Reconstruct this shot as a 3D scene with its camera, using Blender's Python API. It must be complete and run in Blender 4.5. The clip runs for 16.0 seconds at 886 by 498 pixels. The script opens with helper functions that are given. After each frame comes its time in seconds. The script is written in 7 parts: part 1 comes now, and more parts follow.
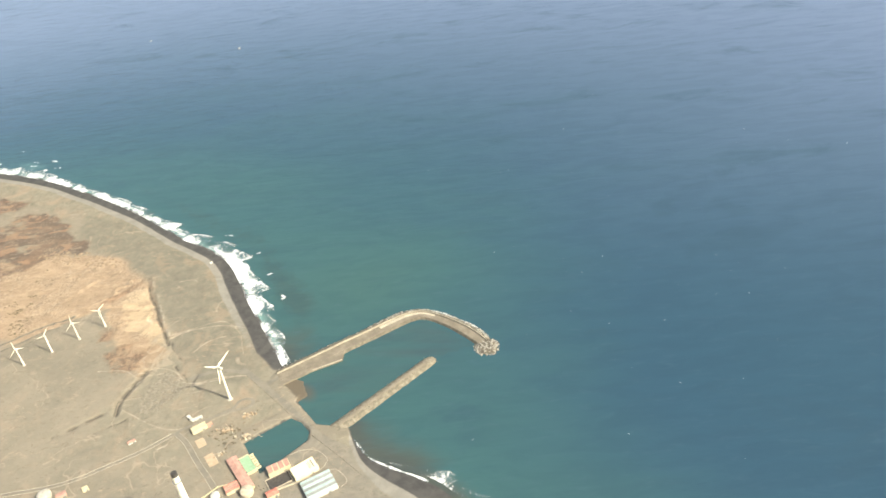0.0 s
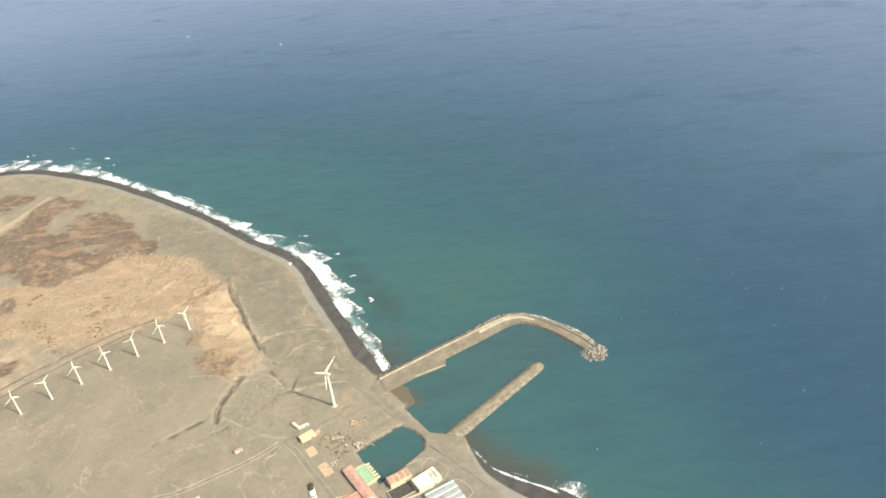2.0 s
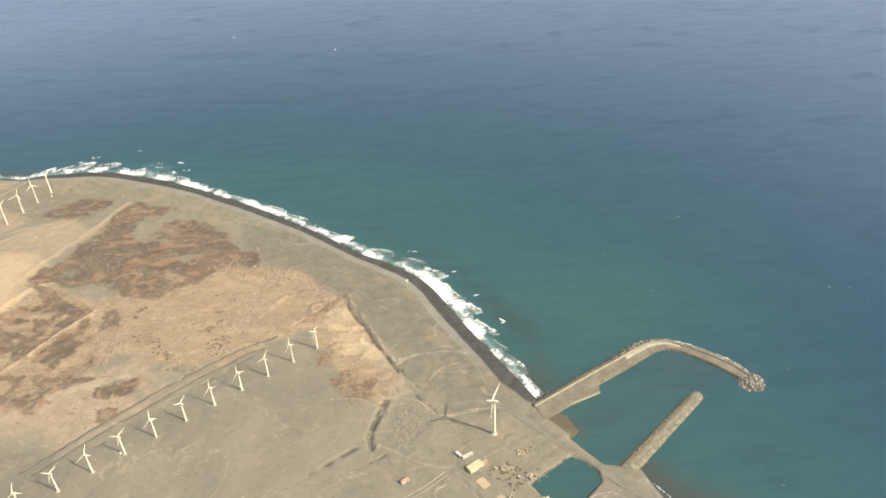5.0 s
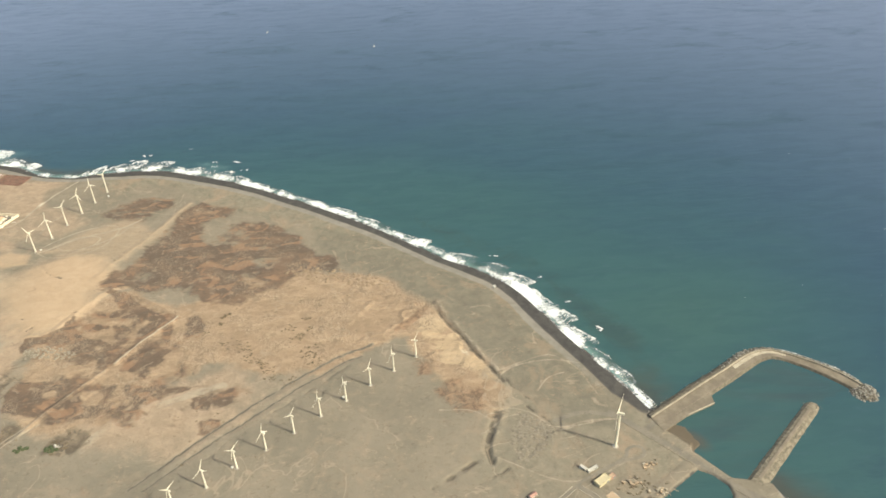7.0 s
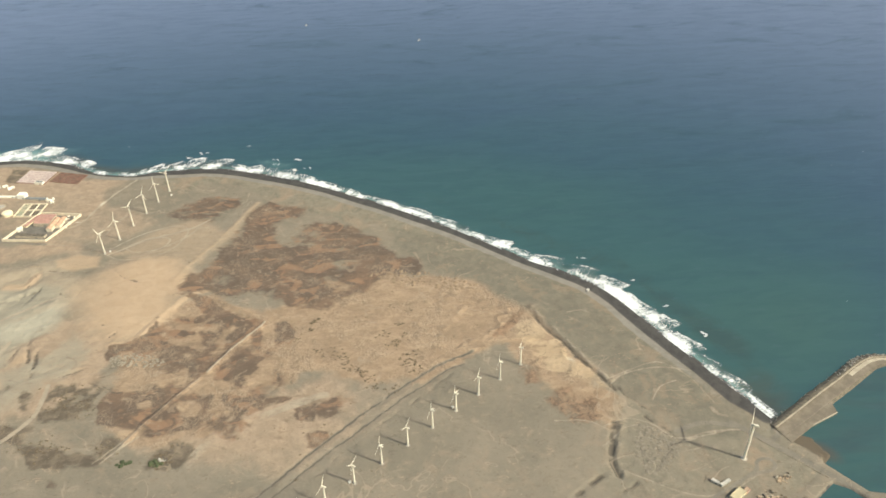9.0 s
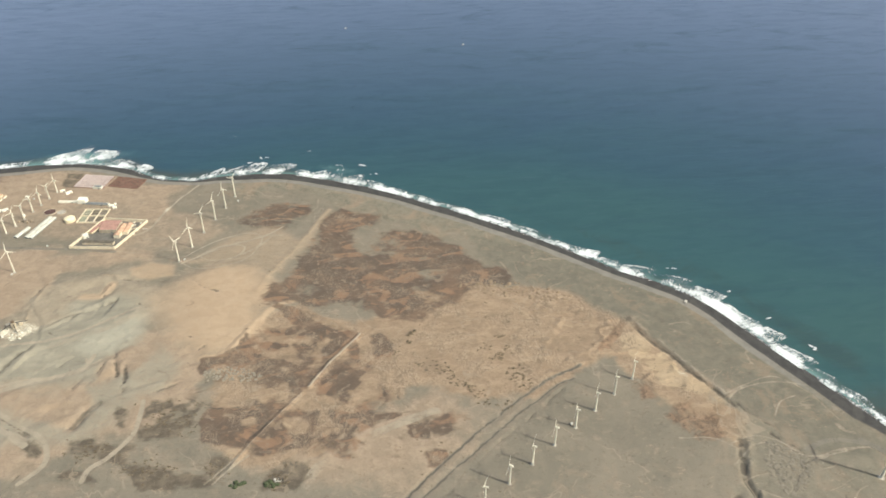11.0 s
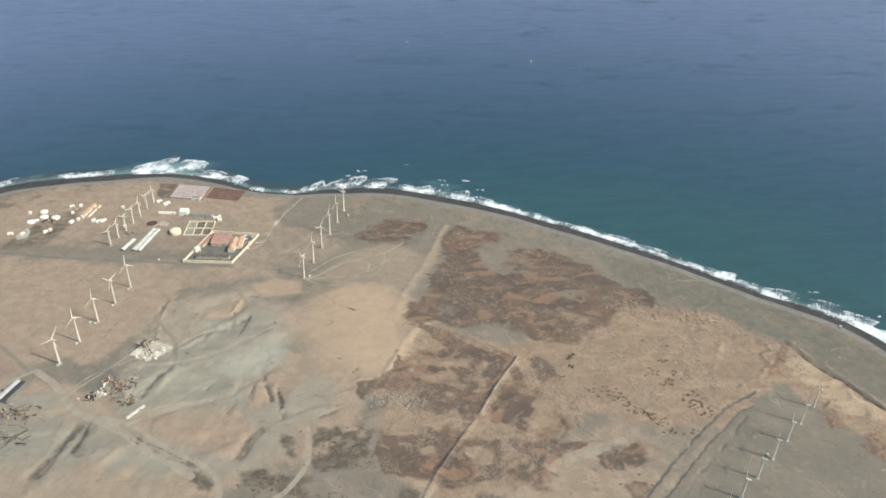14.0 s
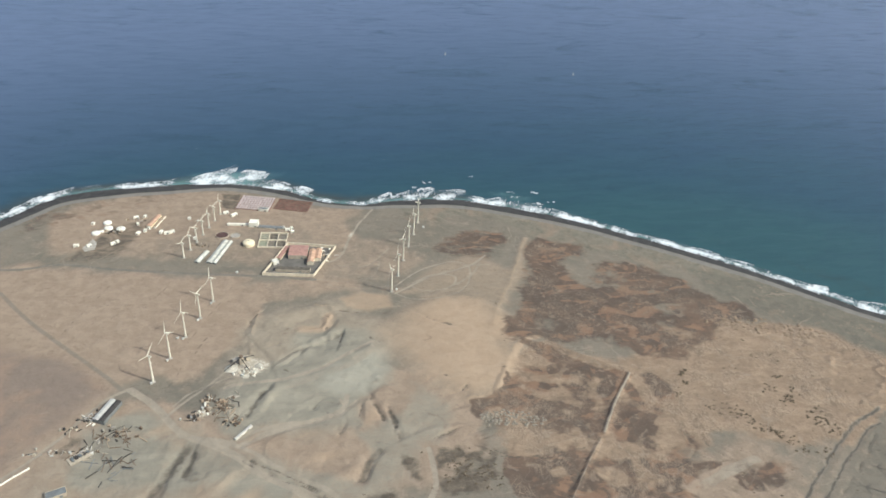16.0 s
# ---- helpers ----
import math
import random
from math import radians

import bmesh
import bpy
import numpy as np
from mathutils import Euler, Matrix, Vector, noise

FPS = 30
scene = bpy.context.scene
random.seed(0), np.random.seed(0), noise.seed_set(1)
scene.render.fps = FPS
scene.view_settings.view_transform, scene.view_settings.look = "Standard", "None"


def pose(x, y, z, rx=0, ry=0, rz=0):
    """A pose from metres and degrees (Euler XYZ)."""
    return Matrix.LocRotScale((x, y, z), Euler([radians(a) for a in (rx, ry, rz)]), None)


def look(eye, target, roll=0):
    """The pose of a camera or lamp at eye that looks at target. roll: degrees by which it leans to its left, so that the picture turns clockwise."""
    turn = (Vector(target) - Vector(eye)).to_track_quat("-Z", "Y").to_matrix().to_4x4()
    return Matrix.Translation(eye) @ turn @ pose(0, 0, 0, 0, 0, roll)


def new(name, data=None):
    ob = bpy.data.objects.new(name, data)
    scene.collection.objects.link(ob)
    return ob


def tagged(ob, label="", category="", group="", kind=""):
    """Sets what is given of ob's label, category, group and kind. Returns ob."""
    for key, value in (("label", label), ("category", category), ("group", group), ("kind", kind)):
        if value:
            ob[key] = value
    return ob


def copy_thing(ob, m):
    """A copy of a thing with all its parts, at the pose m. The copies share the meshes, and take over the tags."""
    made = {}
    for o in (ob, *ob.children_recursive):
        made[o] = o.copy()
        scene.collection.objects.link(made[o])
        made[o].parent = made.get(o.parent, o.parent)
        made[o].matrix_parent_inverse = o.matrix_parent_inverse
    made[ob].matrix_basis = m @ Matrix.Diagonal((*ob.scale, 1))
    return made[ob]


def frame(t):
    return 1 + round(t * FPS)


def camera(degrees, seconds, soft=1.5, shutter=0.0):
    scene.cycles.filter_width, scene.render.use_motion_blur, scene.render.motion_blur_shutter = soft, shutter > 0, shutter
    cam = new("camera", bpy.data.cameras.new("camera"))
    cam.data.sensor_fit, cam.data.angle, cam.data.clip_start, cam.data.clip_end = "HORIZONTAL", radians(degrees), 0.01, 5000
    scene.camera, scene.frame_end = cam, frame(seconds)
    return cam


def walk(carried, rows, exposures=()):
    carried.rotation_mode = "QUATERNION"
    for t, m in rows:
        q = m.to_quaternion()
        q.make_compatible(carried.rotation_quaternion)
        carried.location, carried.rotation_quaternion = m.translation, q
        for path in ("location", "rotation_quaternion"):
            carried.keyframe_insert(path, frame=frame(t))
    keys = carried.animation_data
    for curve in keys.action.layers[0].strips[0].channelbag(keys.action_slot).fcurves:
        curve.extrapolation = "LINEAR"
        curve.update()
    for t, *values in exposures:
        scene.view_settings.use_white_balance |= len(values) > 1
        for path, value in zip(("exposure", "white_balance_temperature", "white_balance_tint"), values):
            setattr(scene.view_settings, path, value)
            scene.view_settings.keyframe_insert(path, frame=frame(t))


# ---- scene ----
cam = camera(60.95, 16.0, soft=1.7)
PATH = [
    (0, (332.700, -346.562, 306.159), (329.622, -13.646, 84.444), -6.677),
    (0.5, (315.905, -342.456, 306.072), (313.667, -10.390, 83.075), -6.517),
    (1, (298.883, -338.379, 306.160), (297.529, -6.603, 82.726), -6.439),
    (1.5, (281.964, -334.640, 306.473), (281.599, -2.603, 83.424), -6.217),
    (2, (264.511, -330.352, 306.642), (266.167, 1.988, 84.051), -5.961),
    (2.5, (247.028, -326.125, 307.240), (251.134, 6.503, 85.109), -5.312),
    (3, (229.418, -322.050, 308.229), (236.477, 10.829, 86.551), -4.481),
    (3.5, (211.353, -318.026, 309.444), (221.369, 15.115, 88.273), -4.048),
    (4, (192.846, -313.795, 310.566), (206.351, 19.534, 89.863), -3.567),
    (6.5, (98.901, -290.292, 315.655), (127.522, 40.534, 92.642), -1.678),
    (7, (80.930, -284.863, 315.815), (111.841, 45.081, 91.803), -1.397),
    (7.5, (63.319, -279.152, 315.776), (96.043, 50.021, 90.888), -1.187),
    (8, (46.656, -272.835, 315.198), (80.781, 55.549, 89.366), -0.977),
    (8.5, (30.962, -266.499, 314.493), (65.606, 61.131, 87.648), -1.033),
    (9, (14.446, -260.280, 313.372), (50.369, 66.913, 86.097), -0.860),
    (11.5, (-75.620, -231.484, 305.740), (-27.255, 96.268, 81.598), 0.693),
    (12, (-94.136, -225.913, 303.683), (-42.807, 102.173, 80.692), 1.072),
    (12.5, (-112.847, -220.175, 301.126), (-58.678, 108.491, 79.667), 1.502),
    (13, (-131.599, -214.341, 298.443), (-74.268, 114.579, 78.159), 1.846),
    (13.5, (-150.283, -208.272, 295.322), (-90.057, 121.413, 76.962), 1.863),
    (14, (-168.629, -202.069, 292.001), (-105.425, 128.551, 75.910), 2.840),
    (14.5, (-186.278, -195.715, 288.064), (-120.281, 135.837, 74.247), 3.188),
    (15, (-203.463, -188.983, 283.607), (-134.823, 143.534, 72.132), 3.503),
    (15.5, (-220.730, -182.863, 279.491), (-149.185, 150.388, 70.147), 3.691),
    (16, (-237.914, -176.933, 275.487), (-163.139, 156.934, 68.265), 3.831),
]
EXPOSURES = [(0, 1.03, 7250, 4), (2, 0.88, 7250, 4), (4, 0.73, 7250, 4), (7, 0.49, 7400, 4), (9, 0.36, 7200, 4), (12.5, 0.20, 6430, 5), (16, 0.03, 6090, 6)]
walk(cam, [(t, look(e, g, r)) for t, e, g, r in PATH], EXPOSURES)

U = 0.42                                # metres for one unit of the plan below

# ---- world, sun, exposure ----
SUN_AZ, SUN_EL = -31.0, 41.0            # degrees from +x towards +y; height over the horizon
world = bpy.data.worlds.new("sky")
scene.world = world
world.use_nodes = True
wn = world.node_tree.nodes
sky = wn.new("ShaderNodeTexSky")
sky.sky_type = "NISHITA"
sky.sun_disc = False
sky.sun_elevation = radians(SUN_EL)
sky.sun_rotation = radians(90 - SUN_AZ)
sky.air_density, sky.dust_density, sky.ozone_density = 1.0, 4.0, 1.0
wn["Background"].inputs["Strength"].default_value = 0.14
world.node_tree.links.new(sky.outputs["Color"], wn["Background"].inputs["Color"])
sun = new("sun", bpy.data.lights.new("sun", "SUN"))
sun.data.energy, sun.data.angle, sun.data.color = 3.4, radians(0.5), (1.0, 0.95, 0.87)
ce = math.cos(radians(SUN_EL))
sun_dir = Vector((ce * math.cos(radians(SUN_AZ)), ce * math.sin(radians(SUN_AZ)), math.sin(radians(SUN_EL))))
sun.matrix_world = look(sun_dir * 400, (0, 0, 0))

# ---- materials ----
class Nodes:
    """A small builder of node materials."""
    def __init__(self, name):
        self.mat = bpy.data.materials.new(name)
        self.mat.use_nodes = True
        self.tree = self.mat.node_tree
        self.bsdf = self.tree.nodes["Principled BSDF"]
        self.geo = self.tree.nodes.new("ShaderNodeNewGeometry")
        self.pos = self.geo.outputs["Position"]

    def link(self, a, b):
        self.tree.links.new(a, b)

    def put(self, socket, v):
        if isinstance(v, bpy.types.NodeSocket):
            self.link(v, socket)
        elif isinstance(v, tuple) and len(v) == 3 and socket.type == "RGBA":
            socket.default_value = (*v, 1)
        else:
            socket.default_value = v

    def noise(self, size, detail=4, rough=0.55, stretch=(1, 1, 1), turn=0.0, warp=0.0, local=False):
        m = self.tree.nodes.new("ShaderNodeMapping")
        m.inputs["Scale"].default_value = [s / (size * U) for s in stretch]
        m.inputs["Rotation"].default_value = (0, 0, radians(turn))
        if local:
            c = self.tree.nodes.new("ShaderNodeTexCoord")
            self.link(c.outputs["Object"], m.inputs["Vector"])
        else:
            self.link(self.pos, m.inputs["Vector"])
        n = self.tree.nodes.new("ShaderNodeTexNoise")
        n.inputs["Scale"].default_value = 1.0
        n.inputs["Detail"].default_value = detail
        n.inputs["Roughness"].default_value = rough
        n.inputs["Distortion"].default_value = warp
        self.link(m.outputs["Vector"], n.inputs["Vector"])
        return n.outputs["Fac"]

    def math(self, op, a, b=0.0, clamp=False):
        n = self.tree.nodes.new("ShaderNodeMath")
        n.operation, n.use_clamp = op, clamp
        self.put(n.inputs[0], a)
        self.put(n.inputs[1], b)
        return n.outputs[0]

    def step(self, v, lo, hi, out0=0.0, out1=1.0):
        n = self.tree.nodes.new("ShaderNodeMapRange")
        n.interpolation_type = "SMOOTHSTEP"
        self.put(n.inputs["Value"], v)
        for key, val in (("From Min", lo), ("From Max", hi), ("To Min", out0), ("To Max", out1)):
            n.inputs[key].default_value = val
        return n.outputs["Result"]

    def mix(self, f, a, b, mode="MIX"):
        n = self.tree.nodes.new("ShaderNodeMix")
        n.data_type, n.blend_type = "RGBA", mode
        self.put(n.inputs[0], f)
        self.put(n.inputs[6], a)
        self.put(n.inputs[7], b)
        return n.outputs[2]

    def attr(self, name):
        n = self.tree.nodes.new("ShaderNodeAttribute")
        n.attribute_name = name
        return n.outputs["Fac"]

    def bump(self, height, strength, distance):
        n = self.tree.nodes.new("ShaderNodeBump")
        n.inputs["Strength"].default_value, n.inputs["Distance"].default_value = strength, distance * U
        self.link(height, n.inputs["Height"])
        self.link(n.outputs["Normal"], self.bsdf.inputs["Normal"])

    def done(self, colour, rough=0.8, metal=0.0, spec=0.3):
        self.put(self.bsdf.inputs["Base Color"], colour)
        self.put(self.bsdf.inputs["Roughness"], rough)
        self.bsdf.inputs["Metallic"].default_value = metal
        self.bsdf.inputs["Specular IOR Level"].default_value = spec
        return self.mat


def shade(c, k):
    return tuple(min(1.0, v * k) for v in c)


def plain(name, colour, rough=0.75, size=4.0, vary=0.22, metal=0.0, grain=0.4, spec=0.3):
    """Weathered paint, plaster, stone or sheet: stains at one scale and grain at a finer one, different on each object."""
    n = Nodes(name)
    info = n.tree.nodes.new("ShaderNodeObjectInfo").outputs["Random"]
    stain = n.noise(size, 5, 0.6)
    fine = n.noise(size * 0.12, 3, 0.6)
    col = n.mix(n.step(stain, 0.35, 0.7), shade(colour, 1 - vary), shade(colour, 1 + vary * 0.5))
    col = n.mix(n.math("MULTIPLY", n.step(fine, 0.4, 0.75), 0.3), col, shade(colour, 1 - vary * 1.3))
    tint = n.step(info, 0.0, 1.0, 0.9, 1.06)
    grey = n.tree.nodes.new("ShaderNodeCombineColor")
    for i in range(3):
        n.link(tint, grey.inputs[i])
    col = n.mix(1.0, col, grey.outputs[0], "MULTIPLY")
    n.bump(fine, grain, size * 0.03)
    return n.done(col, rough, metal, spec)


MAT = {
    # brighter copies of white and cream: colour lifted against the lower late exposure
    "bright_white": plain("brighter_white_paint", (0.84, 0.82, 0.70), 0.7, 5, 0.1),
    "bright_cream": plain("brighter_cream_paint", (0.80, 0.70, 0.48), 0.8, 5, 0.1),
    "yard_cream": plain("weathered_cream_paint", (0.74, 0.66, 0.50), 0.8, 5, 0.16),
    "turbine": plain("turbine_paint", (0.72, 0.69, 0.57), 0.5, 6, 0.08),
    "concrete": plain("concrete", (0.42, 0.39, 0.33), 0.85, 6),
    "cream": plain("cream_plaster", (0.55, 0.49, 0.325), 0.8, 5, 0.12),
    "white": plain("white_paint", (0.56, 0.55, 0.49), 0.7, 5, 0.14),
    "red_roof": plain("red_roof_sheet", (0.50, 0.20, 0.15), 0.7, 5, 0.22),
    "rose": plain("faded_red_sheet", (0.42, 0.25, 0.20), 0.75, 6, 0.2),
    "orange_roof": plain("orange_roof", (0.56, 0.37, 0.25), 0.75, 5, 0.2),
    "blue_sheet": plain("pale_blue_sheet", (0.29, 0.39, 0.39), 0.5, 5, 0.15),
    "grey_sheet": plain("grey_sheet", (0.19, 0.205, 0.20), 0.55, 5, 0.2),
    "green_tank": plain("green_tank_water", (0.25, 0.38, 0.24), 0.6, 3, 0.15),
    "dark": plain("dark_metal", (0.07, 0.065, 0.06), 0.7, 3, 0.3),
    "rust": plain("rusty_scrap", (0.20, 0.145, 0.10), 0.85, 2, 0.4),
    "tan_slab": plain("tan_slab", (0.40, 0.31, 0.215), 0.85, 4, 0.15),
    "sand_wall": plain("pale_block_wall", (0.48, 0.42, 0.32), 0.85, 5, 0.15),
    "rock": plain("armour_rock", (0.165, 0.150, 0.125), 0.9, 2.0, 0.4, grain=0.8),
    "rock_pale": plain("pale_armour_block", (0.36, 0.345, 0.30), 0.85, 2.0, 0.3, grain=0.6),
    "deck": plain("quay_paving", (0.225, 0.195, 0.15), 0.9, 14, 0.25),
    "deck_pale": plain("pale_concrete_road", (0.40, 0.36, 0.28), 0.85, 10, 0.2),
    "jetty_rubble": plain("tan_jetty_rubble", (0.215, 0.192, 0.146), 0.95, 5, 0.35, grain=1.0),
    "rubble": plain("rubble_mound", (0.17, 0.15, 0.115), 0.95, 5, 0.35, grain=1.0),
    "sludge": plain("green_grey_sludge", (0.30, 0.31, 0.22), 0.7, 4, 0.2),
    "chalk": plain("white_crushed_stone", (0.52, 0.49, 0.40), 0.95, 2, 0.25, grain=0.9),
    "pool": plain("pool_water", (0.13, 0.075, 0.055), 0.2, 6, 0.2, spec=0.5),
    "scrub": plain("dry_scrub", (0.172, 0.138, 0.094), 0.95, 2.0, 0.4),
    "leaf": plain("dusty_green_leaves", (0.085, 0.105, 0.055), 0.9, 1.5, 0.4),
    "film": plain("dull_plastic_film", (0.62, 0.62, 0.53), 0.6, 4, 0.2),
    "mound": plain("grey_spoil", (0.205, 0.183, 0.143), 0.95, 4, 0.25, grain=0.8),
    "pale_mound": plain("pale_tipped_soil", (0.262, 0.232, 0.178), 0.95, 4, 0.2, grain=0.8),
    "sand_mound": plain("tan_sand", (0.262, 0.198, 0.134), 0.95, 4, 0.2, grain=0.8),
    "red_field": plain("red_shade_cloth", (0.22, 0.12, 0.09), 0.9, 8, 0.3),
    "panel": plain("plastic_row_cover", (0.56, 0.48, 0.44), 0.6, 4, 0.15),
    "asphalt": plain("asphalt", (0.16, 0.15, 0.13), 0.9, 10, 0.2),
    "hull": plain("boat_paint", (0.45, 0.45, 0.44), 0.4, 3, 0.08),
}


def ground_material():
    n = Nodes("ground")
    big = n.noise(90, 5, 0.6, warp=0.6)
    mid = n.noise(17, 6, 0.62, warp=0.4)
    fine = n.noise(3.2, 5, 0.65)
    streak = n.noise(38, 6, 0.66, stretch=(1, 1.7, 1), turn=-33, warp=1.0)
    wobble = n.math("SUBTRACT", n.math("ADD", n.math("MULTIPLY", mid, 0.55), n.math("MULTIPLY", fine, 0.45)), 0.5)

    def mask(name, lo=0.38, hi=0.62, k=0.5):
        return n.step(n.math("ADD", n.attr(name), n.math("MULTIPLY", wobble, k)), lo, hi)

    base = n.mix(n.step(big, 0.35, 0.65), (0.174, 0.158, 0.124), (0.217, 0.192, 0.149))
    base = n.mix(n.math("MULTIPLY", n.step(mid, 0.55, 0.75), 0.5), base, (0.285, 0.236, 0.176))
    base = n.mix(n.math("MULTIPLY", n.step(n.noise(55, 6, 0.68, warp=1.4), 0.53, 0.68), 0.45), base, (0.262, 0.212, 0.156))
    col = n.mix(mask("tan", 0.2, 0.8, 1.0), base, n.mix(n.step(mid, 0.35, 0.7), (0.285, 0.222, 0.160), (0.345, 0.270, 0.196)))
    sand = n.mix(n.step(streak, 0.35, 0.68), (0.250, 0.186, 0.128), (0.332, 0.250, 0.172))
    sand = n.mix(n.math("MULTIPLY", n.step(fine, 0.55, 0.8), 0.25), sand, (0.225, 0.16, 0.105))
    sand = n.mix(n.math("MULTIPLY", n.step(n.noise(12, 6, 0.68, warp=1.6), 0.54, 0.68), 0.4), sand, (0.205, 0.152, 0.105))
    sand = n.mix(n.math("MULTIPLY", n.step(n.noise(28, 5, 0.62, warp=1.0), 0.55, 0.7), 0.5), sand, (0.395, 0.305, 0.208))
    sand = n.mix(n.math("MULTIPLY", n.step(n.noise(75, 5, 0.6, warp=1.2), 0.56, 0.70), 0.4), sand, (0.232, 0.178, 0.126))
    col = n.mix(mask("sand", 0.22, 0.78, 1.0), col, sand)
    col = n.mix(n.math("MULTIPLY", mask("plum", 0.2, 0.9, 0.9), 0.8), col, n.mix(n.step(big, 0.4, 0.62), (0.205, 0.166, 0.135), (0.285, 0.208, 0.150)))
    quarry = n.mix(n.step(mid, 0.35, 0.7), (0.268, 0.228, 0.170), (0.318, 0.272, 0.204))
    col = n.mix(mask("quarry", 0.12, 0.88, 1.1), col, quarry)
    slate = n.mix(n.step(n.noise(60, 5, 0.6, stretch=(0.5, 2.2, 1), turn=-62, warp=0.6), 0.35, 0.68), (0.238, 0.221, 0.173), (0.295, 0.273, 0.212))
    col = n.mix(mask("slate", 0.1, 0.9, 1.0), col, slate)
    col = n.mix(mask("bright", 0.1, 0.95, 0.5), col, n.mix(n.step(streak, 0.35, 0.7), (0.318, 0.302, 0.238), (0.350, 0.330, 0.260)))
    pile = n.mix(n.step(streak, 0.35, 0.7), (0.372, 0.280, 0.190), (0.415, 0.318, 0.220))
    col = n.mix(mask("pile", 0.12, 0.95, 0.5), col, pile)
    col = n.mix(mask("pale", 0.2, 0.85, 0.8), col, n.mix(n.step(streak, 0.3, 0.7), (0.345, 0.265, 0.175), (0.43, 0.335, 0.225)))
    soil = n.mix(n.step(n.noise(52, 4, 0.55, warp=1.0), 0.38, 0.64), (0.100, 0.078, 0.062), (0.154, 0.109, 0.079))
    soil = n.mix(n.math("MULTIPLY", n.step(n.noise(36, 4, 0.55, stretch=(0.75, 1.2, 1), turn=20, warp=1.0), 0.51, 0.62), 0.8), soil, (0.250, 0.156, 0.101))
    soil = n.mix(n.math("MULTIPLY", n.step(n.noise(13, 4, 0.55, warp=0.4), 0.58, 0.68), 0.6), soil, (0.255, 0.200, 0.148))
    soil = n.mix(n.math("MULTIPLY", n.step(n.noise(19, 4, 0.55, warp=0.4), 0.45, 0.35), 0.65), soil, (0.098, 0.082, 0.067))
    torn = n.math("SUBTRACT", n.noise(34, 4, 0.52, stretch=(0.8, 1.3, 1), turn=24, warp=1.8), 0.5)
    edge = n.math("ADD", n.attr("dark"), n.math("ADD", n.math("MULTIPLY", torn, 1.7), n.math("MULTIPLY", wobble, 0.35)))
    col = n.mix(n.math("MULTIPLY", n.step(edge, 0.16, 0.86), 0.92), col, soil)
    rust = n.mix(n.step(n.noise(14, 6, 0.68, warp=1.0), 0.4, 0.62), (0.128, 0.092, 0.066), (0.268, 0.182, 0.122))
    col = n.mix(n.math("MULTIPLY", mask("red", 0.25, 0.8, 1.2), 0.9), col, rust)
    grey = n.mix(n.step(mid, 0.3, 0.7), (0.172, 0.160, 0.124), (0.220, 0.200, 0.154))
    grey = n.mix(n.math("MULTIPLY", n.step(n.noise(60, 6, 0.70, stretch=(1.2, 0.9, 1), turn=40, warp=0.7), 0.47, 0.66), 0.75), grey, (0.264, 0.207, 0.150))
    grey = n.mix(n.math("MULTIPLY", n.step(n.noise(44, 6, 0.68, stretch=(1.4, 0.8, 1), turn=35, warp=0.8), 0.53, 0.68), 0.6), grey, (0.130, 0.114, 0.088))
    grey = n.mix(n.math("MULTIPLY", n.step(n.noise(9, 6, 0.7, warp=1.4), 0.60, 0.70), 0.5), grey, (0.305, 0.246, 0.182))
    col = n.mix(mask("berm", 0.2, 0.8, 0.5), col, grey)
    olive = n.mix(n.step(mid, 0.3, 0.7), (0.140, 0.132, 0.104), (0.182, 0.167, 0.130))
    olive = n.mix(n.math("MULTIPLY", n.step(n.noise(48, 6, 0.68, warp=0.9), 0.52, 0.66), 0.7), olive, (0.232, 0.184, 0.134))
    col = n.mix(n.math("MULTIPLY", mask("olive", 0.2, 0.85, 0.8), 0.85), col, olive)
    col = n.mix(n.step(n.math("ADD", n.attr("scrub"), n.math("ADD", n.math("MULTIPLY", torn, 1.4), n.math("MULTIPLY", wobble, 0.6))), 0.24, 0.86), col, n.mix(n.step(mid, 0.38, 0.66), (0.098, 0.085, 0.066), (0.172, 0.142, 0.106)))
    col = n.mix(mask("track", 0.35, 0.8, 0.7), col, n.mix(n.step(mid, 0.3, 0.7), (0.290, 0.252, 0.193), (0.345, 0.300, 0.230)))
    col = n.mix(mask("road", 0.38, 0.72, 0.4), col, n.mix(n.step(mid, 0.35, 0.7), (0.170, 0.157, 0.130), (0.212, 0.193, 0.156)))
    # dark floors of ditches, cuts and ruts, slope shade put into the colour
    col = n.mix(n.math("MULTIPLY", mask("ditch_and_shade", 0.3, 0.8, 0.7), 0.85), col, (0.105, 0.092, 0.073))
    col = n.mix(mask("chalk", 0.35, 0.65, 0.8), col, n.mix(n.step(fine, 0.35, 0.65), (0.36, 0.32, 0.25), (0.56, 0.51, 0.40)))
    # pebbles, tufts and pale scatter too small to be told apart
    calm = n.step(n.math("ADD", n.math("ADD", n.attr("quarry"), n.attr("pile")), n.attr("slate")), 0.1, 0.8, 1.0, 0.3)
    speck = n.noise(1.3, 3, 0.7)
    col = n.mix(n.math("MULTIPLY", n.step(speck, 0.56, 0.72), 0.2), col, (0.085, 0.07, 0.05))
    col = n.mix(n.math("MULTIPLY", n.step(n.noise(5.5, 4, 0.7), 0.66, 0.76), 0.45), col, (0.46, 0.37, 0.27))
    blot = n.noise(11, 7, 0.72, warp=0.8)
    col = n.mix(n.math("MULTIPLY", n.math("MULTIPLY", n.step(blot, 0.50, 0.74), 0.34), calm), col, (0.125, 0.102, 0.078))
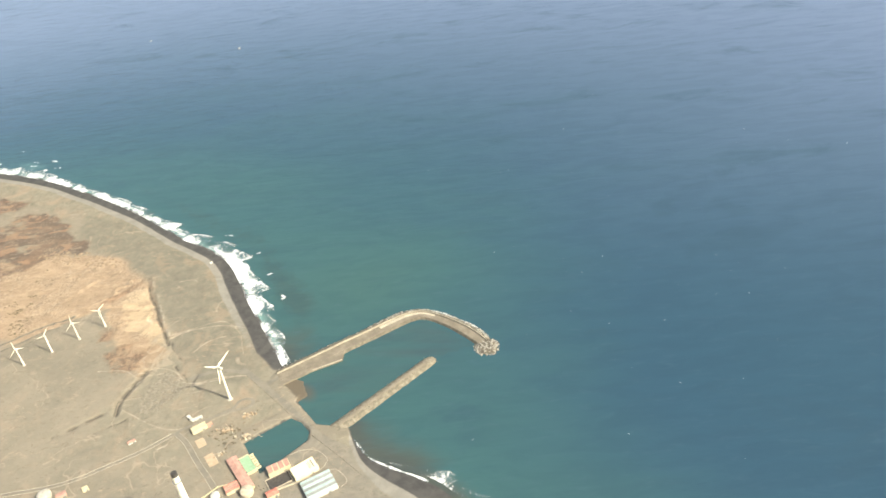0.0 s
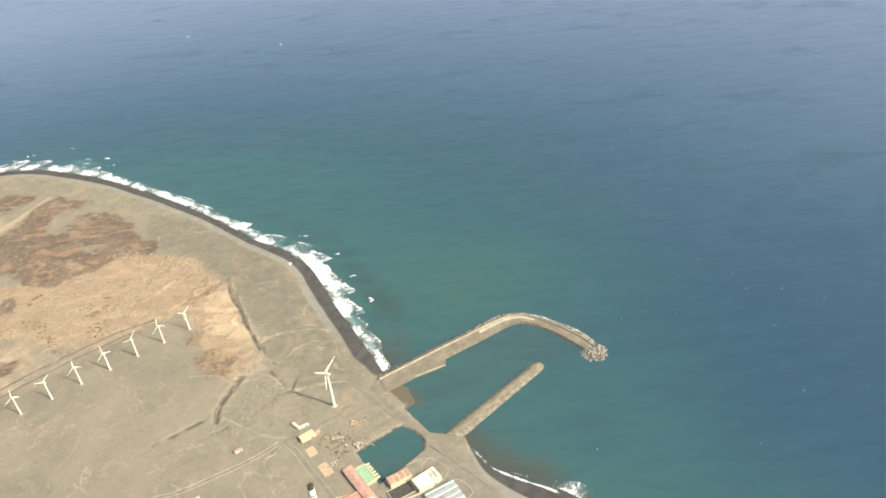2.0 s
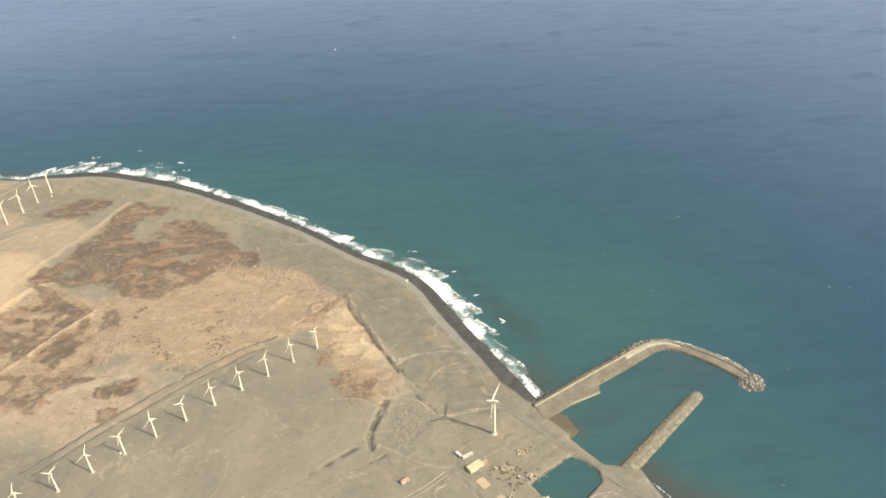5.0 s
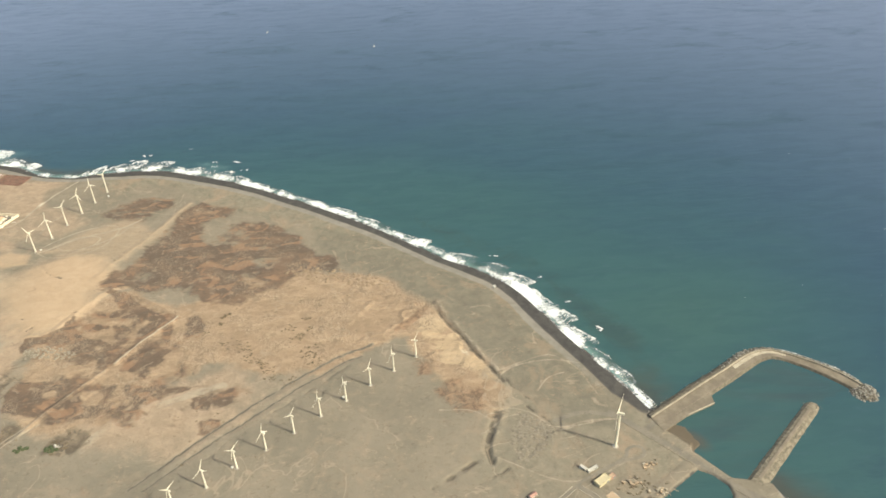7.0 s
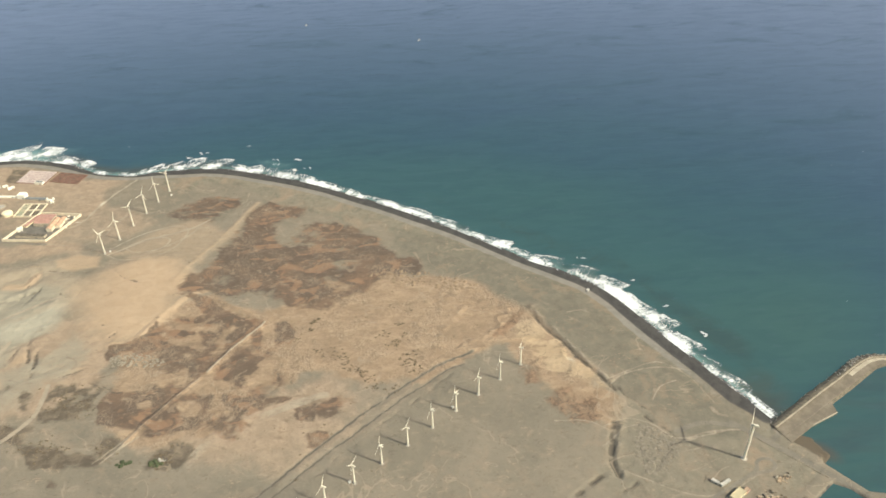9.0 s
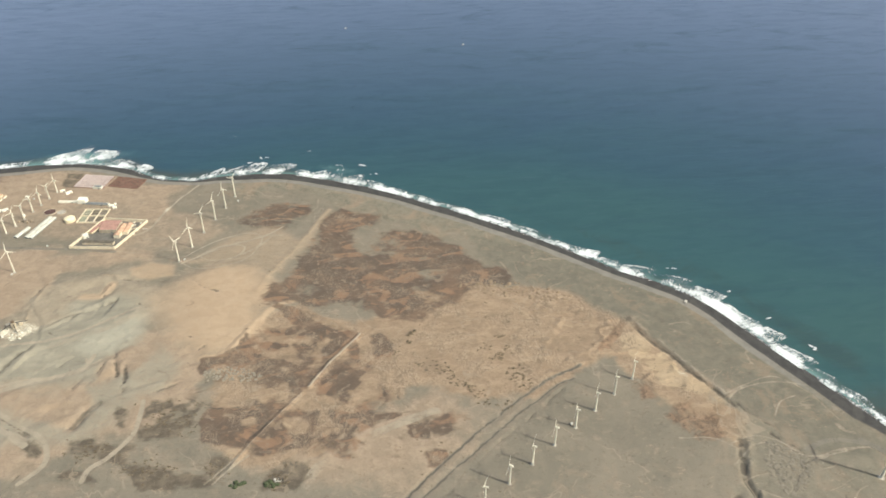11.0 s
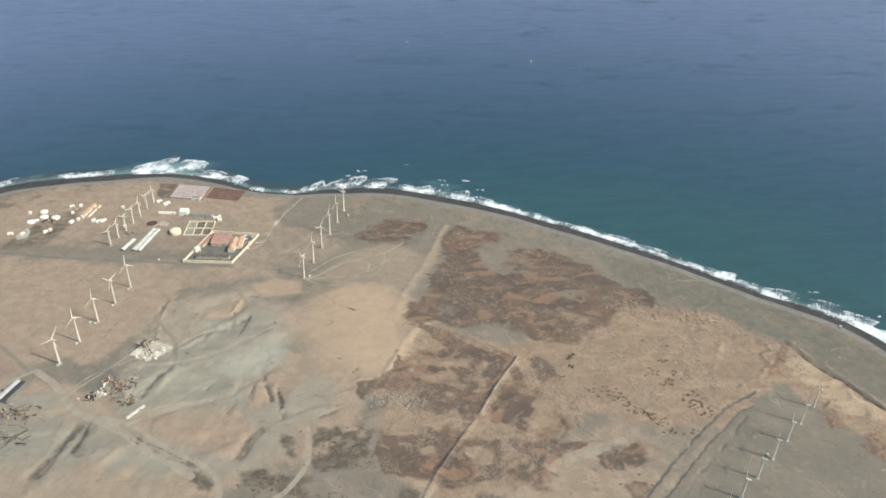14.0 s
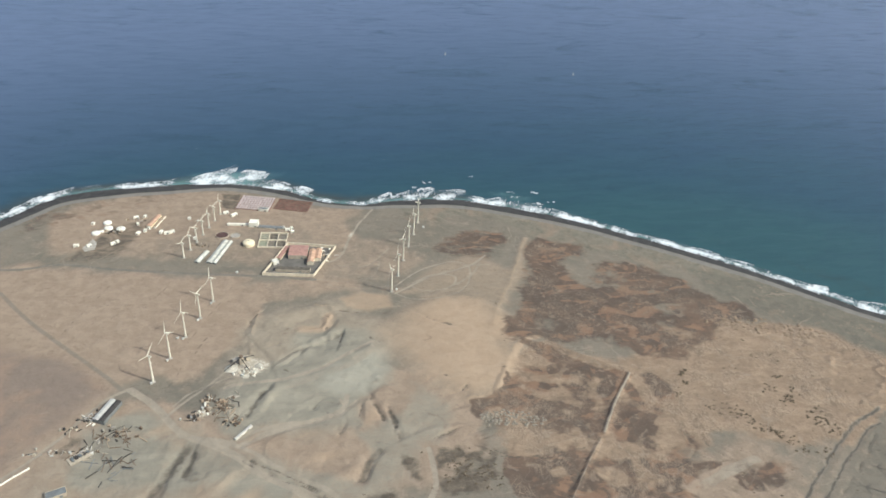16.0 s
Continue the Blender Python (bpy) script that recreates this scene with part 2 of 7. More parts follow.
    col = n.mix(n.math("MULTIPLY", n.step(n.noise(33, 6, 0.7, stretch=(1, 2.2, 1), turn=36, warp=0.7), 0.55, 0.75), 0.3), col, (0.36, 0.30, 0.225))
    few = n.step(n.noise(120, 3, 0.6), 0.48, 0.62)
    dash = n.noise(10, 6, 0.70, stretch=(0.7, 1.25, 1), turn=-28, warp=1.4)
    col = n.mix(n.math("MULTIPLY", n.math("MULTIPLY", n.math("MULTIPLY", n.step(dash, 0.60, 0.69), 0.5), calm), few), col, (0.36, 0.295, 0.215))
    col = n.mix(n.math("MULTIPLY", n.math("MULTIPLY", n.step(dash, 0.40, 0.30), 0.35), calm), col, (0.125, 0.105, 0.08))
    where = n.math("MULTIPLY", n.step(n.noise(70, 4, 0.6), 0.44, 0.60), n.step(n.math("ADD", n.attr("sand"), n.math("MULTIPLY", n.attr("dark"), 0.5)), 0.2, 0.8))
    for size, warp, wide, k in ((30, 1.2, 0.030, 0.42), (13, 1.6, 0.040, 0.34)):
        ridge = n.math("ABSOLUTE", n.math("SUBTRACT", n.noise(size, 4, 0.58, stretch=(1.5, 0.8, 1), turn=28, warp=warp), 0.5))
        vein = n.math("MULTIPLY", n.math("MULTIPLY", n.step(ridge, wide, wide * 0.25), where), k)
        col = n.mix(n.math("MULTIPLY", vein, calm), col, (0.135, 0.108, 0.082))
        light = n.math("MULTIPLY", n.math("MULTIPLY", n.step(n.math("ABSOLUTE", n.math("SUBTRACT", ridge, wide * 1.9)), wide * 0.8, wide * 0.2), where), k * 0.8)
        col = n.mix(n.math("MULTIPLY", light, calm), col, (0.38, 0.305, 0.222))
    open_plain = n.step(n.math("ADD", n.math("ADD", n.attr("quarry"), n.attr("pile")), n.math("ADD", n.attr("dark"), n.attr("tan"))), 0.1, 0.9, 1.0, 0.25)
    herd = n.step(n.noise(64, 3, 0.55), 0.50, 0.60)
    chip = n.noise(6.5, 4, 0.62, stretch=(0.7, 1.2, 1), turn=-20, warp=1.2)
    col = n.mix(n.math("MULTIPLY", n.math("MULTIPLY", n.step(chip, 0.60, 0.64), 0.55), n.math("MULTIPLY", herd, open_plain)), col, (0.335, 0.262, 0.185))
    col = n.mix(n.math("MULTIPLY", n.math("MULTIPLY", n.step(chip, 0.385, 0.35), 0.42), open_plain), col, (0.118, 0.098, 0.074))
    thin = n.math("ABSOLUTE", n.math("SUBTRACT", n.noise(85, 3, 0.5, warp=0.9), 0.5))
    col = n.mix(n.math("MULTIPLY", n.math("MULTIPLY", n.step(thin, 0.011, 0.004), 0.45), n.math("MULTIPLY", n.step(n.noise(100, 2, 0.5), 0.5, 0.56), open_plain)), col, (0.330, 0.275, 0.205))
    pebble = n.mix(n.step(mid, 0.3, 0.7), (0.190, 0.183, 0.160), (0.240, 0.230, 0.200))
    col = n.mix(n.math("MULTIPLY", mask("gravel", 0.3, 0.8, 0.6), 0.85), col, pebble)
    wet = n.mix(n.step(mid, 0.3, 0.7), (0.050, 0.050, 0.049), (0.074, 0.072, 0.069))
    wet = n.mix(n.math("MULTIPLY", n.step(n.noise(40, 5, 0.6, warp=0.8), 0.5, 0.7), 0.5), wet, (0.098, 0.094, 0.086))
    col = n.mix(mask("beach", 0.3, 0.8, 0.45), col, wet)
    col = n.mix(mask("shoal", 0.3, 0.7, 0.5), col, (0.112, 0.094, 0.070))
    h = n.math("ADD", n.math("MULTIPLY", mid, 1.0), n.math("MULTIPLY", fine, 0.35))
    n.bump(h, 0.45, 2.4)
    return n.done(col, 0.95, 0, 0.15)


def sea_material():
    n = Nodes("sea_water")
    swell = n.noise(46, 4, 0.55, stretch=(0.5, 1.7, 1), turn=8, warp=0.6)
    chop = n.noise(15, 5, 0.62, stretch=(0.4, 1.6, 1), turn=6, warp=0.5)
    ripple = n.noise(4.0, 4, 0.65, stretch=(0.6, 1.3, 1), turn=16)
    big = n.noise(420, 5, 0.6, stretch=(0.6, 1.6, 1), turn=-8, warp=0.4)
    cloud = n.noise(150, 5, 0.62, stretch=(0.6, 1.5, 1), turn=-20, warp=0.8)
    t = n.math("ADD", n.attr("shallow"), n.math("MULTIPLY", n.math("SUBTRACT", big, 0.5), 0.5))
    t = n.math("ADD", t, n.math("MULTIPLY", n.math("SUBTRACT", cloud, 0.5), 0.35))
    # far water paler: distance haze put into the base colour
    deep = n.mix(n.attr("far_haze"), (0.025, 0.061, 0.093), (0.116, 0.154, 0.246))
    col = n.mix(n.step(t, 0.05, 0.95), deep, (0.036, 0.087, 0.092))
    col = n.mix(n.math("MULTIPLY", n.step(t, 0.75, 1.35), 0.8), col, (0.041, 0.092, 0.087))
    col = n.mix(n.math("MULTIPLY", n.step(cloud, 0.54, 0.70), 0.35), col, (0.026, 0.056, 0.082))
    col = n.mix(n.step(n.math("ADD", n.attr("silt"), n.math("MULTIPLY", n.math("SUBTRACT", cloud, 0.5), 0.9)), 0.35, 0.95), col, (0.055, 0.066, 0.058))
    col = n.mix(n.math("MULTIPLY", n.step(n.math("ADD", n.attr("reef"), n.math("MULTIPLY", n.math("SUBTRACT", n.noise(50, 5, 0.65, warp=1.0), 0.5), 1.5)), 0.40, 1.15), 0.5), col, (0.038, 0.058, 0.056))
    # shaded and lit wave sides painted into the colour along swell and chop
    col = n.mix(n.math("MULTIPLY", n.step(swell, 0.40, 0.64), 0.13), col, (0.016, 0.036, 0.060))
    col = n.mix(n.math("MULTIPLY", n.step(chop, 0.52, 0.78), 0.14), col, (0.070, 0.112, 0.142))
    col = n.mix(n.step(n.math("ADD", n.attr("wash"), n.math("MULTIPLY", n.math("SUBTRACT", n.noise(30, 4, 0.6), 0.5), 0.7)), 0.15, 0.9), col, (0.13, 0.25, 0.235))
    col = n.mix(n.step(n.attr("shoal"), 0.25, 0.95, 0.0, 0.8), col, (0.076, 0.073, 0.062))
    h = n.math("ADD", n.math("ADD", n.math("MULTIPLY", swell, 2.6), n.math("MULTIPLY", chop, 1.3)), n.math("MULTIPLY", ripple, 0.35))
    n.bump(h, 0.46, 1.0)
    return n.done(col, 0.24, 0, 0.27)


def foam_material():
    """White water: streaks run in towards the shore, thin lace between the breakers."""
    n = Nodes("surf_foam")
    run = n.tree.nodes.new("ShaderNodeCombineXYZ")
    n.link(n.math("MULTIPLY", n.attr("run"), 0.26), run.inputs[0])
    n.link(n.math("MULTIPLY", n.attr("off"), 0.10), run.inputs[1])
    lace = n.tree.nodes.new("ShaderNodeTexNoise")
    lace.inputs["Scale"].default_value, lace.inputs["Detail"].default_value, lace.inputs["Roughness"].default_value = 1.0, 6, 0.68
    lace.inputs["Distortion"].default_value = 0.9
    n.link(run.outputs[0], lace.inputs["Vector"])
    broad = n.noise(16, 6, 0.68, warp=1.0)
    fine = n.noise(2.4, 5, 0.72, warp=0.6)
    wob = n.math("ADD", n.math("MULTIPLY", lace.outputs["Fac"], 0.5), n.math("MULTIPLY", broad, 0.16))
    wob = n.math("SUBTRACT", n.math("ADD", wob, n.math("MULTIPLY", fine, 0.34)), 0.5)
    f = n.step(n.math("ADD", n.attr("foam"), n.math("MULTIPLY", wob, 3.0)), 0.34, 1.26)
    n.done(n.mix(n.step(fine, 0.3, 0.7), (0.62, 0.69, 0.69), (0.84, 0.86, 0.85)), 0.9, 0, 0.2)
    n.bump(broad, 0.8, 0.8)
    clear = n.tree.nodes.new("ShaderNodeBsdfTransparent")
    mixer = n.tree.nodes.new("ShaderNodeMixShader")
    n.link(f, mixer.inputs[0])
    n.link(clear.outputs[0], mixer.inputs[1])
    n.link(n.bsdf.outputs[0], mixer.inputs[2])
    n.link(mixer.outputs[0], n.tree.nodes["Material Output"].inputs["Surface"])
    return n.mat


# ---- land arithmetic ----
def lattice(ix, iy, seed):
    h = (ix * 374761393 + iy * 668265263 + seed * 1442695041) & 0xFFFFFFFF
    h = ((h ^ (h >> 13)) * 1274126177) & 0xFFFFFFFF
    return ((h ^ (h >> 16)) & 0xFFFF) / 65535.0


def value_noise(x, y, seed):
    ix, iy = np.floor(x).astype(np.int64), np.floor(y).astype(np.int64)
    fx, fy = x - ix, y - iy
    fx, fy = fx * fx * (3 - 2 * fx), fy * fy * (3 - 2 * fy)
    a, b = lattice(ix, iy, seed), lattice(ix + 1, iy, seed)
    c, d = lattice(ix, iy + 1, seed), lattice(ix + 1, iy + 1, seed)
    return (a + (b - a) * fx) * (1 - fy) + (c + (d - c) * fx) * fy


def fbm(x, y, size, octaves=4, seed=1):
    """Noise between about -0.5 and 0.5."""
    out, amp, tot = np.zeros_like(x), 1.0, 0.0
    for k in range(octaves):
        s = size / 2 ** k
        out += amp * value_noise(x / s + 17.3 * k, y / s - 9.1 * k, seed + k)
        tot, amp = tot + amp, amp * 0.55
    return out / tot - 0.5


def smooth(v, lo, hi):
    t = np.clip((v - lo) / (hi - lo), 0, 1)
    return t * t * (3 - 2 * t)


def spline(points, per=6):
    """A smooth line through control points."""
    p = np.array(points, float)
    q = np.vstack([2 * p[0] - p[1], p, 2 * p[-1] - p[-2]])
    out = []
    for i in range(1, len(q) - 2):
        for t in np.arange(per) / per:
            out.append(0.5 * (2 * q[i] + (q[i + 1] - q[i - 1]) * t + (2 * q[i - 1] - 5 * q[i] + 4 * q[i + 1] - q[i + 2]) * t * t
                              + (3 * q[i] - q[i - 1] - 3 * q[i + 1] + q[i + 2]) * t ** 3))
    return np.array(out + [p[-1]])


def line_distance(x, y, line):
    best = np.full(x.shape, 1e9)
    for (ax, ay), (bx, by) in zip(line[:-1], line[1:]):
        dx, dy = bx - ax, by - ay
        t = np.clip(((x - ax) * dx + (y - ay) * dy) / (dx * dx + dy * dy + 1e-9), 0, 1)
        best = np.minimum(best, (x - ax - t * dx) ** 2 + (y - ay - t * dy) ** 2)
    return np.sqrt(best)


def inside(x, y, ring):
    odd = np.zeros(x.shape, bool)
    for (ax, ay), (bx, by) in zip(ring, np.roll(ring, -1, axis=0)):
        if ay != by:
            odd ^= ((ay > y) != (by > y)) & (x < (bx - ax) * (y - ay) / (by - ay) + ax)
    return odd


def ring_distance(x, y, ring):
    """Metres to the outline, positive inside."""
    ring = np.array(ring, float)
    d = line_distance(x, y, np.vstack([ring, ring[:1]]))
    return np.where(inside(x, y, ring), d, -d)


SHORE = spline([(-1800, 120), (-1350, 440), (-1150, 690), (-1057, 796), (-987, 872), (-897, 899), (-799, 909), (-697, 908), (-593, 877),
                (-540, 836), (-491, 812), (-440, 806), (-385, 815), (-276, 812), (-175, 772), (-82, 722), (4, 661), (90, 596),
                (165, 532), (230, 470), (290, 408), (344, 364), (404, 299), (458, 177), (509, 69), (538, 4)], 5)
QUAY = np.array([(542, -33), (556, -45), (567, -56), (562, -68), (592, -113), (615, -119), (637, -127)], float)
SOUTH = spline([(638, -129), (642, -144), (654, -167), (665, -182), (678, -192), (697, -204), (725, -220), (748, -236), (764, -253), (800, -290), (860, -350), (1010, -490), (1600, -800)], 4)
MAINLAND = np.vstack([[(-6000, -2500)], SHORE, QUAY, SOUTH, [(6000, -2600), (6000, -6500), (-6000, -6500)]])
DOCK = np.array([(499, -134), (556, -98), (571, -108), (583, -126), (582, -140), (556, -163), (527, -186)], float)


def coast(x, y):
    """Metres from the waterline, positive on land."""
    return np.minimum(ring_distance(x, y, MAINLAND), -ring_distance(x, y, DOCK))


def near(x, y, box, grow=40):
    b = np.array(box, float)
    return (x > b[:, 0].min() - grow) & (x < b[:, 0].max() + grow) & (y > b[:, 1].min() - grow) & (y < b[:, 1].max() + grow)


def region(x, y, ring, soft=14.0, ragged=22.0, seed=3, size=60):
    """1 inside an outline with a ragged edge, 0 outside."""
    out = np.zeros_like(x)
    k = near(x, y, ring, 60)
    px, py = x[k], y[k]
    d = ring_distance(px, py, ring) + 2 * ragged * fbm(px, py, size, 4, seed)
    out[k] = smooth(d, -soft, soft)
    return out


def trail(x, y, line, width, seed=5, wander=3.0):
    out = np.zeros_like(x)
    k = near(x, y, line, width + 20)
    px, py = x[k], y[k]
    d = line_distance(px + wander * 2 * fbm(px, py, 30, 2, seed), py + wander * 2 * fbm(px, py, 30, 2, seed + 9), spline(line, 4))
    out[k] = smooth(width / 2 + 2.2 - d, 0, 3.0)
    return out


def gauss_line(x, y, line, width, seed=5, rough=1.0):
    out = np.zeros_like(x)
    k = near(x, y, line, width * 4)
    px, py = x[k], y[k]
    d = line_distance(px + rough * (5 * fbm(px, py, 22, 3, seed) + 3 * fbm(px, py, 7, 2, seed + 2)), py + rough * (5 * fbm(px, py, 22, 3, seed + 4) + 3 * fbm(px, py, 7, 2, seed + 6)), spline(line, 4))
    out[k] = np.exp(-(d / width) ** 2)
    return out


def scarp(x, y, line, drop, seed=5):
    """A short cut bank: the ground falls away on the left of the line."""
    out = np.zeros_like(x)
    k = near(x, y, line, 40)
    px, py = x[k] + 7 * fbm(x[k], y[k], 20, 3, seed), y[k] + 7 * fbm(x[k], y[k], 20, 3, seed + 4)
    p = spline(line, 4)
    d = line_distance(px, py, p)
    side = np.zeros_like(px)
    best = np.full(px.shape, 1e9)
    for (ax, ay), (bx, by) in zip(p[:-1], p[1:]):
        dx, dy = bx - ax, by - ay
        t = np.clip(((px - ax) * dx + (py - ay) * dy) / (dx * dx + dy * dy + 1e-9), 0, 1)
        dd = (px - ax - t * dx) ** 2 + (py - ay - t * dy) ** 2
        side = np.where(dd < best, np.sign(dx * (py - ay) - dy * (px - ax)), side)
        best = np.minimum(best, dd)
    out[k] = -drop * 0.5 * side * (1 - np.exp(-(d / 1.6) ** 2)) * np.exp(-(d / 13) ** 2)
    return out


def bump_at(x, y, cx, cy, rx, ry=None, turn=0.0):
    c, s = math.cos(radians(turn)), math.sin(radians(turn))
    u, v = (x - cx) * c + (y - cy) * s, -(x - cx) * s + (y - cy) * c
    return np.exp(-(u / rx) ** 2 - (v / (ry or rx)) ** 2)


SLATE = ((-597, 380), (-560, 412), (-512, 430), (-442, 399), (-430, 353), (-453, 314), (-514, 280), (-566, 248), (-606, 259), (-637, 240), (-668, 250), (-688, 305), (-648, 331))
YARD_FLOOR = ((-830, 224), (-817, 264), (-764, 279), (-724, 241), (-699, 248), (-643, 209), (-583, 171), (-533, 134), (-833, 176))
TAN_FLOOR = ((-594, 235), (-546, 242), (-527, 215), (-533, 184), (-575, 185), (-598, 208))
TAN_BANK = ((-508, 258), (-460, 264), (-456, 206), (-474, 156), (-507, 180))
ORANGE = [(-330, 270), (-290, 330), (-230, 380), (-146, 300), (-101, 342), (-41, 380), (16, 392), (54, 399), (112, 386), (189, 356), (232, 318), (262, 268), (290, 195), (318, 120),
          (352, 62), (320, 28), (272, 62), (236, 127), (212, 186), (150, 170), (85, 142), (15, 135), (-75, 165), (-150, 130), (-208, 75), (-265, 42), (-330, 120)]
QUARRY = list(((-680, 336), (-641, 423), (-595, 477), (-513, 497), (-434, 460), (-426, 386), (-454, 308), (-499, 292), (-517, 235), (-558, 222), (-616, 221), (-650, 291)))
EMBANK = [(-141, 288), (-181, 238), (-214, 190)]
EMBANK_LOW = [(-222, 180), (-249, 147), (-286, 97), (-309, 60)]
BANK = [(-141, 288), (-195, 337), (-262, 374)]
PILE = ((-443, 450), (-416, 469), (-359, 499), (-300, 486), (-270, 432), (-252, 389), (-287, 355), (-310, 310), (-335, 275), (-359, 267), (-384, 286), (-425, 302), (-450, 338), (-468, 376), (-465, 419))
BIG_DARK = ((-193, 611), (-167, 646), (-120, 667), (-92, 639), (-81, 600), (-118, 595), (-149, 576), (-140, 544), (-128, 510), (-95, 560), (-56, 571), (1, 539), (30, 494), (56, 467), (72, 442), (108, 423), (101, 394), (59, 384), (14, 348), (-17, 326), (-41, 304), (-66, 313), (-101, 330), (-127, 349), (-148, 360), (-205, 366), (-243, 378), (-278, 388), (-275, 421), (-236, 474), (-210, 534))
RINGS = {}


def ring(kind, *points):
    """Files an outline of one kind of soil."""
    RINGS.setdefault(kind, []).append(points)


ring("bare", (-143, 593), (-108, 594), (-91, 560), (-59, 540), (-43, 501), (-105, 496), (-128, 497), (-123, 526), (-142, 554))
ring("bare", (-50, 394), (-15, 383), (-1, 364), (-15, 349), (-37, 365), (-52, 380))
ring("bare", (-242, 423), (-208, 422), (-187, 406), (-207, 397), (-235, 403))
ring("bare", (-170, 369), (-139, 371), (-132, 357), (-156, 350), (-170, 356))
ring("bare", (-35, 481), (11, 486), (24, 472), (-15, 460), (-37, 466))
ring("bare", (-34, 431), (2, 437), (4, 422), (-27, 414))
ring("far", (-361, 610), (-322, 660), (-286, 686), (-225, 669), (-208, 647), (-240, 628), (-257, 599), (-308, 613))
ring("far", (-186, 637), (-159, 654), (-130, 631), (-95, 590), (-111, 586), (-148, 613))
ring("soil", (-85, 103), (-71, 105), (-58, 91), (-64, 82), (-79, 86))
ring("soil", (-67, 58), (-45, 59), (-38, 49), (-44, 40), (-63, 46))
ring("thicket", (-508, 84), (-492, 91), (-465, 78), (-457, 63), (-497, 65))
ring("thicket", (-454, 106), (-418, 95), (-384, 74), (-368, 51), (-414, 52), (-440, 78), (-459, 88))
ring("thicket", (-346, 79), (-326, 85), (-305, 70), (-302, 57), (-326, 54), (-349, 66))
ring("thicket", (-386, 71), (-352, 65), (-316, 50), (-313, 41), (-389, 49))
ring("thicket", (-261, 46), (-233, 65), (-221, 57), (-209, 39), (-223, 29), (-263, 32))
ring("thicket", (-222, 55), (-211, 61), (-203, 57), (-208, 47))
ring("thicket", (-421, 67), (-379, 63), (-335, 53), (-326, 43), (-365, 41), (-413, 42))
ring("thicket", (-384, 26), (-375, 30), (-369, 16), (-379, 14))
ring("red", (248, 96), (301, 113), (327, 89), (336, 38), (308, 30), (270, 45), (244, 67))
ring("red", (219, 153), (242, 163), (251, 138), (234, 124), (212, 128))
ring("red", (220, 128), (242, 137), (253, 112), (238, 98), (220, 106))
ring("pale", (253, 242), (279, 212), (303, 164), (317, 121), (294, 116), (262, 136), (246, 169), (243, 210))
ring("pale", (234, 269), (264, 257), (298, 192), (329, 133), (345, 80), (316, 84), (278, 127), (248, 157), (229, 202))
ring("soil", (-363, 262), (-340, 267), (-318, 285), (-306, 319), (-297, 301), (-302, 290), (-293, 278), (-275, 260), (-263, 250), (-279, 244), (-298, 243), (-307, 232), (-322, 234), (-331, 247), (-353, 250), (-361, 240), (-365, 248))
ring("soil", (-270, 369), (-257, 370), (-234, 359), (-207, 330), (-184, 309), (-147, 293), (-139, 286), (-160, 277), (-178, 285), (-195, 296), (-200, 282), (-207, 277), (-200, 299), (-210, 317), (-236, 330), (-244, 341), (-255, 357))
ring("soil", (-297, 296), (-271, 290), (-249, 282), (-265, 274), (-281, 276))
ring("soil", (-241, 284), (-218, 281), (-203, 281), (-209, 263), (-225, 251), (-237, 267))
ring("soil", (-194, 266), (-176, 276), (-160, 277), (-175, 251), (-193, 231), (-198, 240))
ring("soil", (-302, 223), (-269, 240), (-242, 245), (-218, 232), (-197, 226), (-201, 211), (-213, 192), (-227, 180), (-241, 181), (-244, 199), (-265, 202), (-285, 211))
ring("soil", (-163, 238), (-152, 221), (-137, 209), (-145, 194), (-157, 181), (-178, 172), (-203, 172), (-210, 180), (-185, 214))
ring("soil", (-161, 272), (-148, 276), (-141, 258), (-140, 236), (-143, 215), (-160, 236))
ring("soil", (-128, 291), (-108, 289), (-98, 276), (-94, 264), (-103, 240), (-120, 237), (-121, 261))
ring("thicket", (-416, 188), (-401, 187), (-367, 187), (-352, 181), (-357, 163), (-360, 128), (-364, 122), (-393, 120), (-413, 119), (-424, 128), (-427, 154), (-423, 171))
ring("soil", (-348, 171), (-321, 166), (-293, 166), (-265, 168), (-244, 167), (-237, 159), (-257, 142), (-270, 126), (-284, 106), (-296, 97), (-317, 106), (-331, 104), (-344, 110), (-347, 127), (-352, 153))
ring("soil", (-186, 144), (-159, 138), (-129, 131), (-96, 123), (-120, 117), (-141, 108), (-165, 94), (-170, 104), (-162, 119), (-180, 127))
ring("soil", (-241, 149), (-226, 151), (-200, 144), (-204, 109), (-223, 99), (-222, 86), (-249, 86), (-264, 78), (-276, 83), (-260, 103), (-256, 124))
ring("thicket", (-507, 139), (-482, 140), (-457, 124), (-441, 118), (-432, 111), (-452, 97), (-507, 104), (-513, 119))
ring("thicket", (-465, 190), (-452, 193), (-442, 173), (-440, 147), (-447, 134), (-460, 145), (-466, 167))
ring("thicket", (-563, 138), (-545, 135), (-539, 119), (-549, 109), (-559, 117))
ring("soil", (-86, 103), (-72, 103), (-66, 87), (-87, 84))
ring("bare_soil", (-328, 154), (-312, 159), (-313, 143))
ring("bare_soil", (-303, 142), (-283, 146), (-278, 131), (-298, 132))
ring("bare_soil", (-241, 135), (-223, 137), (-209, 122), (-220, 107), (-240, 109))
ring("bare_soil", (-253, 232), (-240, 237), (-237, 224), (-250, 221))
LINES = []


def line(kind, width, *points, depth=0.0, dark=0.0):
    """Files a track, a strip or a cut along a line."""
    LINES.append((kind, width, points, depth, dark))


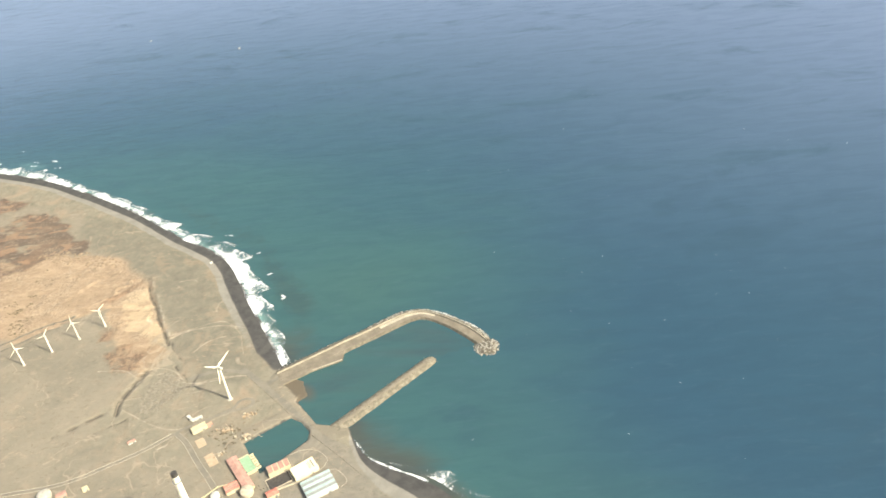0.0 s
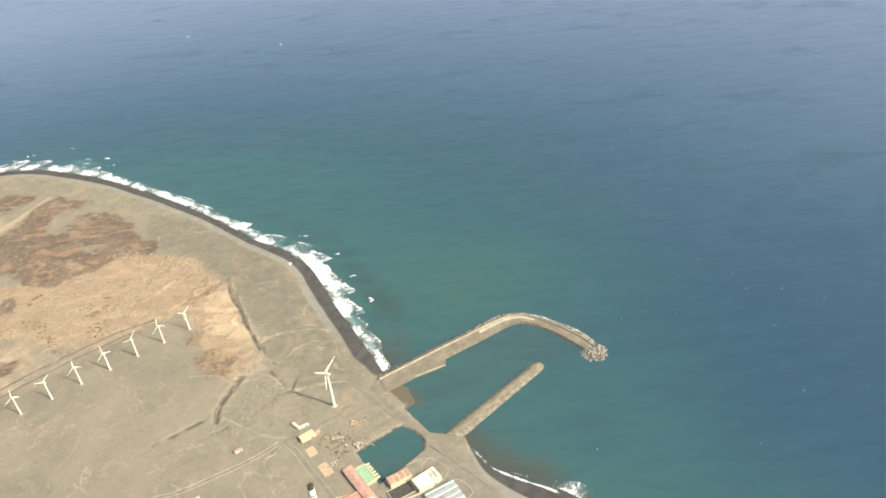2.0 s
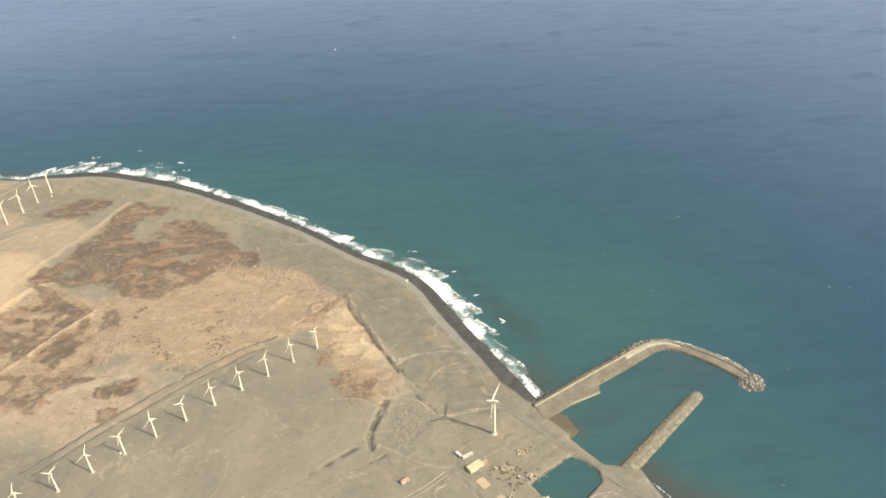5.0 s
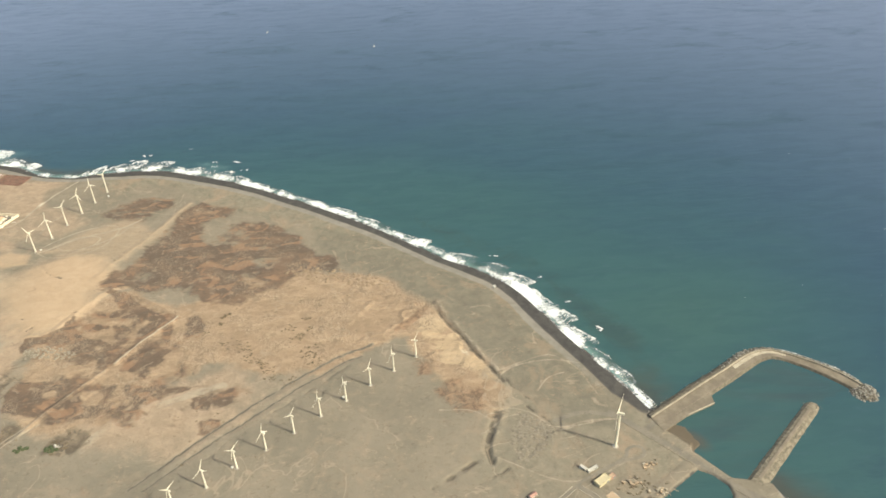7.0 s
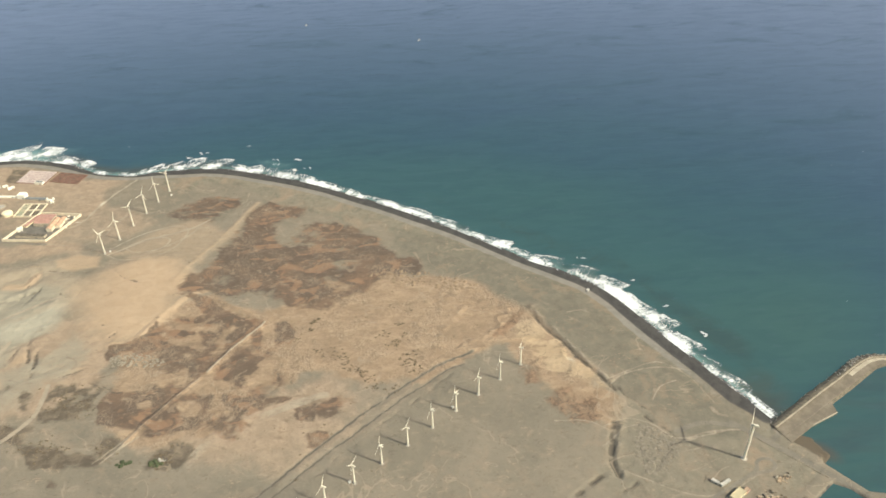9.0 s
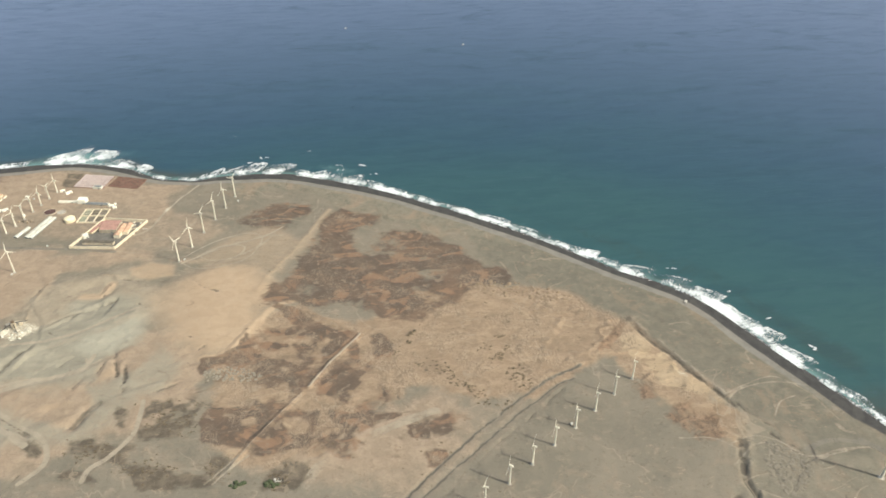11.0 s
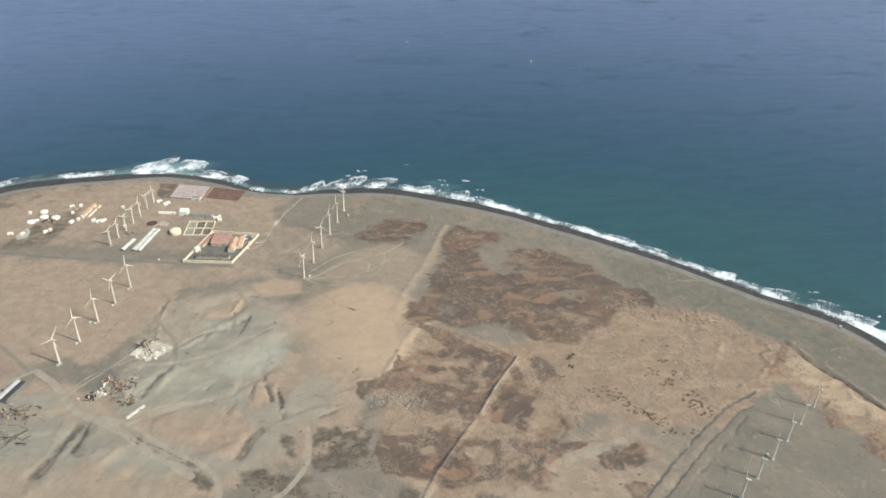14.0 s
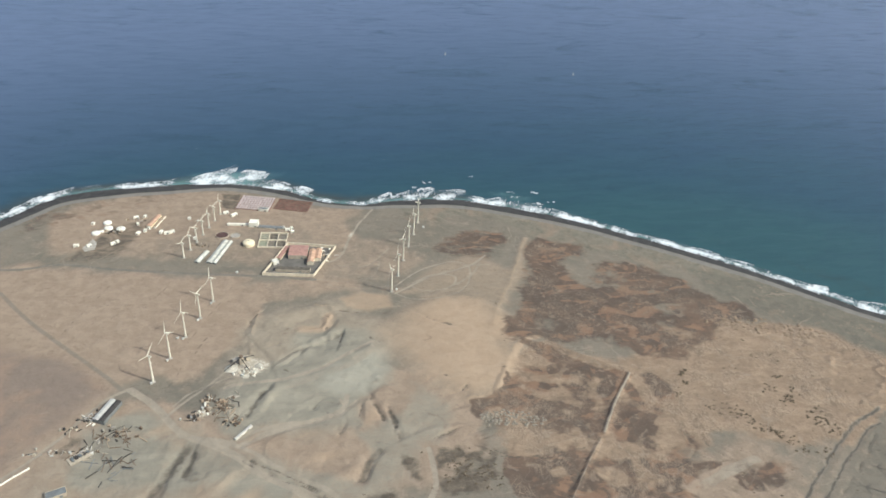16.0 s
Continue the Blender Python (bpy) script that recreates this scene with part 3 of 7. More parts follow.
line("track", 9, (-430, 192), (-429, 165), (-432, 138), (-443, 117), (-457, 98), (-473, 84), (-477, 66))
line("faint", 13, (-50, 124), (-105, 105), (-150, 88), (-180, 70), (-203, 48), (-217, 29))
line("track", 9, (-660, 226), (-635, 241), (-596, 253), (-556, 257), (-525, 270), (-516, 294))
line("track", 9, (-665, 323), (-638, 330), (-596, 333), (-552, 347), (-522, 367), (-473, 397))
line("track", 7, (-644, 222), (-602, 242), (-562, 252), (-528, 264), (-505, 284))
line("track", 9, (-714, 249), (-669, 235), (-637, 216), (-595, 179), (-556, 152), (-535, 130), (-528, 103), (-539, 85), (-551, 74))
line("track", 5, (-727, 288), (-695, 324), (-660, 362), (-646, 374))
line("track", 5, (-427, 509), (-368, 550), (-298, 576), (-263, 605))
line("track", 4, (-286, 82), (-313, 55), (-325, 42))
line("track", 4, (-296, 84), (-320, 57), (-334, 43))
line("track", 4, (-424, 532), (-383, 568), (-323, 593), (-298, 568), (-315, 521), (-351, 494), (-395, 491), (-423, 506))
line("track", 4, (-397, 537), (-357, 557), (-328, 546), (-342, 519), (-379, 512), (-399, 525))
line("track", 6, (-781, 339), (-809, 315), (-838, 272), (-865, 235), (-891, 206))
line("road", 7, (-993, 568), (-937, 496), (-880, 434), (-828, 380), (-791, 338))
line("track", 10, (-779, 337), (-742, 297), (-712, 253), (-659, 218), (-627, 186), (-585, 152), (-562, 133))
# dark on the quarry cuts: shadow of slopes and banks put into the colour
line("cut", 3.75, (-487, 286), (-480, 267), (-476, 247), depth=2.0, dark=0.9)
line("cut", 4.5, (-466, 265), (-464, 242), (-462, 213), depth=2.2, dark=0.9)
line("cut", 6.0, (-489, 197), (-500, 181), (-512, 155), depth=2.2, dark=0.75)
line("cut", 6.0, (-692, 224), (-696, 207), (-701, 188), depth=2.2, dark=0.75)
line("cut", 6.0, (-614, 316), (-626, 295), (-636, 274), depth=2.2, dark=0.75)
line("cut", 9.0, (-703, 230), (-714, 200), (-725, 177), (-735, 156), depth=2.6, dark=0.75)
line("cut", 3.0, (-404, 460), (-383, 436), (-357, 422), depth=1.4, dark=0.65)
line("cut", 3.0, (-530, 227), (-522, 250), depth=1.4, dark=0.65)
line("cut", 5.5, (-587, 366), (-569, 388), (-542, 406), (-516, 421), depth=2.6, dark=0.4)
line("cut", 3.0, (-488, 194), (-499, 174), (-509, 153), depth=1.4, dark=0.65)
line("cut", 2.25, (-396, 318), (-380, 312), depth=0.9, dark=0.6)
line("cut", 2.25, (-395, 275), (-378, 283), (-363, 292), depth=0.9, dark=0.6)
line("cut", 2.25, (-416, 207), (-390, 220), (-361, 224), depth=0.9, dark=0.6)
line("cut", 2.25, (-596, 355), (-583, 344), depth=0.9, dark=0.6)
line("cut", 2.25, (-514, 475), (-482, 466), (-442, 459), depth=0.9, dark=0.6)
line("cut", 2.25, (-639, 420), (-639, 458), (-619, 493), depth=0.9, dark=0.6)
line("cut", 2.25, (-657, 214), (-634, 201), (-597, 176), (-561, 149), (-538, 133), depth=0.9, dark=0.6)
line("cut", 2.25, (-476, 407), (-464, 395), depth=0.9, dark=0.6)
line("cut", 2.25, (-537, 469), (-529, 454), (-536, 434), depth=0.9, dark=0.6)
line("cut", 2.25, (-518, 401), (-513, 424), depth=0.9, dark=0.6)
line("cut", 2.25, (-646, 205), (-615, 180), (-583, 158), (-554, 142), (-542, 126), (-547, 102), (-560, 76), depth=0.9, dark=0.6)
line("cut", 2.25, (-288, 109), (-270, 126), (-252, 147), depth=0.9, dark=0.6)
line("cut", 1.5, (-505, 256), (-495, 283), (-469, 303), depth=0.7, dark=0.6)
line("cut", 1.5, (-638, 273), (-626, 299), (-615, 314), depth=0.7, dark=0.6)
line("cut", 1.5, (-502, 264), (-497, 281), (-479, 284), depth=0.7, dark=0.6)
line("cut", 1.5, (-312, 165), (-284, 166), (-247, 171), depth=0.7, dark=0.6)
line("cut", 1.5, (-398, 190), (-355, 182), (-340, 171), depth=0.7, dark=0.6)
line("cut", 1.5, (-356, 216), (-312, 212), (-282, 204), (-254, 182), depth=0.7, dark=0.6)
line("cut", 1.5, (-113, 179), (-112, 149), depth=0.7, dark=0.6)
line("cut", 1.5, (-100, 178), (-94, 151), (-78, 128), depth=0.7, dark=0.6)
line("cut", 1.5, (-155, 149), (-142, 140), depth=0.7, dark=0.6)
line("cut", 1.5, (-136, 94), (-114, 98), (-92, 102), depth=0.7, dark=0.6)
line("cut", 1.5, (-232, 63), (-254, 47), (-264, 30), (-253, 3), depth=0.7, dark=0.6)
line("lip", 8, (-236, 387), (-262, 377), (-281, 354), (-304, 319), (-324, 283), (-347, 267), (-362, 266))
line("strip", 7, (-183, 651), (-200, 614), (-221, 570), (-245, 520), (-273, 472), (-297, 418))
line("strip", 3.5, (-135, 296), (-172, 318), (-204, 344), (-238, 368), (-260, 378))
line("track", 1.5, (551, -168), (579, -162), (599, -162), (611, -177), (605, -191))
line("track", 1.5, (460, -142), (482, -176), (498, -200))
line("track", 2, (579, -154), (615, -207), (635, -236))
line("track", 6, (-541, 601), (-504, 623), (-481, 684), (-456, 741), (-432, 781))
line("track", 4, (-546, 560), (-492, 552), (-456, 562), (-440, 600))
line("track", 4, (300, -10), (352, 20), (400, -8), (440, -2), (484, -6))
line("track", 3, (330, 100), (360, 112), (420, 130), (452, 100), (470, 40))
line("track", 3, (312, 20), (290, 36), (250, 40))
line("track", 3, (-544, 552), (-493, 532), (-424, 533))
line("track", 3, (-506, 597), (-461, 593), (-419, 641))
line("track", 3, (312, -48), (388, -96), (445, -84))
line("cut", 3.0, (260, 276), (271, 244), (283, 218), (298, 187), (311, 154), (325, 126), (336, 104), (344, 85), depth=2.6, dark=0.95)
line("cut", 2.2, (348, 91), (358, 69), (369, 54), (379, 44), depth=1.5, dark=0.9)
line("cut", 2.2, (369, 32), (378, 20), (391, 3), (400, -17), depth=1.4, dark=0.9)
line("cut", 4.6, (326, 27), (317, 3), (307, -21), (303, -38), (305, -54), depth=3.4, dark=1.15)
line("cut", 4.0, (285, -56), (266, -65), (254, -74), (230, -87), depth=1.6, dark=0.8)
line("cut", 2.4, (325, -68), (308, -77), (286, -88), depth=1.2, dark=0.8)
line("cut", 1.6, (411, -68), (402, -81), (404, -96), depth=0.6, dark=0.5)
line("bank", 5.0, (268, 278), (280, 248), (294, 219), (308, 186), (321, 150), (334, 122), (344, 98), depth=1.3)
line("bank", 5.0, (333, 20), (325, 0), (315, -22), (312, -40), (315, -55), depth=1.5)
line("track", 4, (313, 24), (331, 30), (351, 32), (367, 24), (382, 10), (395, -11))
line("track", 4, (399, -15), (420, -10), (444, -6), (467, -4))
line("track", 4, (342, 96), (361, 109), (397, 119), (430, 118), (467, 107))
line("track", 3, (390, 60), (399, 73), (410, 84), (433, 91))
line("faint", 5, (322, 256), (345, 257), (356, 246))
line("faint", 6, (460, 38), (464, 25), (472, 20))
line("redrow", 7, (244, 256), (222, 234), (202, 213))
line("cut", 1.8, (-62, -12), (3, 44), (75, 100), (130, 146), depth=0.8, dark=0.45)
line("cut", 2.0, (-264, 456), (-221, 423), (-194, 399), depth=0.6, dark=0.42)
line("cut", 3, (-1015, 646), (-915, 629), depth=0.4, dark=0.35)
line("cut", 1.8, (-125, 138), (-99, 160), (-68, 125), (-69, 83), depth=0.7, dark=0.42)
line("cut", 1.6, (-71, 238), (-42, 178), (-4, 142), depth=0.5, dark=0.42)
line("cut", 1.6, (-13, 187), (48, 123), depth=0.5, dark=0.42)
line("cut", 1.6, (79, 223), (149, 255), (204, 277), depth=0.5, dark=0.32)
line("cut", 1.5, (148, 201), (81, 159), (13, 98), (-49, 43), (-110, -15), depth=0.5, dark=0.39)
line("cut", 1.8, (257, -80), (204, -105), (154, -130), depth=0.6, dark=0.45)
line("cut", 1.4, (100, 89), (161, 34), (229, 4), depth=0.4, dark=0.28)
line("cut", 1.4, (176, -94), (250, -85), (326, -81), depth=0.3, dark=0.28)
line("cut", 1.4, (158, 28), (239, 40), (326, 2), depth=0.3, dark=0.28)
line("cut", 1.6, (47, -60), (102, -54), (157, -65), depth=0.4, dark=0.32)
line("cut", 1.3, (130, -17), (189, 13), (256, 15), depth=0.3, dark=0.28)
line("cut", 1.6, (392, 118), (435, 89), (458, 52), depth=0.5, dark=0.35)
line("road", 3.5, (160, -182), (198, -179), (274, -171), (331, -147), (370, -127), (402, -105), (415, -96), (469, -71), (479, -57), (489, -53), (498, -56), (499, -65), (491, -71), (478, -72), (462, -76))
line("road", 6, (403, -105), (421, -124), (444, -160), (465, -190), (490, -230))
line("road", 8, (476, 6), (484, -2), (522, -43), (559, -87), (594, -133), (626, -172), (656, -216), (690, -270))
line("road", 6, (536, -12), (510, -26), (484, -2), (440, 12), (400, 2))
line("road", 5, (560, -160), (590, -152), (612, -160), (620, -180), (640, -215))
line("road", 5, (-1200, 700), (-1010, 632), (-933, 639), (-848, 618), (-764, 601), (-679, 586), (-594, 571), (-546, 560))
line("rut", 4.5, (-140, -46), (-104, -10), (-65, 25), (-23, 62), (21, 97), (69, 134), (120, 167), (163, 185))
line("rut", 3.5, (-123, -48), (-83, -12), (-44, 22), (-1, 57), (44, 94), (84, 123), (122, 150), (148, 161))
line("furrow", 1.6, (-692, 441), (-716, 384), (-740, 322))
line("furrow", 1.6, (-809, 520), (-853, 441))
line("furrow", 1.6, (-753, 581), (-818, 443))
line("furrow", 1.6, (-842, 582), (-891, 451))
line("furrow", 1.6, (-662, 564), (-722, 420))
line("scarp", 3.0, (-724, 171), (-716, 198), (-708, 228))
line("scarp", 2.8, (-701, 196), (-693, 226))
line("scarp", 3.0, (-638, 280), (-626, 297), (-614, 314))
line("scarp", 3, (-597, 366), (-574, 390), (-541, 409))
line("scarp", 2.8, (-520, 393), (-512, 421))
line("scarp", 2.6, (-499, 263), (-497, 284), (-473, 300))
line("scarp", 2.8, (-475, 259), (-484, 286))
line("scarp", 2.8, (-512, 161), (-507, 175), (-493, 194))
line("scarp", 2.5, (-617, 216), (-613, 229), (-600, 238))
line("scarp", 2, (-606, 353), (-611, 381), (-642, 429), (-635, 468), (-655, 512))
line("scarp", 2.5, (-562, 144), (-587, 165), (-613, 185), (-636, 205), (-663, 222))
line("scarp", 2.5, (-530, 432), (-518, 455), (-528, 480))
line("scarp", 2.8, (-465, 232), (-466, 253))
line("scarp", 1.5, (-591, 152), (-605, 174))
line("scarp", 1.5, (-677, 164), (-657, 181))
line("scarp", 1.5, (-731, 200), (-727, 230))
line("scarp", 2.5, (-560, 295), (-547, 300), (-528, 291))
line("scarp", 2.5, (-454, 211), (-423, 226), (-374, 227))
line("scarp", 2.8, (-375, 256), (-335, 272), (-310, 313))
line("scarp", 2, (-364, 210), (-335, 216), (-305, 202), (-260, 196))
# shaded slope of the slate ridge, put in as dark colour
line("cut", 3.5, (-595, 376), (-575, 390), (-545, 403), (-520, 417), depth=1.8, dark=0.55)
line("cut", 1.5, (-421, 207), (-399, 215), (-383, 225), (-356, 225), (-335, 235), depth=0.8, dark=0.7)
line("cut", 1.5, (-310, 223), (-298, 212), (-266, 197), (-249, 188), depth=0.8, dark=0.7)
line("cut", 1.4, (-416, 255), (-395, 269), (-379, 280), (-362, 289), depth=0.8, dark=0.6)
line("cut", 1.5, (-353, 172), (-331, 168), (-300, 167), (-268, 169), depth=0.8, dark=0.8)
line("cut", 1.3, (-114, 275), (-92, 250), (-72, 228), (-54, 204), (-29, 189), depth=0.5, dark=0.6)
line("cut", 3.0, (-560, 277), (-547, 292), (-531, 283), depth=1.5, dark=0.5)
line("cut", 1.8, (-114, 176), (-113, 156), (-107, 141), (-97, 131), depth=0.8, dark=0.6)
line("track", 5, (-645, 224), (-612, 243), (-585, 250), (-558, 254), (-531, 259), (-520, 270), (-525, 286))
line("track", 3, (-617, 496), (-630, 475), (-639, 448), (-637, 415), (-620, 388), (-610, 363))
line("track", 4, (-645, 348), (-679, 336), (-704, 323), (-724, 300))
line("faint", 11, (-592, 321), (-549, 333), (-512, 352), (-482, 379), (-461, 403))
line("faint", 5, (-399, 510), (-340, 520), (-300, 549), (-278, 585))
line("faint", 5, (-374, 543), (-316, 576), (-263, 576))
line("track", 2.0, (455, -81), (472, -70), (478, -56), (489, -51), (499, -55), (501, -65), (491, -73), (477, -74), (454, -84), (427, -99), (407, -109))
line("redrow", 6, (213, 214), (230, 238), (257, 269), (268, 278))


def k_rough(x, y, m):
    """Small broken banks where the ground has been dug."""
    q = 3.0 * fbm(x, y, 30, 4, 151)
    return np.clip(m["quarry"] + 0.7 * m["tan"] * (y < 420) * (x < -380), 0, 1) * (0.3 * smooth(q - np.floor(q), 0.4, 0.6) + 0.4 * fbm(x, y, 9, 3, 152))


def relief(x, y):
    """Heights of the ground and the masks of its soils."""
    open_sd, dock_sd = ring_distance(x, y, MAINLAND), ring_distance(x, y, DOCK)
    sd = np.minimum(open_sd, -dock_sd)
    warp = 10 * fbm(x, y, 45, 3, 11)
    k = (x > -1700) & (x < 900) & (y > -600) & (y < 1000)
    m = {n: np.zeros_like(x) for n in ("tan", "sand", "quarry", "slate", "pile", "dark", "scrub", "track", "road", "ditch_and_shade", "chalk", "berm", "beach", "shoal", "red", "pale", "bright", "gravel", "plum", "olive")}
    z = np.interp(sd, [-400, -60, -14, 0, 22, 40, 400], [-30, -7, -2.4, 0, 1.7, 2.5, 3.2])
    hard = np.minimum(line_distance(x, y, np.vstack([QUAY[:1] + [(-6, 12)], QUAY])), np.abs(dock_sd))
    steep = np.interp(sd, [-12, 0, 3, 60], [-6, -0.6, 2.5, 2.6])
    z = z + (steep - z) * smooth(22 - hard, 0, 8)
    land = smooth(sd, 20, 60)
    z += land * (1.6 * fbm(x, y, 160, 4, 21) + 1.0 * fbm(x, y, 24, 4, 22) + 0.55 * fbm(x, y, 8, 2, 23))

    m["tan"] = np.clip(region(x, y, [(-1500, 500), (-1000, 640), (-640, 585), (-640, 430), (-720, 345), (-800, 330), (-900, 200), (-1500, -200)], 30, 40, 31, 120)
                       + 0.8 * region(x, y, [(-980, 690), (-960, 850), (-700, 890), (-560, 830), (-430, 790), (-480, 690), (-600, 740), (-800, 700)], 45, 50, 32, 90)
                       + 0.6 * region(x, y, ((-743, 306), (-635, 448), (-624, 503), (-525, 523), (-403, 511), (-499, 552), (-631, 565), (-698, 455)), 20, 30, 29, 60)
                       + 0.55 * region(x, y, ((-948, 661), (-723, 615), (-623, 580), (-446, 531), (-322, 603), (-481, 712), (-583, 782), (-763, 863), (-981, 774)), 30, 40, 30, 90)
                       + 0.7 * region(x, y, [(-650, 330), (-560, 330), (-440, 300), (-390, 210), (-480, 160), (-600, 200)], 20, 40, 33, 60)
                       + 0.95 * region(x, y, ((-732, 321), (-647, 225), (-514, 274), (-441, 296), (-362, 286), (-397, 220), (-443, 190), (-515, 118), (-653, 96), (-837, 122), (-941, 192), (-860, 317)), 25, 45, 38, 80)
                       + 0.85 * region(x, y, [(-560, 330), (-480, 345), (-400, 290), (-380, 200), (-470, 120), (-560, 150), (-640, 190), (-640, 230), (-540, 280)], 25, 45, 37, 70)
                       + 0.3 * region(x, y, [(-420, 330), (-330, 480), (-230, 560), (-150, 600), (-20, 500), (80, 420), (-40, 300), (-20, 90), (-200, 20), (-480, 60), (-520, 150), (-420, 220)], 25, 30, 39, 60)
                       + 0.4 * region(x, y, [(-330, 120), (-170, 120), (40, 200), (150, 180), (70, 104), (0, 52), (-70, 0), (-170, 10), (-260, 50)], 20, 20, 40, 50)
                       + 0.2 * region(x, y, [(-150, 60), (40, 90), (200, 200), (250, 60), (200, -60), (0, -60), (-150, -120)], 40, 60, 34, 100), 0, 1)
    m["sand"] = region(x, y, ORANGE, 22, 30, 41, 48)
    m["quarry"] = np.maximum(region(x, y, QUARRY, 30, 40, 51, 90), 0.55 * region(x, y, ((-881, 169), (-868, 246), (-828, 313), (-781, 337), (-713, 261), (-647, 216), (-538, 137), (-597, 94), (-812, 105)), 30, 50, 52, 80) * (0.8 + 1.6 * fbm(x, y, 60, 3, 53)))
    m["quarry"] = np.clip(m["quarry"], 0, 1)
    m["pile"] = np.maximum(region(x, y, PILE, 46, 22, 61, 60) * np.interp(x, [-470, -380], [0.55, 0.9]), 1.05 * bump_at(x, y, -335, 345, 60, 90, 10))
    m["pile"] = np.maximum(m["pile"], 0.7 * region(x, y, [(-512, 506), (-477, 520), (-435, 510), (-432, 473), (-466, 470), (-506, 480)], 9, 10, 60, 40))
    m["pile"] = np.maximum(m["pile"], 0.5 * region(x, y, [(-414, 508), (-362, 583), (-289, 620), (-233, 570), (-190, 638), (-170, 637), (-219, 519), (-262, 462), (-288, 465), (-341, 500)], 16, 14, 62, 50))
    m["pale"] = sum(region(x, y, r, 12, 14, 64, 40) for r in RINGS["pale"]) * np.clip(0.5 + 2.4 * fbm(x, y, 26, 5, 65), 0, 0.9)
    m["slate"] = np.clip(region(x, y, SLATE, 22, 30, 54, 70) + region(x, y, YARD_FLOOR, 22, 36, 55, 70) * np.clip(0.85 + 1.6 * fbm(x, y, 70, 4, 56), 0, 1) - 0.9 * region(x, y, TAN_FLOOR, 14, 20, 57, 50) - 0.9 * region(x, y, TAN_BANK, 16, 24, 58, 50), 0, 1)
    m["slate"] = np.maximum(m["slate"], 0.62 * region(x, y, ((-560, 300), (-470, 318), (-420, 300), (-385, 262), (-400, 215), (-440, 200), (-452, 150), (-500, 120), (-560, 130), (-640, 205), (-600, 250)), 22, 26, 59, 60))
    dug = region(x, y, [(-641, 224), (-609, 247), (-557, 249), (-517, 235), (-501, 197), (-511, 156), (-560, 171), (-609, 194)], 10, 16, 67, 40)
    dug = np.maximum(dug, region(x, y, [(-505, 233), (-492, 300), (-452, 316), (-430, 293), (-448, 262), (-470, 250)], 10, 16, 68, 40))
    m["slate"] = m["slate"] * (1 - 0.9 * np.clip(m["pile"], 0, 1)) * (1 - 0.8 * dug)
    m["tan"] = np.maximum(m["tan"], 0.8 * dug)
    m["bright"] = region(x, y, [(-554, 309), (-530, 350), (-491, 375), (-460, 377), (-457, 341), (-475, 310), (-527, 295)], 24, 16, 66, 50)
    patch = fbm(x * 0.8 + y * 0.5, y * 0.9 - x * 0.45, 55, 5, 71)
    spots = fbm(x, y, 30, 5, 72)
    soil = sum(region(x, y, r, 7, 9, 75 + 3 * j, 30) for j, r in enumerate(RINGS["soil"])) * np.clip(1.35 + 1.0 * spots, 0, 1.5)
    middle = region(x, y, ((-303, 310), (-240, 364), (-145, 289), (-130, 246), (-99, 160), (-15, 110), (-43, 71), (-144, 49), (-219, 60), (-300, 90), (-350, 140), (-363, 197), (-327, 250)), 14, 16, 176, 45)
    soil = np.maximum(soil, 0.85 * middle * np.clip(0.34 + 3.0 * fbm(x + 40, y, 34, 5, 177), 0, 1))
    soil = soil * (1 - 0.9 * np.clip(sum(region(x, y, r, 7, 8, 76, 24) for r in RINGS["bare_soil"]), 0, 1))
    big = region(x, y, BIG_DARK, 16, 18, 73, 46) * np.clip(1.2 + 1.0 * patch + 1.0 * spots, 0, 1.2)
    big = big * (1 - 0.55 * np.clip(sum(region(x, y, r, 13, 18, 77, 36) for r in RINGS["bare"]), 0, 1))
    far = sum(region(x, y, r, 13, 14, 74, 34) for r in RINGS["far"]) * np.clip(0.8 + 1.3 * patch, 0, 1)
    m["plum"] = region(x, y, ((-955, 435), (-876, 414), (-826, 369), (-797, 339), (-826, 303), (-870, 254), (-896, 224), (-1027, 250), (-1060, 420)), 30, 30, 87, 90)
    m["dark"] = np.clip(0.42 * region(x, y, ((-1022, 732), (-953, 763), (-888, 797), (-763, 851), (-795, 876), (-940, 875), (-1015, 838)), 15, 20, 88, 60) * (0.9 + 1.5 * patch)
                        + big + far + soil + 0.35 * region(x, y, [(96, 420), (112, 412), (150, 372), (262, 268), (290, 215), (262, 222), (200, 290), (130, 352)], 16, 16, 89, 40) * np.clip(0.5 + 3 * spots, 0, 1)
                        + 0.8 * bump_at(x, y, -62, 40, 9, 7) + 0.7 * bump_at(x, y, 236, 128, 16, 12), 0, 1.35)
    m["red"] = np.clip(sum(region(x, y, r, 12, 18, 78, 34) for r in RINGS["red"]) * np.clip(0.7 + 2.4 * spots, 0, 1), 0, 1)
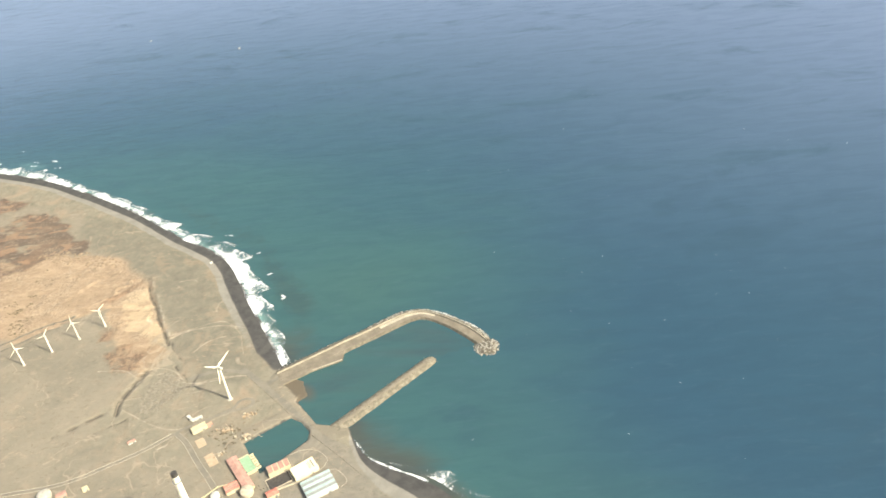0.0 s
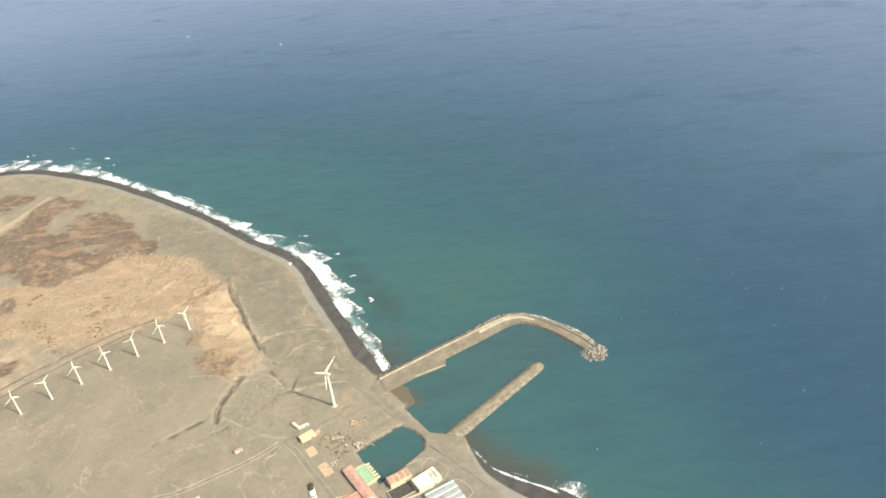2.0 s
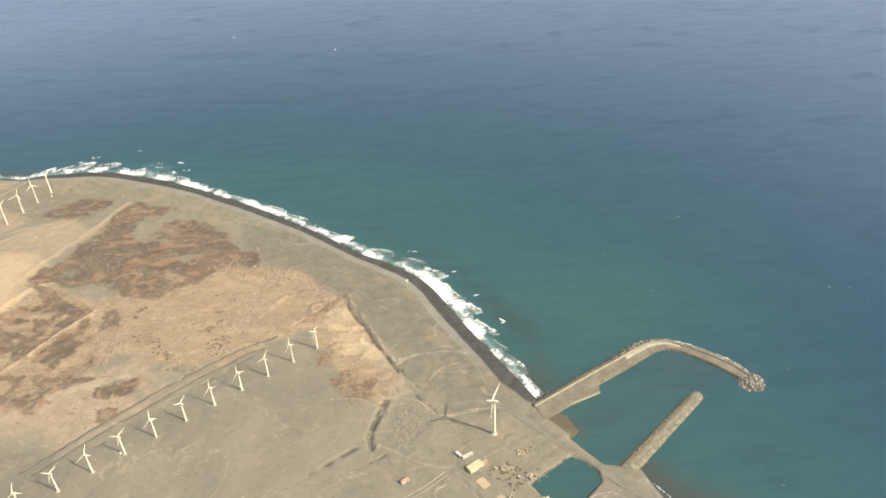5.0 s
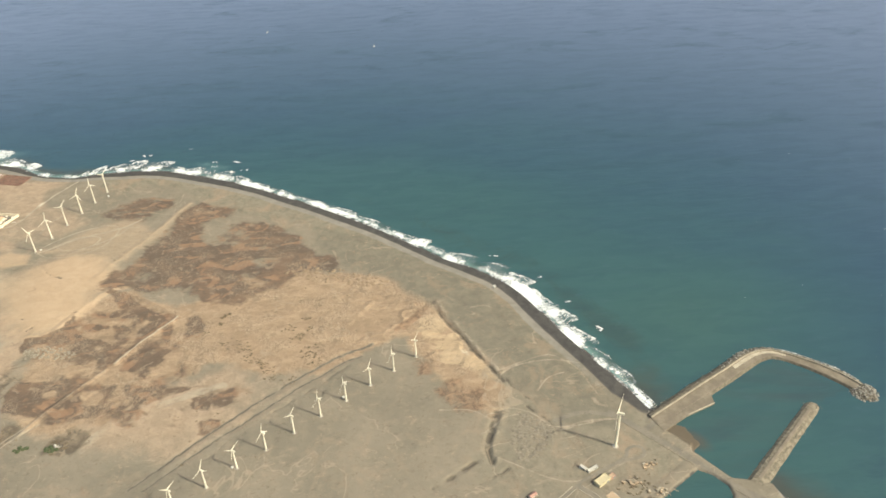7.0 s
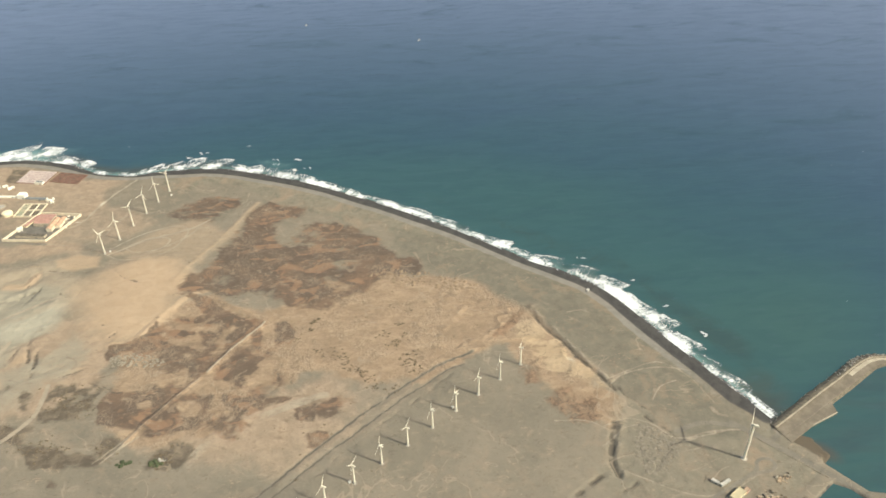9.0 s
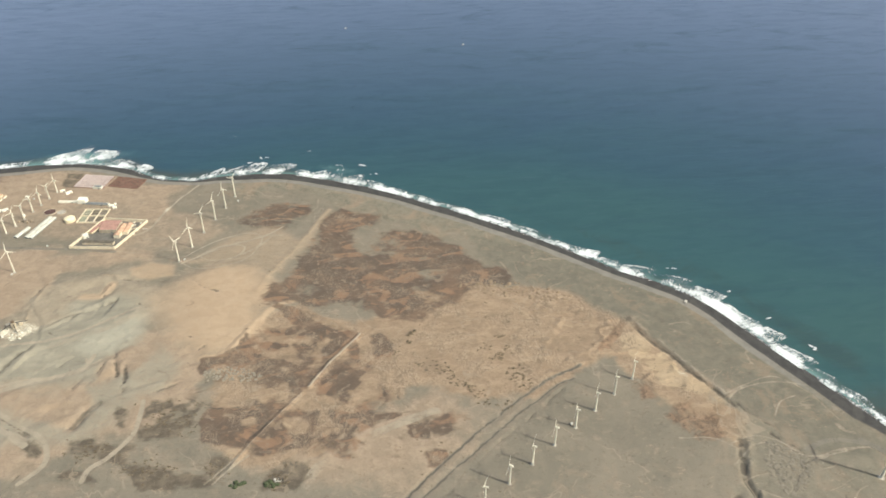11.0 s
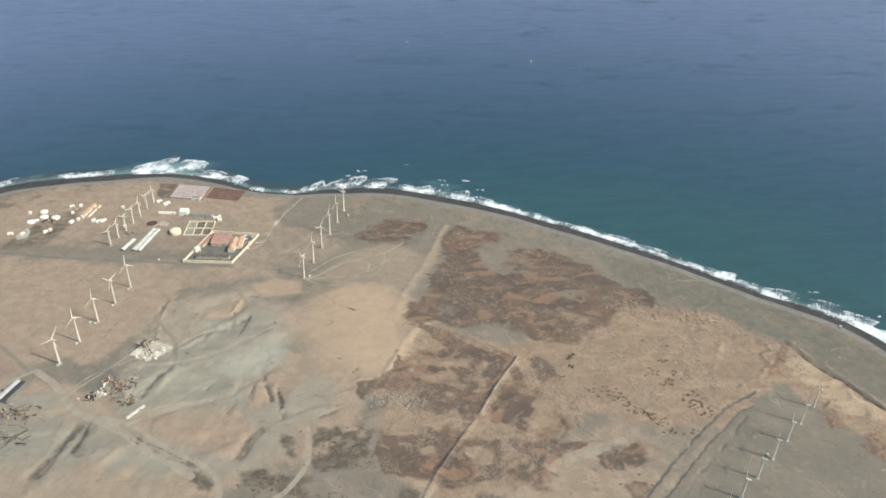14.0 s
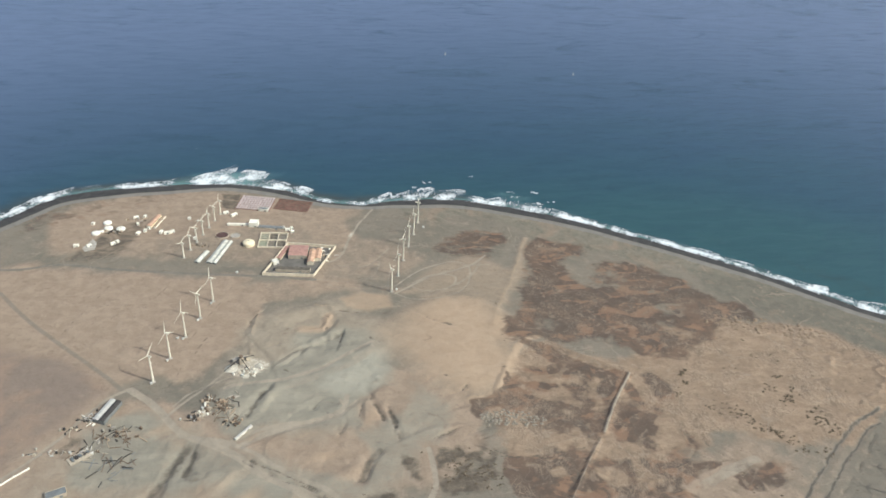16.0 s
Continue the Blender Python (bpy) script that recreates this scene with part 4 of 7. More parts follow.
    m["scrub"] = np.clip(0.7 * region(x, y, ((-702, 861), (-661, 857), (-671, 798), (-698, 805)), 5, 5, 84) + sum(region(x, y, r, 9, 14, 82 + 3 * j, 28) for j, r in enumerate(RINGS["thicket"])) * np.clip(0.85 + 1.8 * fbm(x, y, 26, 5, 82), 0, 1)
                         + region(x, y, [(300, 8), (330, 30), (392, 0), (380, -40), (330, -40)], 10, 12, 83) * 0.2
                         + region(x, y, ((-931, 646), (-902, 685), (-894, 711), (-880, 752), (-829, 767), (-815, 747), (-828, 705), (-851, 660), (-880, 636)), 10, 12, 84) * 0.62
                         + region(x, y, [(465, -105), (500, -95), (500, -130), (470, -140)], 8, 12, 85) * np.clip(0.3 + 2.5 * spots, 0, 0.7)
                         + 0.6 * region(x, y, [(-850, 260), (-800, 270), (-770, 250), (-800, 220), (-850, 215)], 8, 16, 86) * np.clip(0.5 + 3 * spots, 0, 1), 0, 1)
    m["berm"] = smooth(np.interp(x, [-420, -250], [45, 95]) + 6 * warp + 90 * fbm(x, y, 120, 3, 36) - open_sd, 0, 30) * (1 - smooth(22 - hard, 0, 10))
    m["berm"] = np.maximum(m["berm"], 0.6 * region(x, y, [(335, 70), (400, 190), (520, 20), (560, -60), (505, -130), (450, -190), (310, -170), (250, -60)], 40, 40, 98, 80))
    yard = region(x, y, [(545, -140), (575, -150), (595, -130), (640, -160), (700, -260), (640, -300), (540, -220), (520, -190)], 6, 4, 96)
    m["berm"] = m["berm"] * (1 - yard)
    shore_d, south_d = line_distance(x, y, SHORE), line_distance(x, y, SOUTH)
    width = np.interp(x, [-1050, -890, -795, -696, -593, -532, -471, -348, -186, -87, 119, 185, 294, 343, 404, 449, 489, 519, 536], [28, 31, 30, 20, 23, 12, 8, 27, 29, 25, 24, 21, 21, 22, 27, 25, 30, 18, 5])
    m["beach"] = np.maximum(smooth(width + 0.4 * warp - shore_d, -5, 5), smooth(np.interp(x, [640, 655, 680, 760], [3, 9, 18, 36]) + 0.3 * warp - south_d, -3, 4) * (x > 636))
    m["beach"] = np.where((sd < 0) & (hard > 14), 1.0, m["beach"])
    m["beach"] = np.maximum(m["beach"], 0.8 * smooth(4.5 - np.abs(sd), 0, 3) * (hard < 8) * (0.7 + 1.2 * fbm(x, y, 7, 3, 97)))
    m["olive"] = region(x, y, [(60, 540), (230, 440), (330, 350), (430, 240), (520, 40), (480, -20), (420, 0), (385, 40), (345, 110), (290, 220), (262, 280), (200, 335), (130, 390), (90, 440)], 22, 20, 69, 60)
    m["gravel"] = np.maximum(np.interp(x, [400, 490], [1, 0.35]) * smooth(width + 13 + 0.5 * warp - shore_d, -5, 5), 0.9 * smooth(np.interp(x, [640, 680, 760], [10, 36, 60]) - south_d, -8, 8) * (x > 636))
    spit = region(x, y, ((530, -26), (550, -16), (567, -29), (576, -58), (560, -75), (550, -81), (541, -58)), 4, 4, 99, 14) * (sd < 2)
    z = z + (0.55 + 0.5 * fbm(x, y, 12, 3, 100) - z) * spit
    m["shoal"] = np.maximum(np.clip(bump_at(x, y, 566, -50, 26, 15, -45), 0, 1) * (sd < 8), spit)
    cut = np.zeros_like(x)
    torn = np.clip(0.8 + 2.6 * fbm(x, y, 14, 4, 131) + 1.2 * fbm(x, y, 5, 2, 132), 0.05, 1.4)
    for kind, w, points, depth, dark in LINES:
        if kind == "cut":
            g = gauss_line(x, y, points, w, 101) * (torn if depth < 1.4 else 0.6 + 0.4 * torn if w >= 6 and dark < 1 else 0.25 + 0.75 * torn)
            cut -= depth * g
            # bank shade painted along the floor of the cut
            m["ditch_and_shade"] = np.maximum(m["ditch_and_shade"], dark * g)
        elif kind == "track":
            g = trail(x, y, points, (0.7 if w < 10 else 0.85) * w, 91, 2.0)
            m["track"] = np.maximum(m["track"], (0.7 if w < 4.6 else 0.8 if w < 10 else 1.0) * g * np.clip(0.95 + 0.8 * spots, 0, 1))
            cut -= 0.35 * g
        elif kind == "faint":
            m["track"] = np.maximum(m["track"], 0.62 * trail(x, y, points, w, 92, 4.0) * np.clip(0.9 + 1.5 * spots, 0, 1))
        elif kind == "lip":
            g = gauss_line(x, y, points, w, 63)
            m["pile"] = np.maximum(m["pile"], 1.0 * g)
            cut += 1.5 * g
        elif kind == "strip":
            g = gauss_line(x, y, points, w, 63)
            k_s = 0.6 if w > 5 else 0.3
            m["pile"] = np.maximum(m["pile"], k_s * g)
            m["dark"] = m["dark"] * (1 - k_s * g)
            cut += 1.2 * g
        elif kind == "bank":
            g = gauss_line(x, y, points, w, 64) * torn
            m["track"] = np.maximum(m["track"], 0.5 * g)
            cut += depth * g
        elif kind == "road":
            m["road"] = np.maximum(m["road"], (0.58 if w == 7 else 1.0) * trail(x, y, points, w, 95, 0.6))
        elif kind == "rut":
            g = gauss_line(x, y, points, w, 99)
            m["road"] = np.maximum(m["road"], 0.75 * g)
            m["ditch_and_shade"] = np.maximum(m["ditch_and_shade"], 0.95 * gauss_line(x, y, points, w * 0.42, 99) * np.clip(0.4 + torn, 0, 1))
            cut -= 0.5 * g
        elif kind == "furrow":
            m["ditch_and_shade"] = np.maximum(m["ditch_and_shade"], 0.5 * gauss_line(x, y, points, w, 100) * torn)
        elif kind == "scarp":
            cut += scarp(x, y, points, 0.5 * w, 135)
        elif kind == "redrow":
            m["red"] = np.maximum(m["red"], gauss_line(x, y, points, w, 79))
    m["road"] = np.maximum(m["road"], 0.95 * yard)
    z += cut
    z += k_rough(x, y, m)
    z += 3.0 * gauss_line(x, y, EMBANK, 2.9, 111, 0.15) + 1.8 * gauss_line(x, y, EMBANK_LOW, 2.4, 112, 0.3) + 1.8 * gauss_line(x, y, BANK, 3.5, 113)
    m["track"] = np.maximum(m["track"], np.maximum(0.95 * gauss_line(x, y, EMBANK, 2.5, 111, 0.15), 0.62 * gauss_line(x, y, EMBANK_LOW, 1.8, 112, 0.3)))
    z += 3.0 * region(x, y, PILE, 14, 8, 61, 50) * smooth(x, -470, -350) * (1 + 0.5 * fbm(x, y, 60, 3, 121))
    z += m["quarry"] * (3.4 * fbm(x, y, 110, 2, 122) + 1.6 * fbm(x, y, 42, 4, 120) + 0.6 * np.clip(fbm(x, y, 30, 3, 123), 0, 1))
    fold = np.abs(fbm(x * 0.7 - y * 0.5, y * 1.2 + x * 0.4, 46, 4, 129))
    z += np.clip(m["sand"] + 0.7 * m["tan"] * smooth(x, -480, -380), 0, 1) * (1.8 * fbm(x, y, 34, 4, 124) + 2.6 * np.clip(0.09 - fold, 0, 1) / 0.09 * np.clip(0.3 + 2.2 * fbm(x, y, 90, 2, 130), 0, 1) * 0.9)
    hummock = region(x, y, [(10, 396), (60, 400), (130, 384), (190, 352), (215, 322), (150, 330), (80, 350), (30, 372)], 12, 12, 125)
    hummock = np.maximum(hummock, region(x, y, ((357, 23), (379, 10), (400, -18), (386, -38), (356, -62), (338, -55), (337, -14)), 8, 6, 126))
    hummock = np.maximum(hummock, region(x, y, [(-365, 255), (-320, 262), (-300, 225), (-350, 215)], 8, 10, 127))
    z += hummock * 1.6 * np.clip(fbm(x, y, 7, 2, 128), -0.25, 0.5)
    k_ = np.clip(m["quarry"] + 0.8 * region(x, y, [(-660, 330), (-560, 330), (-440, 300), (-390, 210), (-480, 120), (-600, 160), (-720, 150), (-840, 120), (-700, 260)], 25, 30, 33, 60), 0, 1)
    q = 9 * fbm(x, y, 85, 5, 141) + 4.5
    terr = 2.2 * (np.floor(q / 2.2) + smooth(q / 2.2 - np.floor(q / 2.2), 0.35, 0.65))
    z += k_ * (0.4 * terr - 1.2)
    for cx, cy, rx, ry, turn, hh in ((-554, 399, 46, 11, 36, 5), (-483, 378, 18, 9, 30, 4), (-552, 284, 16, 12, 0, -3.5), (-560, 446, 22, 14, 0, -4), (-610, 301, 26, 7, 55, 4), (-663, 177, 30, 12, 40, 4), (-535, 168, 24, 9, 20, 4)):
        z += 0.55 * hh * bump_at(x + 14 * fbm(x, y, 30, 3, 142), y + 14 * fbm(x, y, 30, 3, 143), cx, cy, rx, ry, turn)
    z -= 2.6 * bump_at(x, y, -556, 452, 26, 16, 10)
    z += 2.2 * bump_at(x, y, -560, 480, 60, 10, 10) + 3 * bump_at(x, y, -640, 300, 40, 18, 40) - 3 * bump_at(x, y, -545, 395, 30, 12, 30)
    z += 1.3 * torn * gauss_line(x, y, ((-636, 389), (-636, 435), (-627, 484), (-603, 498), (-565, 496), (-525, 483)), 3.0, 114) + 2.0 * gauss_line(x, y, ((-568, 439), (-539, 438), (-530, 463)), 5.0, 115)
    m["pile"] = np.maximum(m["pile"], np.maximum(0.4 * torn * gauss_line(x, y, ((-636, 389), (-636, 435), (-627, 484), (-603, 498), (-565, 496), (-525, 483)), 5, 114), 0.85 * gauss_line(x, y, ((-568, 439), (-539, 438), (-530, 463)), 11, 115)))
    m["tan"] = np.maximum(m["tan"], 0.9 * np.clip(bump_at(x, y, -560, 446, 24, 14) + bump_at(x, y, -577, 229, 34, 16, 30) + bump_at(x, y, -445, 265, 26, 14, 20) + bump_at(x, y, -663, 177, 30, 14, 40) + 0.8 * bump_at(x, y, -770, 268, 18, 10), 0, 1))
    m["pile"] = np.maximum(m["pile"], 0.6 * np.clip(bump_at(x, y, -738, 260, 22, 10, 20) + bump_at(x, y, -632, 148, 26, 12, 40) + bump_at(x, y, -548, 196, 30, 10, 10) + bump_at(x, y, -488, 255, 26, 9, 60), 0, 1))
    m["chalk"] = np.clip(bump_at(x, y, -636, 360, 26, 17, 20) * 1.0 + 0.8 * bump_at(x, y, -650, 380, 14, 9) + 0.75 * bump_at(x, y, -690, 282, 14, 8, 20) + 0.7 * bump_at(x, y, -655, 305, 12, 7) + 0.6 * bump_at(x, y, 388, -128, 14, 2.6, 25)
                         + 0.5 * bump_at(x, y, 300, 150, 18, 9, -50) + 0.6 * bump_at(x, y, -480, 690, 6, 20, -20), 0, 1)
    m["pile"] = np.maximum(m["pile"], 0.5 * np.clip(bump_at(x, y, -761, 257, 24, 10, -20) + bump_at(x, y, -662, 168, 30, 12, 40) + bump_at(x, y, -564, 233, 26, 12, 10), 0, 1))
    low = smooth(open_sd, 25, 60) * (dock_sd < -8)
    z = np.where(z < 0.7, z + (0.7 + 0.05 * np.clip(z, -6, 0) - z) * low, z)
    for name in m:
        m[name] = np.where(k, m[name], 0 if name not in ("beach", "berm", "gravel") else m[name])
    return z, m, sd


def spaced(lo, hi, a, b, step, grow=1.22):
    """Even steps from a to b, growing ones out to lo and hi."""
    mid = np.arange(a, b + step * 0.5, step)
    out, s, left = [], step, a
    while left > lo:
        s *= grow
        left -= s
        out.append(left)
    right, s, more = mid[-1], step, []
    while right < hi:
        s *= grow
        right += s
        more.append(right)
    return np.concatenate([out[::-1], mid, more])


def sheet(name, xs, ys, z, masks, material, keep=None):
    """One grid mesh with its masks as point attributes."""
    nx, ny = len(xs), len(ys)
    X, Y = np.meshgrid(xs, ys)
    co = (U * np.stack([X, Y, z], -1)).reshape(-1, 3).astype(np.float32)
    i = (np.arange(ny - 1)[:, None] * nx + np.arange(nx - 1)[None]).ravel()
    faces = np.stack([i, i + 1, i + 1 + nx, i + nx], 1)
    if keep is not None:
        faces = faces[keep.ravel()[faces].any(1)]
        used = np.zeros(len(co), bool)
        used[faces.ravel()] = True
        remap = np.cumsum(used) - 1
        faces, co = remap[faces], co[used]
        masks = {k: v.ravel()[used] for k, v in masks.items()}
    me = bpy.data.meshes.new(name)
    me.vertices.add(len(co))
    me.vertices.foreach_set("co", co.ravel())
    me.loops.add(len(faces) * 4)
    me.loops.foreach_set("vertex_index", faces.ravel().astype(np.int32))
    me.polygons.add(len(faces))
    me.polygons.foreach_set("loop_start", (np.arange(len(faces)) * 4).astype(np.int32))
    me.update(calc_edges=True)
    me.polygons.foreach_set("use_smooth", np.ones(len(faces), bool))
    for k, v in masks.items():
        me.attributes.new(k, "FLOAT", "POINT").data.foreach_set("value", np.asarray(v, np.float32).ravel())
    me.materials.append(material)
    return new(name, me)


# ---- ground and sea ----
gx, gy = spaced(-6500, 6500, -1130, 760, 2.0), spaced(-6500, 6500, -330, 930, 2.0)
GX, GY = np.meshgrid(gx, gy)
gz, gm, gsd = relief(GX.ravel(), GY.ravel())
gz = gz.reshape(GX.shape)
ground = tagged(sheet("ground", gx, gy, gz, gm, ground_material(), gz > -9), "dry sandy coastal plain with dark soil patches and tracks", "ground", kind="structure")


def ground_at(x, y):
    i = np.clip(np.searchsorted(gx, x) - 1, 0, len(gx) - 2)
    j = np.clip(np.searchsorted(gy, y) - 1, 0, len(gy) - 2)
    u, v = (x - gx[i]) / (gx[i + 1] - gx[i]), (y - gy[j]) / (gy[j + 1] - gy[j])
    return float((gz[j, i] * (1 - u) + gz[j, i + 1] * u) * (1 - v) + (gz[j + 1, i] * (1 - u) + gz[j + 1, i + 1] * u) * v)


sx, sy = spaced(-6500, 6500, -1200, 1300, 7.0), spaced(-6500, 6500, -300, 1000, 7.0)
SX, SY = np.meshgrid(sx, sy)
fx, fy = SX.ravel(), SY.ravel()
away = -coast(fx, fy)
out_m = np.clip(away, 0, None)
lit = np.exp(-out_m / np.interp(fx, [-700, 0, 500], [200, 330, 420])) * np.interp(fx, [-1100, -500, 0, 400, 900], [0.45, 0.5, 0.8, 1.0, 1.0])
lit = lit + 0.35 * bump_at(fx, fy, 640, 170, 120, 110) + 0.25 * bump_at(fx, fy, 720, 260, 330, 240) + 0.05 * bump_at(fx, fy, 850, -130, 220, 170) - 0.7 * bump_at(fx, fy, 1250, -120, 300, 330) + 0.2 * bump_at(fx, fy, 300, 640, 240, 130, -40)
silt = np.exp(-out_m / 26) * 0.9 + 0.42 * bump_at(fx, fy, 700, -160, 90, 48, -40) + 0.5 * bump_at(fx, fy, 560, 70, 40, 60) + 0.45 * np.exp(-out_m / 90) * smooth(-100 - fx, 0, 300)
basin = ring_distance(fx, fy, np.array([(500, -190), (495, -130), (538, -20), (620, 20), (700, 70), (747, 80), (815, 10), (760, -10), (636, -125), (590, -200)], float))
silt = np.where(basin > 0, 0.42, silt)
lit = np.where(basin > 0, lit + 0.05, lit)
reef = (0.75 * np.exp(-((out_m - 62) / 34) ** 2) * np.interp(fx, [-200, 150, 330, 520, 600], [0.15, 0.5, 1.0, 1.0, 0.2]) * (fy > 20) + 0.6 * bump_at(fx, fy, 540, 165, 34, 70, 20) + 0.35 * bump_at(fx, fy, 1020, 40, 160, 70, 20)
        + 0.4 * bump_at(fx, fy, 760, 330, 180, 50, -30)) * (basin < 0)
shoal = bump_at(fx, fy, 570, -50, 27, 15, -52) + 0.2 * bump_at(fx, fy, 668, -158, 26, 14, -45)
wash = np.exp(-out_m / 14) * np.interp(fx, [520, 540], [0.7, 0.0]) * (fy > -20) + 0.75 * bump_at(fx, fy, -690, 935, 80, 26) + 0.35 * bump_at(fx, fy, -160, 815, 60, 22, -25)
# haze painted into the water colour grows with distance from shore
sea = tagged(sheet("water", sx, sy, np.zeros_like(SX), {"shallow": lit, "silt": silt, "reef": reef, "wash": wash, "far_haze": smooth(away + 0.32 * (500 - fx), 150, 1850), "shoal": shoal}, sea_material()),
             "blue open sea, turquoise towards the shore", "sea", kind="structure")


# ---- helpers for things ----
def part(name, bm, material, parent, label="", at=None, smooth_faces=False):
    """Links a bmesh, given in plan units, as one mesh object under a thing or part."""
    me = bpy.data.meshes.new(name)
    bmesh.ops.scale(bm, vec=(U, U, U), verts=bm.verts)
    bm.normal_update()
    bm.to_mesh(me)
    bm.free()
    if smooth_faces:
        me.polygons.foreach_set("use_smooth", np.ones(len(me.polygons), bool))
    me.materials.append(material)
    ob = new(name, me)
    ob.parent = parent
    if at is not None:
        ob.matrix_basis = at
    if label:
        ob["label"] = label
    return ob


def spot(x, y, z=None, turn=0.0):
    """A pose on the ground of the plan."""
    return pose(U * x, U * y, U * (ground_at(x, y) if z is None else z), 0, 0, turn)


def thing(name, label, category, x, y, z=None, turn=0.0, group="", kind=""):
    ob = new(name)
    ob.empty_display_size = 0.3
    ob.matrix_basis = spot(x, y, z, turn)
    return tagged(ob, label, category, group, kind)


def box(bm, l, w, h, x=0.0, y=0.0, z=0.0, turn=0.0, bevel=0.0):
    made = bmesh.ops.create_cube(bm, size=1.0)["verts"]
    bmesh.ops.transform(bm, matrix=Matrix.Translation((x, y, z + h / 2)) @ Matrix.Rotation(radians(turn), 4, "Z") @ Matrix.Diagonal((l, w, h, 1)), verts=made)
    if bevel:
        edges = list({e for v in made for e in v.link_edges})
        bmesh.ops.bevel(bm, geom=edges, offset=bevel, segments=2, affect="EDGES")
    return bm


def tube(bm, r0, r1, h, x=0.0, y=0.0, z=0.0, seg=20):
    made = bmesh.ops.create_cone(bm, cap_ends=True, segments=seg, radius1=r0, radius2=r1, depth=h)["verts"]
    bmesh.ops.translate(bm, vec=(x, y, z + h / 2), verts=made)
    return bm


def gable(bm, l, w, eave, rise, y=0.0, over=0.4, thick=0.35):
    """A pitched roof along x, with thickness."""
    a, b = l / 2 + over, w / 2 + over
    ends = []
    for sx in (-a, a):
        ends.append([bm.verts.new((sx, y + v, eave + k)) for v, k in ((-b, 0), (0, rise), (b, 0), (b, -thick), (0, rise - thick), (-b, -thick))])
    for i in range(6):
        j = (i + 1) % 6
        bm.faces.new((ends[0][i], ends[0][j], ends[1][j], ends[1][i]))
    bm.faces.new(ends[0])
    bm.faces.new(ends[1][::-1])
    bmesh.ops.recalc_face_normals(bm, faces=bm.faces)
    return bm


def B():
    return bmesh.new()


# ---- surf ----
FOAM = foam_material()
OUT = spline([(524, -2), (568, 24), (613, 50), (655, 73), (690, 93), (716, 103), (747, 101), (786, 76), (818, 47), (838, 16)], 8)
SURF_X = [-1300, -1057, -987, -900, -800, -745, -697, -640, -593, -540, -491, -440, -385, -330, -276, -220, -175, -130, -79, 7, 92, 165, 230, 290, 340, 395, 446, 499, 536]
SURF_W = [26, 30, 34, 22, 16, 50, 82, 66, 36, 18, 7, 12, 40, 46, 34, 22, 46, 40, 16, 18, 18, 18, 20, 24, 28, 34, 32, 25, 14]


